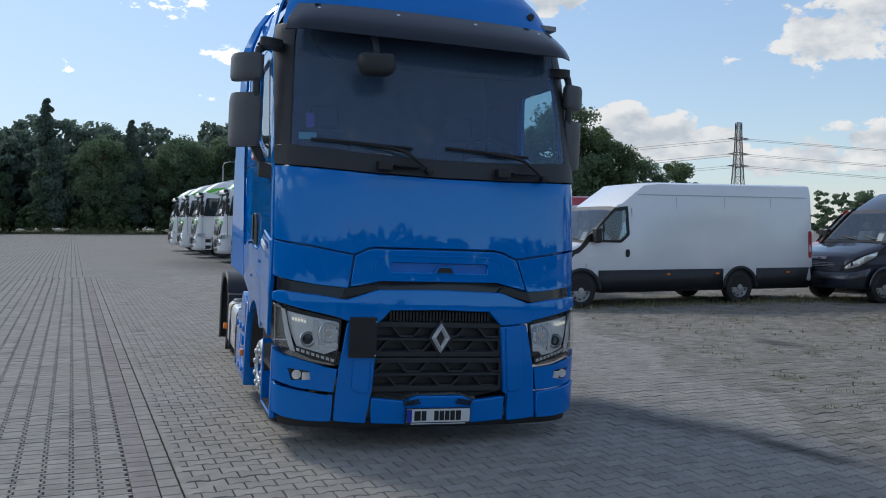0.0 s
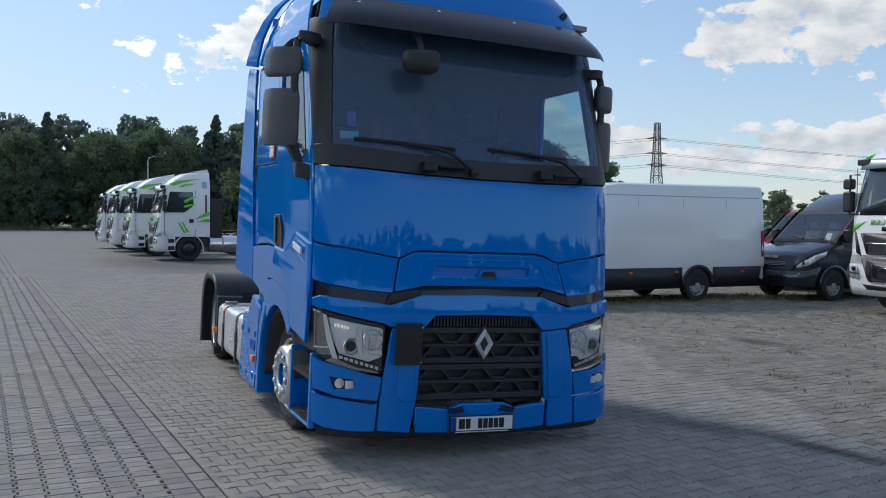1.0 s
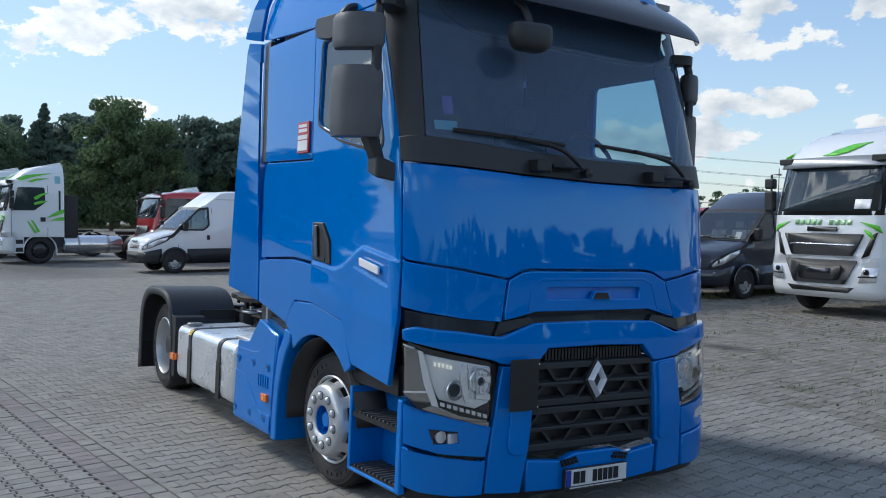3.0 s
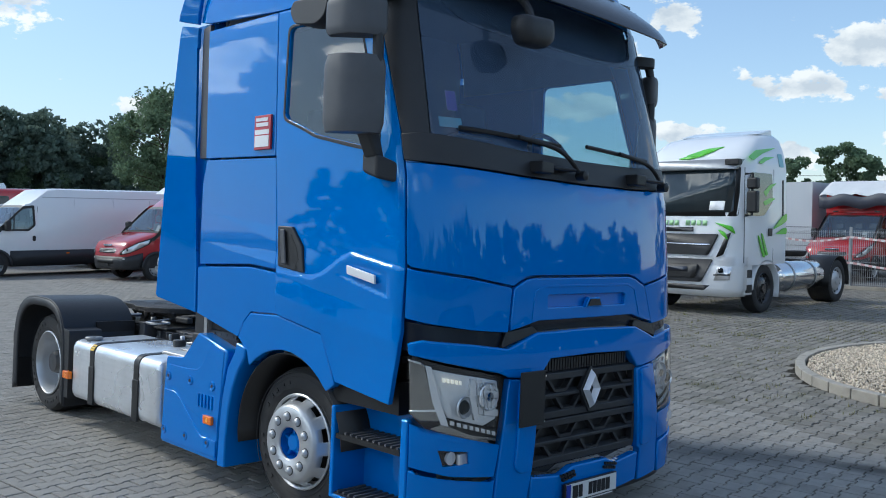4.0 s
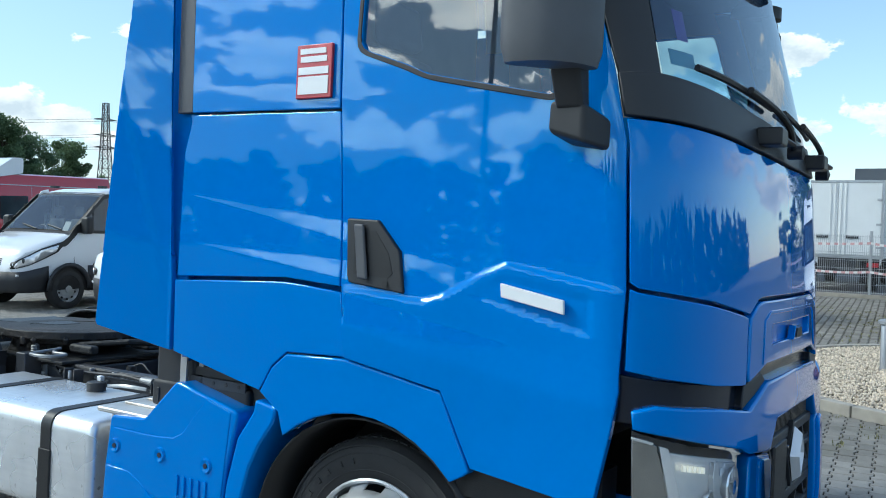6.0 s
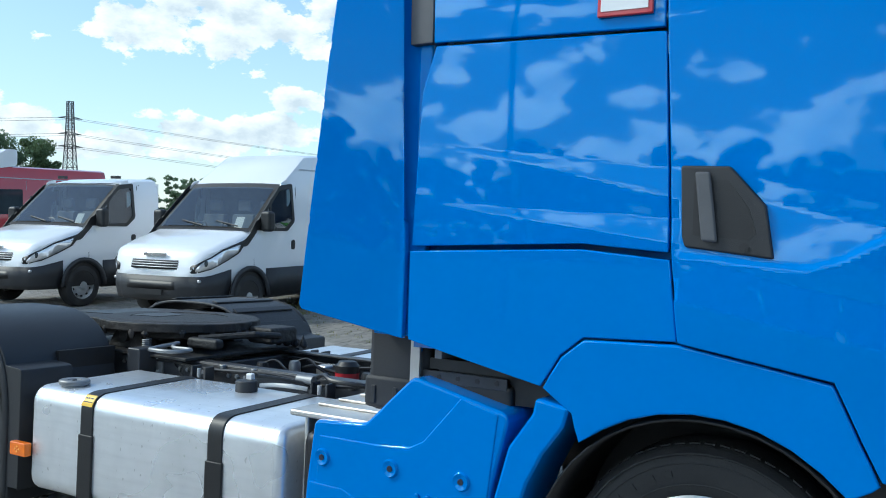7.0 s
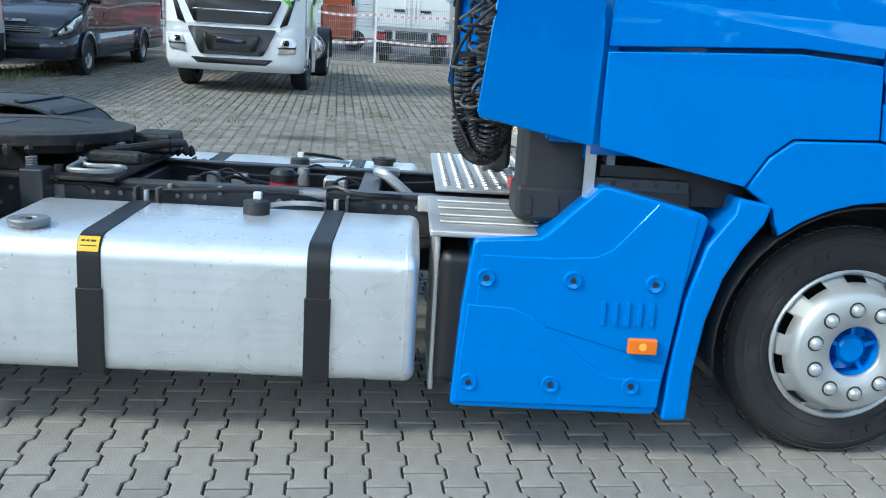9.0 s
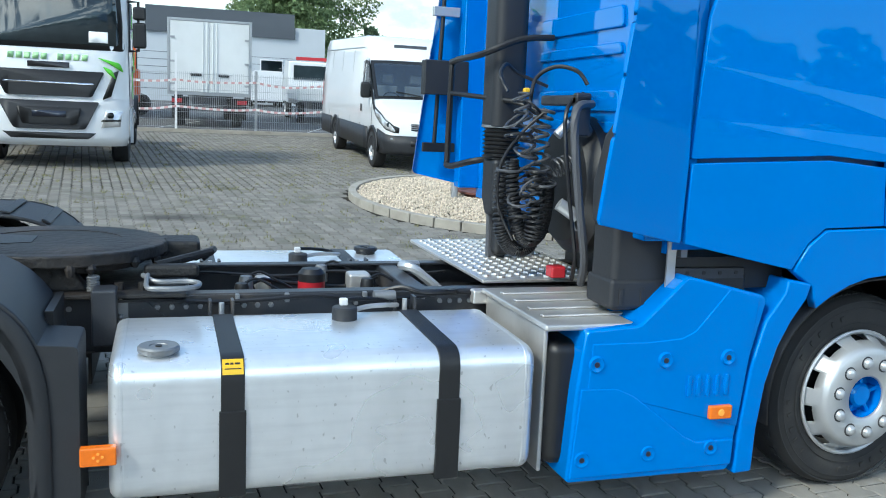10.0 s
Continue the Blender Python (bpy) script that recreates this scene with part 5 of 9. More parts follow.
    part("wheel_guard", prism(gd, X - 0.018, X + 0.30, "x"), BLUE, truck, "blue guard strip behind the front wheel", bevel=0.014, seg=3)
    # wheel house liner
    bm = grid(lambda a, x: (x, 1.42 + 0.56 * math.cos(a), 0.47 + 0.56 * math.sin(a)), [radians(q) for q in lin(-10, 175, 22)], [X + 0.03, X + 0.55])
    part("wheel_house", bm, BLACK, truck, solid=0.01)
    part("wheel_house_wall", boxes((X + 0.55, X + 0.57, 0.9, 2.0, 0.25, 1.05)), BLACK, truck)
    part("cab_floor", boxes((-1.2, 1.16, 0.45, 2.45, 1.08, 1.12)), BLACK, truck)
    for x in (-1.18, 0.55):
        part("cab_suspension", boxes((x, x + 0.58, 1.9, 2.42, 0.98, 1.10)), BLACK, truck)


def build_interior():
    dash = part("dashboard", prism([(0.42, 2.0), (0.36, 2.26), (0.55, 2.30), (0.85, 2.27), (0.95, 2.05)], -1.15, 1.1, "x"), CAB_IN, truck, bevel=0.04)
    part("binnacle", prism([(0.55, 2.28), (0.60, 2.37), (0.80, 2.38), (0.9, 2.28)], 0.38, 0.95, "x"), CAB_IN, dash, bevel=0.03)
    part("dash_papers", boxes((0.05, 0.2, 0.48, 0.6, 2.30, 2.312), (-0.42, -0.36, 0.45, 0.5, 2.30, 2.33)), WHITE_ST, dash)
    c, tilt = Vector((0.66, 0.93, 2.38)), radians(62)
    ring = [c + Vector((0.23 * math.cos(a), 0.23 * math.sin(a) * math.cos(tilt), 0.23 * math.sin(a) * math.sin(tilt))) for a in [2 * math.pi * i / 28 for i in range(29)]]
    wheel = part("steering_wheel", tube(ring, 0.018, 8), BLACK, truck, "black steering wheel")
    part("wheel_spoke", boxes((c.x - 0.21, c.x + 0.21, c.y - 0.02, c.y + 0.02, c.z - 0.03, c.z + 0.03)), BLACK, wheel, bevel=0.01)
    part("steering_column", cyl(c, c + Vector((0, -0.2, -0.22)), 0.045), BLACK, wheel)
    for x in (-0.70, 0.62):
        seat = part("seat", boxes((x - 0.26, x + 0.26, 1.15, 1.65, 1.75, 1.92)), SEAT, truck, "dark cloth cab seat", bevel=0.05)
        part("backrest", prism([(1.58, 1.9), (1.68, 2.62), (1.80, 2.62), (1.74, 1.9)], x - 0.25, x + 0.25, "x"), SEAT, seat, bevel=0.05)
        part("headrest", prism([(1.67, 2.64), (1.70, 2.86), (1.80, 2.86), (1.79, 2.64)], x - 0.14, x + 0.14, "x"), SEAT, seat, bevel=0.04)
    for side in (-1, 1):
        skin("side_lining", flank([(0.42, 3.04), (2.3, 3.04), (2.3, 3.5), (0.55, 3.5)], side), CAB_IN, truck, -0.07, 0.01)
    part("rear_lining", boxes((-1.2, 1.16, 2.40, 2.43, 1.12, 3.6)), CAB_IN, truck)
    part("bunk", boxes((-1.15, 1.1, 1.85, 2.4, 1.9, 2.1)), SEAT, truck, bevel=0.04)
    part("overhead_locker", prism([(0.62, 3.14), (0.60, 3.50), (1.0, 3.55), (0.95, 3.14)], -1.1, 1.06, "x"), CAB_IN, truck, bevel=0.04)
    part("headliner", boxes((-1.15, 1.1, 0.6, 2.42, 3.52, 3.56)), CAB_IN, truck)
    # dark sun blind behind the top of the glass
    bm = grid(lambda s, t: skin_point(s, 3.30 - t * (0.30 - 0.22 * abs(s / 1.03) ** 8), -0.06), lin(-1.03, 1.03, 24), lin(0, 1, 4))
    part("roller_blind", bm, BLACK, truck, solid=0.01)
    # front mirror hanging from the visor, outside the glass
    shell = bmesh.new()
    rings = []
    for t, y in ((0.55, 0.03), (0.86, 0.045), (1.0, 0.085), (1.0, 0.135), (0.93, 0.155)):
        rings.append([shell.verts.new((-0.60 + p[0] * t * 0.88, y, 2.985 + p[1] * t * 0.9)) for p in soften([(-0.165, 0.075), (0.15, 0.095), (0.165, -0.05), (0.10, -0.105), (-0.12, -0.11), (-0.17, -0.03)], 0.05, 4)])
    for a, b in zip(rings, rings[1:]):
        for i in range(len(a)):
            shell.faces.new((a[i], a[(i + 1) % len(a)], b[(i + 1) % len(a)], b[i]))
    shell.faces.new(rings[0][::-1])
    shell.faces.new(rings[-1])
    fm = part("front_mirror", shell, PLASTIC, truck, "dark grey front mirror housing under the visor", smooth=50)
    part("mirror_stalk", tube(smooth_line([(-0.60, 0.12, 3.04), (-0.60, 0.14, 3.10), (-0.60, 0.19, 3.17), (-0.60, 0.26, 3.22)], 4), 0.024, 8), PLASTIC, fm)
    part("mirror_face", prism(soften([(-0.70, 2.91), (-0.52, 2.90), (-0.49, 3.02), (-0.72, 3.01)], 0.03, 3), 0.153, 0.160, "y"), CHROME, fm)
    # stickers inside the glass
    skin("permit_sticker", [(sx(-1.115), 2.385), (sx(-0.985), 2.385), (sx(-0.985), 2.44), (sx(-1.115), 2.44)], TEAL_ST, truck, -0.006, 0.002, bevel=0)
    skin("toll_sticker", [(sx(-1.06), 2.48), (sx(-1.0), 2.48), (sx(-1.0), 2.59), (sx(-1.06), 2.59)], VIOLET_ST, truck, -0.006, 0.002, bevel=0)


def wheel(parent, y, side, steer=0.0, dual=False, z=0.463):
    """One road wheel; side -1 is the near flank."""
    R = 0.463
    e = new("wheel")
    e.parent = parent
    xo = XC + side * (1.165 if not dual else 1.165)
    e.matrix_local = pose(xo, y, z, 0, 0, (180 if side > 0 else 0) + steer)
    # the outer face looks along local -x
    for k in range(2 if dual else 1):
        o = 0.02 + 0.32 * k
        t = part("tyre", lathe([(0.292, o + 0.04), (0.30, o + 0.015), (0.33, o + 0.004), (0.40, o - 0.002), (0.432, o + 0.008), (0.452, o + 0.028), (R, o + 0.055), (R, o + 0.235), (0.45, o + 0.262), (0.40, o + 0.29), (0.30, o + 0.275)], 56, "x"), RUBBER, e, "worn black road tyre", smooth=25)
        if k == 0:
            bm = bmesh.new()
            for i in range(60):
                a = 2 * math.pi * i / 60
                m = Matrix.Rotation(a, 4, "X")
                box(bm, o + 0.052, o + 0.09, -0.016, 0.016, R - 0.005, R + 0.003, m)
            part("tread_block", bm, RUBBER, t)
            for r in (0.335, 0.405, 0.436):
                part("sidewall_rib", lathe([(r, o - 0.003), (r + 0.003, o - 0.0045), (r + 0.006, o - 0.003)], 56, "x"), RUBBER, t)
            for i, w in [(i, w) for base in (20, 48, 75, 100) for i, w in ((base, 3), (base + 4, 2), (base + 7, 3), (base + 11, 2), (base + 14, 3))]:
                a = 2 * math.pi * i / 120
                m = Matrix.Rotation(a, 4, "X")
                bm = bmesh.new()
                box(bm, o - 0.006, o + 0.01, -0.0035 * w, 0.0035 * w, 0.365, 0.388, m)
                part("sidewall_mark", bm, RUBBER, t)
    if not dual:
        rim = part("rim", lathe([(0.302, 0.03), (0.304, 0.02), (0.296, 0.014), (0.285, 0.022), (0.278, 0.05), (0.268, 0.085), (0.262, 0.12)], 48, "x"), RIM, e, "silver steel wheel")
        bm = bmesh.new()
        n = 120
        rr = [(0.290, 0.07), (0.284, 0.057), (0.277, 0.044), (0.255, 0.004), (0.240, -0.030), (0.230, -0.048), (0.220, -0.055), (0.108, -0.055), (0.102, -0.045)]
        g = [[bm.verts.new((h, r * math.cos(2 * math.pi * i / n), r * math.sin(2 * math.pi * i / n))) for i in range(n)] for r, h in rr]
        for j in range(len(rr) - 1):
            for i in range(n):
                if j == 2 and 3 <= i % 12 <= 8:
                    continue
                bm.faces.new((g[j][i], g[j][(i + 1) % n], g[j + 1][(i + 1) % n], g[j + 1][i]))
        part("wheel_disc", bm, RIM, rim, smooth=60, solid=0.006)
        for i in range(10):
            a = 2 * math.pi * (i + 0.3) / 10
            part("nut_ring", lathe([(0.032, 0.001), (0.031, -0.008), (0.026, -0.008)], 16, "x", (-0.055, 0.168 * math.cos(a), 0.168 * math.sin(a))), CHASSIS, rim)
            part("wheel_nut", lathe([(0.025, 0.002), (0.024, -0.016), (0.019, -0.025), (0.010, -0.029), (0.001, -0.030)], 16, "x", (-0.055, 0.168 * math.cos(a), 0.168 * math.sin(a))), RIM, rim)
        hub = part("hub_cap", lathe([(0.112, -0.05), (0.104, -0.045), (0.098, 0.03), (0.060, 0.04), (0.058, -0.02), (0.046, -0.032), (0.001, -0.034)], 24, "x"), BLUE, rim, "blue hub cap")
        for i in range(5):
            m = Matrix.Rotation(2 * math.pi * i / 5, 4, "X")
            bm = bmesh.new()
            box(bm, -0.02, 0.035, -0.008, 0.008, 0.055, 0.10, m)
            part("hub_rib", bm, BLUE, hub)
        part("wheel_back", lathe([(0.27, 0.13), (0.001, 0.13)], 32, "x"), BLACK, rim)
    else:
        rim = part("rim", lathe([(0.302, 0.03), (0.304, 0.02), (0.294, 0.015), (0.283, 0.03), (0.275, 0.08), (0.262, 0.15), (0.25, 0.19), (0.19, 0.205), (0.12, 0.20)], 48, "x"), RIM, e, "deep silver rear wheel")
        part("hub_cap", lathe([(0.125, 0.20), (0.11, 0.10), (0.09, 0.06), (0.001, 0.055)], 24, "x"), CHASSIS, rim)
        for i in range(10):
            a = 2 * math.pi * i / 10
            part("wheel_nut", lathe([(0.018, 0.0), (0.016, -0.03), (0.001, -0.034)], 10, "x", (0.20, 0.165 * math.cos(a), 0.165 * math.sin(a))), RIM, rim)
    return e


def build_chassis():
    """Frame rails, tanks, coupling, mudguards, catwalk."""
    for x in (-0.43, 0.39):
        g = -1 if x < 0 else 1
        w = 0.08 * -g
        r = part("frame_rail", boxes((x, x + 0.008 * g, 1.2, 6.45, 0.60, 0.84), (min(x, x + w), max(x, x + w), 1.2, 6.45, 0.832, 0.845), (min(x, x + w), max(x, x + w), 1.2, 6.45, 0.60, 0.613)), CHASSIS, truck, "dark painted steel frame rail", bevel=0.004)
        for y in (3.10, 3.15, 3.20, 3.25, 3.66, 3.72, 4.05, 4.11, 4.17, 4.36, 4.42, 4.48, 4.54, 4.60, 4.72, 4.9, 5.0):
            part("frame_bolt", lathe([(0.013, 0.0), (0.012, 0.012 * g), (0.001, 0.014 * g)], 6, "x", (x + 0.008 * g, y, 0.79)), DULL, r)
        for y in (4.35, 4.5, 4.65, 4.8, 4.95):
            part("frame_bolt", lathe([(0.011, 0.0), (0.010, 0.010 * g), (0.001, 0.012 * g)], 6, "x", (x + 0.008 * g, y, 0.72)), DULL, r)
    part("crossmember", boxes((-0.43, 0.39, 3.28, 3.38, 0.72, 0.835)), CHASSIS, truck, bevel=0.01)
    part("crossmember", boxes((-0.43, 0.39, 4.40, 4.5, 0.62, 0.82)), CHASSIS, truck, bevel=0.01)
    part("crossmember", boxes((-0.43, 0.39, 6.3, 6.45, 0.6, 0.82)), CHASSIS, truck, bevel=0.01)
    part("gearbox", boxes((-0.3, 0.26, 2.4, 3.2, 0.45, 0.75)), BLACK, truck, bevel=0.06)
    part("propshaft", cyl((-0.02, 3.2, 0.6), (-0.02, 5.4, 0.52), 0.06), CHASSIS, truck)
    part("axle", cyl((-0.95, 5.5, 0.46), (0.9, 5.5, 0.46), 0.09), CHASSIS, truck)
    part("axle", cyl((-0.95, 1.42, 0.42), (0.9, 1.42, 0.42), 0.06), CHASSIS, truck)
    part("engine_block", boxes((-0.5, 0.46, 0.5, 2.2, 0.55, 1.05)), BLACK, truck, bevel=0.05)
    # air dryer, valves and loops between the rails
    part("air_dryer", lathe([(0.001, 0.86), (0.05, 0.855), (0.07, 0.83), (0.07, 0.70), (0.001, 0.70)], 16, "z", (0.12, 3.78, 0.0)), BLACK, truck, "black air dryer cartridge with a red label")
    part("dryer_label", lathe([(0.0715, 0.79), (0.0715, 0.73)], 16, "z", (0.12, 3.78, 0.0)), RED_ST, truck)
    part("valve_block", boxes((0.12, 0.24, 3.46, 3.58, 0.70, 0.82)), GALV, truck, bevel=0.015)
    part("valve_block", boxes((0.18, 0.3, 3.98, 4.06, 0.72, 0.80)), GALV, truck, bevel=0.015)
    part("air_pipe", tube(smooth_line([(0.05, 4.2, 0.72), (0.1, 4.05, 0.80), (0.16, 3.95, 0.78), (0.2, 3.6, 0.74), (0.25, 3.4, 0.78)], 5), 0.010), BLACK, truck)
    part("return_pipe", tube(smooth_line([(0.0, 3.10, 0.74), (0.02, 3.25, 0.86), (0.10, 3.30, 0.87), (0.16, 3.20, 0.86)], 5), 0.026), RIM, truck)
    # bracket plates, cable runs and clips along the near rail
    bp = part("bracket_plate", prism([(4.80, 0.60), (4.80, 0.852), (4.62, 0.852), (4.50, 0.74), (4.44, 0.70), (4.44, 0.60)], -0.452, -0.440, "x"), CHASSIS, truck, "dark bracket plate bolted to the frame rail", bevel=0.003)
    an = part("angle_bracket", boxes((-0.56, -0.452, 4.735, 4.745, 0.70, 0.86), (-0.464, -0.452, 4.66, 4.745, 0.70, 0.86)), DULL, bp, "galvanised angle bracket", bevel=0.003)
    for y, z in ((4.69, 0.84), (4.72, 0.80), (4.69, 0.76), (4.72, 0.73), (4.56, 0.69), (4.49, 0.66), (4.60, 0.64)):
        part("bracket_bolt", lathe([(0.012, 0.0), (0.012, -0.010), (0.007, -0.016), (0.001, -0.016)], 6, "x", (-0.464 if y > 4.65 else -0.452, y, z)), RIM, bp)
    for k, (x, z) in enumerate(((-0.452, 0.822), (-0.455, 0.655), (-0.30, 0.80), (0.28, 0.80))):
        part("cable_run", tube(smooth_line([(x - 0.012 * ((i * 7 + k) % 3), 3.0 + 0.22 * i, z + 0.012 * math.sin(i * 1.9 + k)) for i in range(9)], 4), 0.011 - 0.002 * (k % 2), 6), COIL_B, truck)
    for y in (3.34, 3.62, 3.98, 4.20):
        part("cable_clip", boxes((-0.468, -0.438, y - 0.010, y + 0.010, 0.805, 0.845)), DULL, truck, bevel=0.003)
    part("coolant_line", tube(smooth_line([(-0.47, 3.55, 0.845), (-0.52, 3.46, 0.875), (-0.56, 3.38, 0.86), (-0.55, 3.26, 0.855), (-0.47, 3.18, 0.84)], 5), 0.012, 8), COIL_B, truck)
    part("line_valve", cyl((-0.55, 3.60, 0.845), (-0.55, 3.50, 0.845), 0.024, 10), DULL, truck)
    for x0, y0, z0 in ((-0.18, 4.16, 0.80), (0.06, 4.12, 0.79), (-0.05, 3.52, 0.79), (0.30, 3.70, 0.80)):
        part("relay_valve", lathe([(0.001, z0 + 0.045), (0.030, z0 + 0.040), (0.036, z0 + 0.015), (0.036, z0 - 0.05), (0.001, z0 - 0.05)], 12, "z", (x0, y0, 0)), DULL if x0 > 0 else BLACK, truck)
        part("valve_line", tube(smooth_line([(x0, y0, z0 + 0.03), (x0 + 0.03, y0 - 0.07, z0 + 0.055), (x0 + 0.02, y0 - 0.16, z0 + 0.01), (x0 + 0.06, y0 - 0.24, z0 - 0.04)], 5), 0.007, 6), COIL_B, truck)
    # fuel tanks
    for g in (-1, 1):
        x0, x1 = (-1.27, -0.56) if g < 0 else (0.53, 1.22)
        yA, yB = 3.09, 4.70
        prof = soften([(x0, 0.255), (x0, 0.775), (x1, 0.79), (x1, 0.255)], 0.088, 7)
        tk = part("fuel_tank", prism(prof, yA, yB, "y"), ALU, truck, "brushed aluminium fuel tank with black straps", bevel=0.04, seg=4)
        for y in (yA + 0.045, yB - 0.045):
            pr = [(XC + (p[0] - (x0 + x1) / 2) * 1.003 + (x0 + x1) / 2 - XC, 0.54 + (p[1] - 0.54) * 1.004) for p in prof]
            part("tank_seam", prism(pr, y - 0.006, y + 0.006, "y"), ALU, tk, bevel=0.003)
        for y in (3.455, 4.275):
            pr = [((x0 + x1) / 2 + (p[0] - (x0 + x1) / 2) * 1.018, 0.54 + (p[1] - 0.54) * 1.022) for p in prof]
            sp = part("tank_strap", prism(pr, y - 0.042, y + 0.042, "y"), BLACK, tk, "black tank strap", bevel=0.004)
            if g < 0:
                part("strap_sleeve", boxes((x0 - 0.012, x0 + 0.01, y - 0.048, y + 0.048, 0.26, 0.585)), BLACK, sp, bevel=0.004)
            for c0, c1 in ((-0.055, -0.04), (0.04, 0.055)):
                part("strap_clamp", boxes((x1 - 0.01 if g < 0 else x0 - 0.06, x1 + 0.06 if g < 0 else x0 + 0.01, y + c0, y + c1, 0.72, 0.84)), CHASSIS, sp, bevel=0.004)
            part("clamp_bolt", cyl(((x1 if g < 0 else x0), y, 0.76), ((x1 if g < 0 else x0), y, 0.83), 0.012), RIM, sp)
        if g < 0:
            arc = lambda r: [(x0 + 0.088 + (r - 0.027) * math.cos(radians(q)), 0.690 + (r - 0.027) * math.sin(radians(q))) for q in lin(128, 162, 6)]
            part("warning_label", prism(arc(0.129) + arc(0.126)[::-1], 4.238, 4.312, "y"), YELLOW, tk, "yellow warning label on the strap")
            for z0, a0, a1 in ((0, 4.246, 4.304), (1, 4.250, 4.268), (1, 4.273, 4.284), (1, 4.289, 4.302)):
                q0, q1 = (149, 151) if z0 == 0 else (137, 141)
                part("label_mark", prism([(x0 + 0.088 + 0.1035 * math.cos(radians(q)), 0.690 + 0.1035 * math.sin(radians(q))) for q in lin(q0, q1, 2)] + [(x0 + 0.088 + 0.1015 * math.cos(radians(q)), 0.690 + 0.1015 * math.sin(radians(q))) for q in lin(q1, q0, 2)], a0, a1, "y"), BLACK, tk)
        cx, cy = (-1.15, 4.53) if g < 0 else (1.02, 3.3)
        cp = part("filler_cap", lathe([(0.060, 0.74), (0.060, 0.782), (0.072, 0.785), (0.074, 0.789), (0.074, 0.802), (0.068, 0.808), (0.034, 0.806), (0.032, 0.802), (0.001, 0.802)], 30, "z", (cx, cy, 0 if g < 0 else 0.02)), DULL if g < 0 else BLACK, tk, "dull round screw filler cap")
        part("cap_lock", lathe([(0.012, 0.800), (0.011, 0.807), (0.001, 0.807)], 12, "z", (cx, cy, 0 if g < 0 else 0.02)), BLACK, cp)
        ty = 3.77
        tx = -0.74 if g < 0 else 0.70
        sn = part("level_sensor", lathe([(0.055, 0.78), (0.055, 0.835), (0.05, 0.84), (0.001, 0.842)], 16, "z", (tx, ty, 0)), PLASTIC, tk)
        part("sensor_plug", boxes((tx + 0.012, tx + 0.042, ty - 0.018, ty + 0.018, 0.84, 0.872)), WHITE_ST, sn, bevel=0.006)
        part("sensor_cable", tube(smooth_line([(tx + 0.05, ty - 0.02, 0.86), (tx + 0.10, ty - 0.1, 0.85), (tx + 0.16, ty - 0.2, 0.83), (tx + 0.20, ty - 0.26, 0.80)], 5), 0.010), BLACK, sn)
        part("fuel_pipe", tube(smooth_line([(tx + 0.04, ty - 0.05, 0.815), (tx + 0.08, ty - 0.12, 0.82), (tx + 0.10, ty - 0.20, 0.82), (tx + 0.14, ty - 0.27, 0.81)], 5), 0.011), GALV, sn)
    # boxes ahead of the near tank, silver catwalk plates
    part("battery_box", boxes((-1.24, -0.55, 2.72, 3.02, 0.25, 0.78)), BLACK, truck, "black plastic box ahead of the fuel tank", bevel=0.05)
    part("box_bracket", boxes((-1.20, -0.5, 3.015, 3.035, 0.22, 0.83)), GALV, truck, bevel=0.008)
    ct = part("step_plate", boxes((-1.27, -0.50, 2.38, 3.06, 0.835, 0.862)), GALV, truck, "pressed metal step plate", bevel=0.01)
    for x in (-1.12, -0.98, -0.82, -0.66):
        part("plate_rib", boxes((x - 0.018, x + 0.018, 2.42, 3.02, 0.862, 0.874)), GALV, ct, bevel=0.006)
    part("plate_rim", boxes((-0.50, -0.44, 2.9, 3.1, 0.78, 0.85)), GALV, ct, bevel=0.01)
    cw = part("catwalk", boxes((-0.40, 0.98, 2.36, 3.02, 0.862, 0.88)), GALV, truck, "perforated metal catwalk plate", bevel=0.005)
    bump = part("grip_dimple", lathe([(0.020, 0.880), (0.017, 0.889), (0.011, 0.889)], 8, "z"), GALV, cw)
    spots = [(-0.34 + i * 0.08 + (0.04 if j % 2 else 0), 2.40 + j * 0.063) for i in range(17) for j in range(10)]
    spots = [p for p in spots if p[0] < 0.95]
    bump.matrix_local = Matrix.Translation((*spots[0], 0))
    for p in spots[1:]:
        ob = new("grip_dimple", bump.data)
        ob.parent = cw
        ob.matrix_local = Matrix.Translation((*p, 0))
    # fifth wheel
    cy, cz = 5.0, 1.03
    out = [(0.50 * math.cos(a) * 1.0, cy + 0.50 * math.sin(a)) for a in [2 * math.pi * i / 40 for i in range(40)]]
    out = [(x * (1.0 if y < cy + 0.2 else 0.98), y if y < cy + 0.25 else min(y + 0.25, cy + 0.62)) for x, y in out]
    rough = random.Random(12)
    jaw = []
    for a, b in zip(out, out[1:] + out[:1]):
        for t in (0, 0.33, 0.66):
            k = 1 + rough.uniform(-0.014, 0.012)
            jaw.append((XC + (a[0] + (b[0] - a[0]) * t) * k, cy + (a[1] + (b[1] - a[1]) * t - cy) * k))
    fw = part("fifth_wheel", prism(jaw, cz - 0.055, cz, "z"), GREASE, truck, "black greasy fifth-wheel coupling plate", bevel=0.010)
    part("plate_skirt", prism([(XC + (x - XC) * 0.80, cy + (y - cy) * 0.82) for x, y in jaw[::3]], cz - 0.10, cz - 0.05, "z"), GREASE, fw, bevel=0.012)
    part("coupling_jaw", prism([(XC - 0.10, cy + 0.08), (XC + 0.10, cy + 0.08), (XC + 0.28, cy + 0.64), (XC - 0.28, cy + 0.64)], cz - 0.045, cz + 0.003, "z"), BLACK, fw)
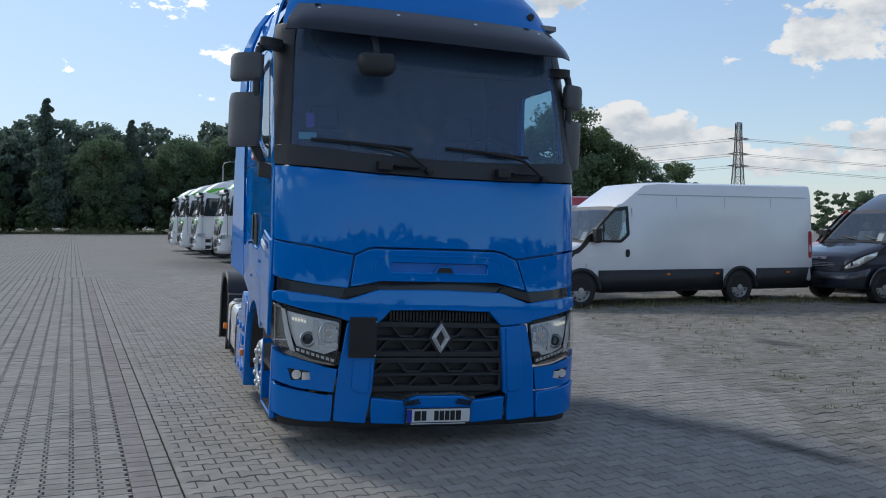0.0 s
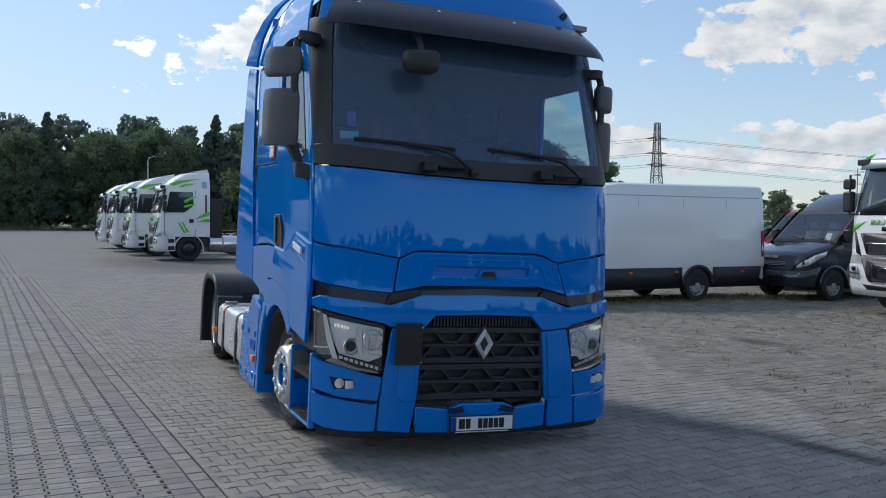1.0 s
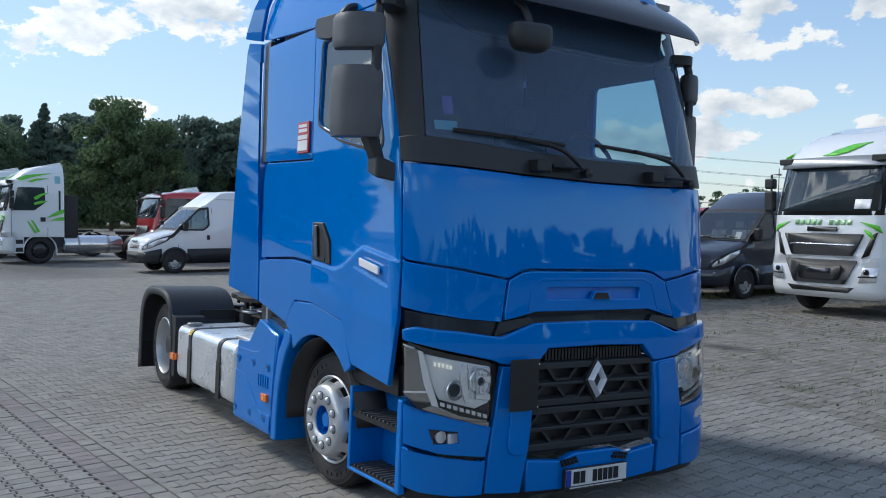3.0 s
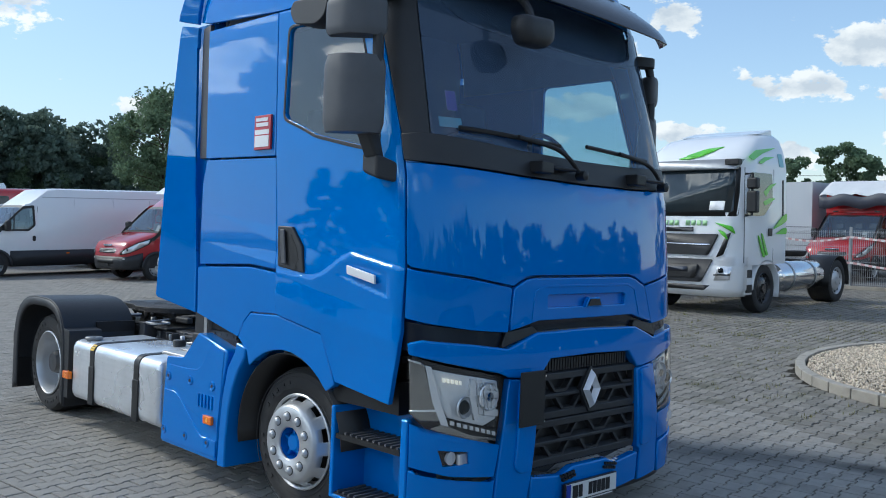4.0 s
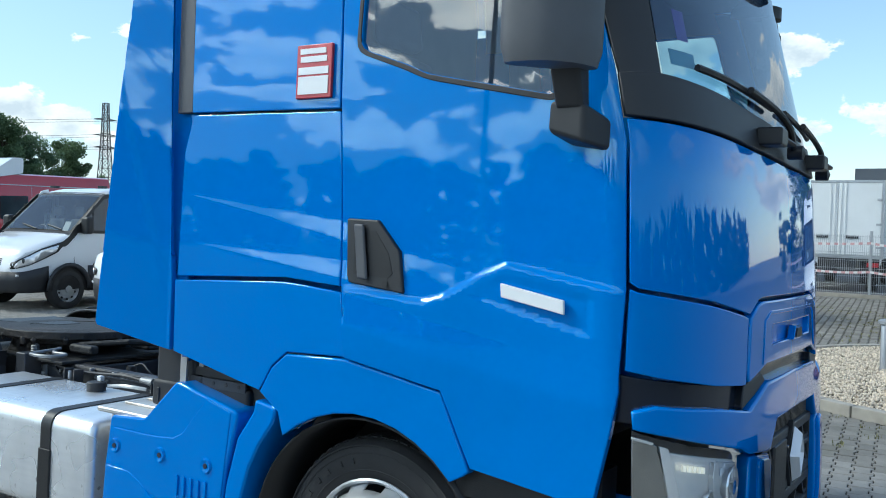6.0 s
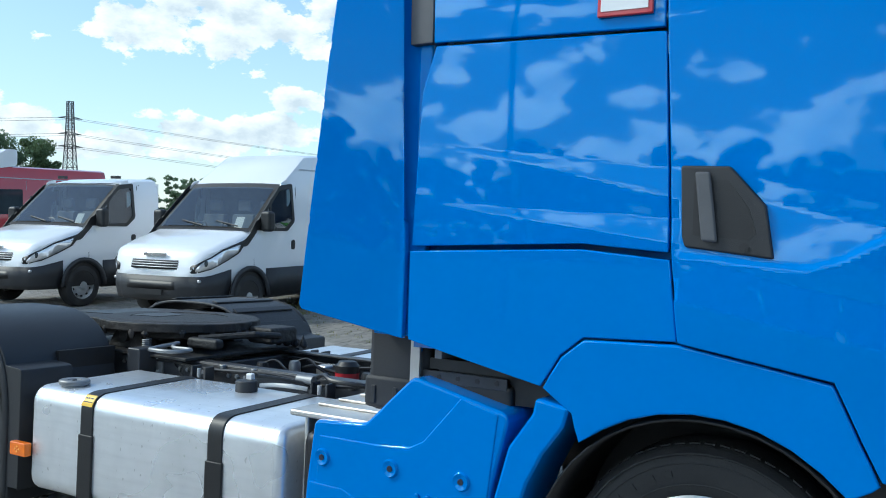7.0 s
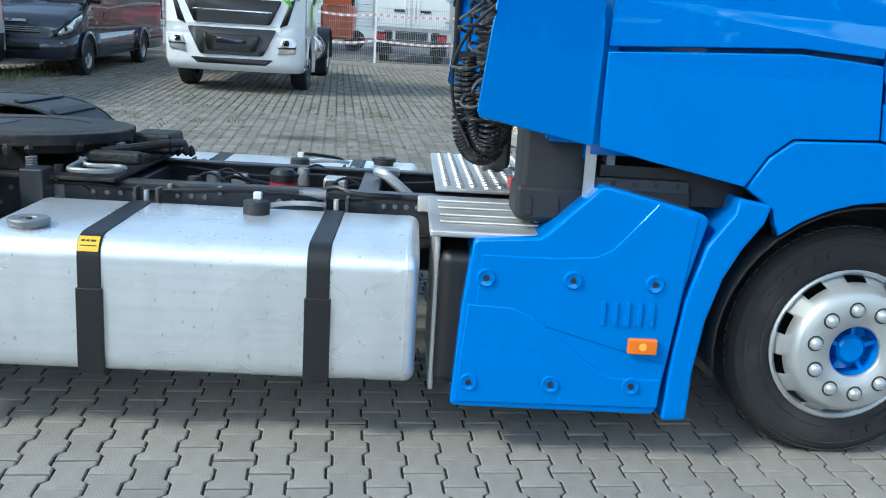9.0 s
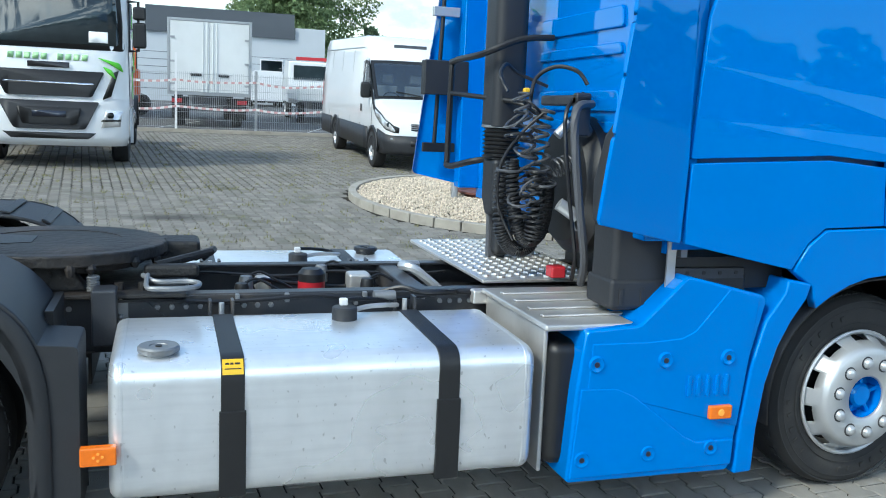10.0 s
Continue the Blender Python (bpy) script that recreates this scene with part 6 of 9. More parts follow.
    part("grease_ring", lathe([(0.30, cz), (0.30, cz + 0.004), (0.42, cz + 0.005), (0.44, cz)], 40, "z", (XC, cy, 0)), GREASE, fw)
    for g in (-1, 1):
        part("pedestal", prism([(cy - 0.18, 0.86), (cy - 0.10, 0.985), (cy + 0.10, 0.985), (cy + 0.18, 0.86)], XC + g * 0.36 - 0.05, XC + g * 0.36 + 0.05, "x"), GREASE, fw, bevel=0.015)
        part("pedestal_pin", cyl((XC + g * 0.44, cy, 0.94), (XC + g * 0.30, cy, 0.94), 0.035), GREASE, fw)
        for y in (cy - 0.4, cy - 0.3, cy + 0.3, cy + 0.4):
            part("plate_bolt", cyl((XC + g * 0.40, y, 0.86), (XC + g * 0.40, y, 0.90), 0.02, 8), GREASE, fw)
    part("mounting_plate", boxes((-0.52, 0.48, 4.42, 5.6, 0.846, 0.865)), GREASE, truck, bevel=0.005)
    part("release_handle", tube(smooth_line([(-0.42, 4.58, 0.93), (-0.62, 4.58, 0.915), (-0.66, 4.52, 0.915), (-0.66, 4.44, 0.915), (-0.62, 4.38, 0.915), (-0.54, 4.37, 0.915), (-0.50, 4.42, 0.915), (-0.50, 4.54, 0.915), (-0.42, 4.60, 0.93)], 5), 0.011), DULL, fw)
    for k in range(11):
        a = radians(150 + 20 * k + rough.uniform(-9, 9))
        q = Vector((XC + 0.485 * math.cos(a), cy + 0.485 * math.sin(a), cz - 0.045 - 0.015 * rough.random()))
        part("grease_lump", lathe([(0.001, 0.020), (0.018, 0.012), (0.024, -0.004), (0.012, -0.022 - 0.008 * (k % 3)), (0.001, -0.030)], 7, "z", q), GREASE, fw)
    for k in range(7):
        y = cy - 0.48 - 0.035 * k
        part("grease_lump", lathe([(0.001, 0.035 + 0.01 * (k % 3)), (0.016, 0.02), (0.026, -0.01), (0.001, -0.03)], 7, "z", (XC + 0.40 + 0.03 * (k % 2), y, 0.885)), GREASE, fw)
    part("pedestal_spring", tube([Vector((-0.46 + 0.022 * math.cos(i * 0.9), 4.80 + 0.022 * math.sin(i * 0.9), 0.87 + 0.0016 * i)) for i in range(44)], 0.006, 6), DULL, fw)
    part("release_rod", tube([(-0.30, 4.55, 0.95), (-0.10, 4.30, 0.98), (0.1, 4.28, 0.96)], 0.02), GREASE, fw)
    part("grease_rail", boxes((-0.35, -0.28, 4.36, 4.60, 0.90, 0.96)), GREASE, fw, bevel=0.02)
    part("lock_housing", boxes((0.1, 0.35, 4.34, 4.54, 0.9, 1.0)), GREASE, fw, bevel=0.02)
    # rear mudguards
    def guard(a, r):
        c, s = math.cos(a), math.sin(a)
        if s < 0:
            return 5.5 + math.copysign(r, c), 0.47 + r * s
        return 5.5 + math.copysign(r * abs(c) ** 0.64, c), 0.47 + r * abs(s) ** 0.64
    for g in (-1, 1):
        xa, xb = XC + g * 0.58, XC + g * 1.245
        mg = part("mudguard", grid(lambda a, x: (x, *guard(a, 0.61)), [radians(q) for q in lin(-32, 212, 36)], lin(xa, xb, 3)), PLASTIC, truck, "dark plastic rear mudguard", solid=0.02, bevel=0.008)
        for q in lin(40, 140, 5):
            a = radians(q)
            part("mudguard_rib", boxes((min(xa, xb) + 0.03, max(xa, xb) - 0.03, -0.025, 0.025, 0.0, 0.012)), PLASTIC, mg, bevel=0.005).matrix_local = Matrix.Translation((0, guard(a, 0.613)[0], guard(a, 0.613)[1])) @ Matrix.Rotation(a - math.pi / 2, 4, "X")
        part("mudguard_lip", grid(lambda a, r: (XC + g * (1.245 + (0.01 if r > 0.57 else 0)), *guard(a, r)), [radians(q) for q in lin(-32, 212, 36)], [0.545, 0.57, 0.615]), PLASTIC, mg, solid=0.02)
        arch = [(5.5 - 0.575 * math.cos(radians(q)), 0.47 + 0.575 * math.sin(radians(q))) for q in lin(42, -24, 10)]
        part("mudguard_face", prism(soften([(4.79, 0.22), (4.79, 0.84), (4.93, 0.85), (4.96, 0.93), (5.04, 0.95)], 0.02, 2) + arch, min(xb, xb - g * 0.30), max(xb, xb - g * 0.30), "x"), PLASTIC, mg, bevel=0.015)
        part("guard_panel", boxes((min(xa, xb - g * 0.3), max(xa, xb - g * 0.3), 4.90, 4.93, 0.3, 0.9)), BLACK, mg)
        part("mud_flap", boxes((min(xa, xb), max(xa, xb), 6.09, 6.11, 0.16, 0.45)), BLACK, mg)
        part("guard_bracket", boxes((min(xa, XC + g * 0.45), max(xa, XC + g * 0.45), 4.70, 4.80, 0.66, 0.90)), CHASSIS, mg, bevel=0.01)
        if g < 0:
            ml = part("marker_lamp", boxes((xb - 0.05, xb - 0.01, 4.67, 4.79, 0.425, 0.492)), AMBER, mg, "orange side marker lamp", bevel=0.006)
            for dy, dz in ((0, 0.012), (0.014, 0), (-0.014, 0), (0, -0.012)):
                part("lamp_core", lathe([(0.006, 0.004), (0.005, -0.002), (0.001, -0.003)], 8, "x", (xb - 0.051, 4.73 + dy, 0.459 + dz)), AMBER_HOT, ml)
    part("rear_lamp_bar", boxes((-1.15, 1.1, 6.42, 6.5, 0.55, 0.68)), BLACK, truck, bevel=0.02)


def build_cab_back():
    """Back wall with pressings, intake snorkel, coiled hoses, inside of the far deflector."""
    bw = part("cab_back_wall", boxes((-1.22, 1.18, 2.49, 2.52, 1.14, 3.7)), BLUE, truck, "blue cab back wall with pressed ribs")
    for z in (1.62, 1.72, 1.98, 2.10, 2.36, 2.5):
        part("pressed_rib", prism(soften([(-0.75, z), (0.20, z), (0.18, z + 0.055 if z in (1.62, 1.98) else z + 0.10), (-0.73, z + 0.055 if z in (1.62, 1.98) else z + 0.10)], 0.02, 2), 2.515, 2.535, "y"), BLUE, bw, bevel=0.008)
    part("grab_recess", boxes((-1.05, -0.62, 2.52, 2.60, 2.30, 2.55)), BLUE, bw, bevel=0.04)
    # airbox under the deflector on the near flank
    ab = part("air_box", boxes((-1.19, -0.98, 2.46, 2.74, 0.89, 1.26)), DIRTY_GREY, truck, "dark plastic air box behind the cab", bevel=0.03)
    part("box_band", boxes((-1.20, -0.97, 2.45, 2.75, 0.90, 1.03)), DIRTY_GREY, ab, bevel=0.02)
    bar = part("box_rail", boxes((-1.212, -1.200, 2.12, 2.47, 1.03, 1.075)), CHASSIS, ab, "perforated dark metal rail", bevel=0.003)
    for y in (2.16, 2.24, 2.32, 2.40):
        part("rail_hole", lathe([(0.010, 0.0), (0.009, -0.003), (0.001, -0.003)], 10, "x", (-1.211, y, 1.055)), BLACK, bar)
    for y in (2.50, 2.60, 2.70):
        part("band_rib", boxes((-1.206, -1.19, y - 0.01, y + 0.01, 0.92, 0.99)), DIRTY_GREY, ab, bevel=0.004)
    part("air_box_riser", prism([(-1.18, 1.24), (-0.99, 1.24), (-0.98, 1.42), (-1.06, 1.62), (-1.18, 1.72)], 2.54, 2.76, "y"), DIRTY_GREY, ab, bevel=0.03)
    part("strut", boxes((-1.235, -1.225, 2.475, 2.515, 0.98, 1.25)), GALV, truck, "silver perforated strut")
    part("cab_mount", boxes((-1.21, -0.9, 2.10, 2.44, 0.93, 1.05)), BLACK, truck, bevel=0.02)
    # intake snorkel with bellows
    sx0, sy0 = 0.20, 2.73
    sn = part("intake_snorkel", prism(soften([(sx0 - 0.11, sy0 - 0.092), (sx0 + 0.11, sy0 - 0.092), (sx0 + 0.11, sy0 + 0.092), (sx0 - 0.11, sy0 + 0.092)], 0.05, 4), 1.62, 3.6, "z"), PLASTIC, truck, "black air intake snorkel with bellows", bevel=0.01)
    prof = [(0.105, 1.625)]
    for i in range(8):
        prof += [(0.108, 1.615 - i * 0.022), (0.093, 1.607 - i * 0.022), (0.093, 1.601 - i * 0.022)]
    part("bellows", lathe(prof, 24, "z", (sx0, sy0, 0)), BLACK, sn, smooth=60)
    part("clamp_ring", lathe([(0.112, 1.616), (0.114, 1.616), (0.114, 1.628), (0.112, 1.630)], 24, "z", (sx0, sy0, 0)), DULL, sn)
    part("snorkel_foot", prism([(sx0 - 0.1, 1.16), (sx0 + 0.03, 1.12), (sx0 + 0.10, 1.22), (sx0 + 0.10, 1.45), (sx0 - 0.10, 1.45)], sy0 - 0.085, sy0 + 0.075, "y"), PLASTIC, sn, bevel=0.03)
    # hose bracket and the loop that carries the hoses
    br = part("hose_bracket", boxes((-0.66, -0.24, 2.62, 2.70, 1.74, 1.79), (-0.66, -0.61, 2.62, 2.70, 1.60, 1.80)), CHASSIS, truck, "steel bracket for the trailer hoses", bevel=0.012)
    part("hose_socket", cyl((-0.60, 2.70, 1.66), (-0.60, 2.76, 1.60), 0.024), RIM, br)
    part("bracket_knob", boxes((-0.235, -0.20, 2.75, 2.785, 1.79, 1.825)), YELLOW, br, bevel=0.01)
    hoop = [(0.0, 2.54, 2.10), (0.02, 2.72, 2.08), (0.10, 2.9, 2.0), (0.52, 2.92, 1.98), (0.56, 2.92, 1.92), (0.58, 2.92, 1.45), (0.55, 2.92, 1.38), (0.34, 2.85, 1.42), (0.30, 2.7, 1.45)]
    part("hose_hoop", tube(smooth_line(hoop, 6), 0.018), BLACK, truck, "black bent steel hose hoop")
    part("hoop_arm", tube([(0.55, 2.92, 1.80), (0.02, 2.74, 1.76), (-0.1, 2.6, 1.70)], 0.014), BLACK, truck)
    # coiled hoses hanging in loops
    SH = Vector((0, 0, 0))

    def coil(name, line, r, turns, rad, material):
        pts, n = [p + SH for p in smooth_line(line, 16)], turns * 14
        out = []
        for i in range(n + 1):
            t = i / n * (len(pts) - 1)
            k = min(int(t), len(pts) - 2)
            p = pts[k].lerp(pts[k + 1], t - k)
            d = (pts[k + 1] - pts[k]).normalized()
            a = d.cross(Vector((0, 1, 0.2))).normalized()
            b = d.cross(a)
            w = 2 * math.pi * i / 14
            out.append(p + r * (math.cos(w) * a + math.sin(w) * b))
        return part(name, tube(out, rad, 6), material, truck, "coiled trailer hose hanging behind the cab")
    coil("coiled_hose", [(-0.42, 2.905, 1.47), (-0.42, 2.885, 1.25), (-0.42, 2.83, 1.09), (-0.42, 2.75, 1.10), (-0.42, 2.715, 1.22), (-0.42, 2.71, 1.36)], 0.026, 58, 0.0085, COIL_B)
    coil("coiled_hose", [(-0.35, 2.925, 1.42), (-0.35, 2.92, 1.14), (-0.35, 2.85, 1.03), (-0.36, 2.76, 1.06), (-0.36, 2.73, 1.25)], 0.032, 46, 0.0085, COIL_B)
    coil("coiled_hose", [(-0.50, 2.82, 1.40), (-0.50, 2.80, 1.22), (-0.48, 2.80, 1.10)], 0.045, 11, 0.006, COIL_B)
    coil("coiled_hose", [(-0.47, 2.765, 1.72), (-0.47, 2.79, 1.60), (-0.47, 2.775, 1.42), (-0.46, 2.80, 1.32)], 0.042, 10, 0.0085, COIL_G)
    coil("coiled_hose", [(-0.45, 2.89, 1.79), (-0.45, 2.87, 1.68), (-0.45, 2.84, 1.52), (-0.44, 2.80, 1.38)], 0.038, 7, 0.008, COIL_G)
    coil("coiled_hose", [(-0.52, 2.73, 1.44), (-0.52, 2.65, 1.47)], 0.042, 4, 0.006, COIL_G)
    coil("coiled_hose", [(-0.40, 2.87, 1.40), (-0.40, 2.82, 1.28), (-0.38, 2.80, 1.12)], 0.05, 8, 0.006, COIL_B)
    # loose loops round the bundle, and the lines that leave it
    for k, (cx, cy, cz, r, tilt) in enumerate(((-0.50, 2.80, 1.40, 0.058, 20), (-0.52, 2.77, 1.36, 0.050, -15), (-0.50, 2.83, 1.34, 0.062, 50), (-0.47, 2.90, 1.58, 0.066, 10), (-0.46, 2.86, 1.50, 0.060, -25), (-0.45, 2.90, 1.66, 0.070, 35), (-0.46, 2.84, 1.72, 0.056, -40), (-0.43, 2.92, 1.42, 0.064, 5), (-0.48, 2.88, 1.28, 0.058, 30), (-0.46, 2.86, 1.18, 0.062, -20))):
        rot = Euler((radians(tilt), radians(12 * (k % 3) - 12), radians(70 + 17 * k))).to_matrix()
        loop = [Vector((cx, cy, cz)) + rot @ Vector((r * math.cos(a), r * 0.9 * math.sin(a), 0.012 * math.sin(a / 2))) for a in [2 * math.pi * i / 20 for i in range(21)]]
        part("hose_loop", tube(loop, 0.0075, 6), COIL_G if k % 3 else COIL_B, truck)
    part("hose_bow", tube(smooth_line([(-0.44, 2.84, 1.72), (-0.45, 2.82, 1.86), (-0.50, 2.74, 1.92), (-0.57, 2.66, 1.90), (-0.60, 2.62, 1.84)], 6), 0.010), COIL_B, truck)
    part("hose_bow", tube(smooth_line([(-0.30, 2.90, 1.80), (-0.24, 2.92, 1.88), (-0.16, 2.86, 1.94), (-0.12, 2.78, 1.90), (-0.14, 2.62, 1.84)], 6), 0.009), COIL_B, truck)
    part("hose_bow", tube(smooth_line([(-0.52, 2.80, 1.70), (-0.50, 2.90, 1.60), (-0.44, 2.97, 1.45), (-0.40, 2.96, 1.25), (-0.42, 2.88, 1.08)], 6), 0.008), COIL_B, truck)
    part("support_pipe", tube(smooth_line([(-0.60, 2.66, 1.75), (-0.60, 2.64, 1.69), (-0.60, 2.585, 1.57), (-0.60, 2.59, 1.40), (-0.60, 2.62, 1.15)], 6), 0.026), PLASTIC_G, truck)
    part("trailer_plug", cyl((-0.60, 2.73, 1.28), (-0.62, 2.64, 1.22), 0.032, 14), RIM, truck)
    for k, x in ((0, -0.56), (1, -0.66)):
        part("air_hose", tube(smooth_line([(x, 2.62, 1.80 - 0.05 * k), (x - 0.08, 2.74, 1.70), (x - 0.12, 2.72, 1.35), (x - 0.1, 2.66, 1.05), (x + 0.04, 2.6, 0.9)], 6), 0.010 + 0.010 * (k == 1)), COIL_B if k != 1 else PLASTIC_G, truck)
    part("engine_tunnel", lathe([(0.34, 2.30), (0.34, 2.58), (0.28, 2.64), (0.001, 2.64)], 28, "y", (-0.42, 0, 1.36)), BLACK, truck)
    part("cable_plug", boxes((-0.50, -0.42, 2.62, 2.70, 0.90, 0.96)), RED_ST, truck, bevel=0.012)
    part("catwalk_guard", prism([(2.65, 0.88), (2.76, 0.88), (2.765, 1.17), (2.66, 1.17), (2.66, 1.06)], 0.26, 0.30, "x"), PLASTIC_G, truck, bevel=0.01)
    part("lower_duct", boxes((0.20, 0.36, 2.62, 2.74, 0.90, 1.12)), PLASTIC, truck, bevel=0.03)
    # stays on the inside of the far deflector
    xf = XC + HALF - 0.02
    part("deflector_stay", cyl((xf - 0.03, 2.82, 1.45), (xf - 0.03, 2.78, 2.6), 0.014), BLACK, truck)
    part("stay_foot", boxes((xf - 0.05, xf - 0.015, 2.68, 2.90, 1.43, 1.49)), BLACK, truck, bevel=0.006)
    part("stay_box", boxes((xf - 0.10, xf - 0.015, 2.62, 2.92, 1.80, 2.02)), PLASTIC, truck, bevel=0.01)
    part("stay_foot", boxes((xf - 0.05, xf - 0.015, 2.68, 2.86, 2.30, 2.36)), RIM, truck, bevel=0.006)


build_cab()
build_bumper()
build_mirrors()
build_flank()
build_interior()
wheel(truck, 1.42, -1, 3.0)
wheel(truck, 1.42, 1, 3.0, z=0.463 + 0.093)
wheel(truck, 5.5, -1, 0, True)
wheel(truck, 5.5, 1, 0, True, z=0.463 + 0.093)
build_chassis()
build_cab_back()


# ---------------------------------------------------------------- ground
TURN_P = 4.8                       # the paving runs askew to the truck
U, V = Vector((math.cos(radians(TURN_P)), math.sin(radians(TURN_P)))), Vector((-math.sin(radians(TURN_P)), math.cos(radians(TURN_P))))
LINE_U = -2.13 * U.x + 0.2 * U.y   # the row of reddish stones


def ground_material(name, a, b, mortar, weeds, turn=0.0, size=(0.2, 0.138), joint=0.006):
    m = bpy.data.materials.new(name)
    m.use_nodes = True
    n, l = m.node_tree.nodes, m.node_tree.links
    s = n["Principled BSDF"]
    s.inputs["Roughness"].default_value = 0.9
    s.inputs["Specular IOR Level"].default_value = 0.25
    tc = n.new("ShaderNodeTexCoord")
    mp = n.new("ShaderNodeMapping")
    mp.inputs["Rotation"].default_value = (0, 0, radians(-TURN_P - turn))
    l.new(tc.outputs["Object"], mp.inputs["Vector"])
    br = n.new("ShaderNodeTexBrick")
    br.inputs["Scale"].default_value = 1.0
    br.inputs["Brick Width"].default_value, br.inputs["Row Height"].default_value = size
    br.inputs["Mortar Size"].default_value, br.inputs["Mortar Smooth"].default_value = joint, 0.3
    br.inputs["Color1"].default_value, br.inputs["Color2"].default_value, br.inputs["Mortar"].default_value = (*a, 1), (*b, 1), (*mortar, 1)
    l.new(mp.outputs[0], br.inputs["Vector"])
    col = br.outputs[0]
    for sc, lo, hi, c, amt in ((0.35, 0.45, 0.75, (0.28, 0.27, 0.25), 0.4), (1.3, 0.52, 0.72, (0.17, 0.16, 0.14), 0.4), (0.12, 0.55, 0.62, (0.075, 0.085, 0.03), weeds)):
        ns = n.new("ShaderNodeTexNoise")
        ns.inputs["Scale"].default_value, ns.inputs["Detail"].default_value = sc, 8.0
        l.new(tc.outputs["Object"], ns.inputs["Vector"])
        r = n.new("ShaderNodeMapRange")
        r.inputs["From Min"].default_value, r.inputs["From Max"].default_value, r.inputs["To Max"].default_value = lo, hi, amt
        l.new(ns.outputs[0], r.inputs["Value"])
        mx = n.new("ShaderNodeMixRGB")
        mx.inputs[2].default_value = (*c, 1)
        l.new(r.outputs[0], mx.inputs[0])
        l.new(col, mx.inputs[1])
        col = mx.outputs[0]
    l.new(col, s.inputs["Base Color"])
    return m


YARD = ground_material("yard_paving", (0.252, 0.243, 0.225), (0.215, 0.206, 0.19), (0.10, 0.095, 0.08), 0.0, 0.0, (0.2, 0.138), 0.008)
ground_marks(YARD, [(0.7, 30.0, 2.2, 7.0, 8, 0.6), (6.7, 4.43, 0.2, 0.4, 0, 0.5)], (0.05, 0.048, 0.045))
PAVER_OLD = mat("weathered_paver", (0.225, 0.210, 0.185), 0.92, 0, 0, 0.3, 5, 0.5, 120, per_object=0.16, dirt=(0.13, 0.125, 0.09, 0.7), spec=0.2)
ground_marks(PAVER_OLD, [(6.7, 4.43, 0.25, 0.5, 0, 0.75)], (0.05, 0.048, 0.045))
SOIL = mat("joint_sand", (0.045, 0.041, 0.034), 0.95, 0, 0, 0.3, 30, 0.4, 200, spec=0.1)
MEADOW = mat("rough_grass", (0.055, 0.065, 0.025), 0.95, 0, 0, 0.5, 0.4, 0.5, 3, spec=0.1)


def sheet(name, x0, x1, y0, y1, z, material, label, category):
    bm = bmesh.new()
    bm.faces.new([bm.verts.new(p) for p in ((x0, y0, z), (x1, y0, z), (x1, y1, z), (x0, y1, z))])
    return tagged(part(name, bm, material, None, smooth=0), label, category, kind="structure")


ground = sheet("ground", -1500, 1500, -1500, 1500, -0.012, YARD, "wide yard paved with grey interlocking concrete stones", "ground")
far_left = ground_material("yard_paving_left", (0.235, 0.229, 0.214), (0.218, 0.212, 0.198), (0.08, 0.077, 0.07), 0.0, 90.0, (0.6, 0.178), 0.016)
bm = bmesh.new()
q0, q1 = U * (LINE_U - 0.17) + V * -40, U * (LINE_U - 0.17) + V * 124
q2, q3 = U * -95 + V * 124, U * -95 + V * -40
bm.faces.new([bm.verts.new((p.x, p.y, -0.010)) for p in (q3, q0, q1, q2)])
tagged(part("pavement_left", bm, far_left, None, smooth=0), "grey pavers in long rows running towards the wood", "paving", kind="structure")
AREA = (-10.5, 14.5, -6.0, 23.0)
LOT = (14.5, 21.15, -4.5, 11.5)     # the worn stretch up to the fence
sheet("joint_bed", LOT[0], LOT[1], LOT[2], LOT[3], -0.008, SOIL, "dark mossy sand between worn pavers", "sand")
sheet("joint_bed", AREA[0], AREA[1], AREA[2], AREA[3], -0.008, SOIL, "dark sand filling the joints between pavers", "sand")


def stone_outline(L, w, amp, gap):
    """Bone-shaped paver with its long sides along the first axis."""
    h, half = w / 2 - gap / 2, L / 2 - gap / 2
    top = [(-half, h + amp), (-0.29 * L, h + amp), (-0.21 * L, h - amp), (0.21 * L, h - amp), (0.29 * L, h + amp), (half, h + amp)]
    return top + [(x, -z) for x, z in top[::-1]]


def stone_mesh_data(outline, depth, chamfer, tilt):
    k = len(outline)
    inner = [(x * (1 - chamfer / 0.1), y * (1 - chamfer / 0.06)) for x, y in outline]
    zs = [tilt[0] * x + tilt[1] * y for x, y in inner]
    return [(x, y, z) for (x, y), z in zip(inner, zs)] + [(x, y, -0.004) for x, y in outline] + [(x, y, -depth) for x, y in outline]


def in_island(x, y):
    return ((x - 8.1) / 3.1) ** 2 + ((y + 0.6) / 2.6) ** 2 < 1


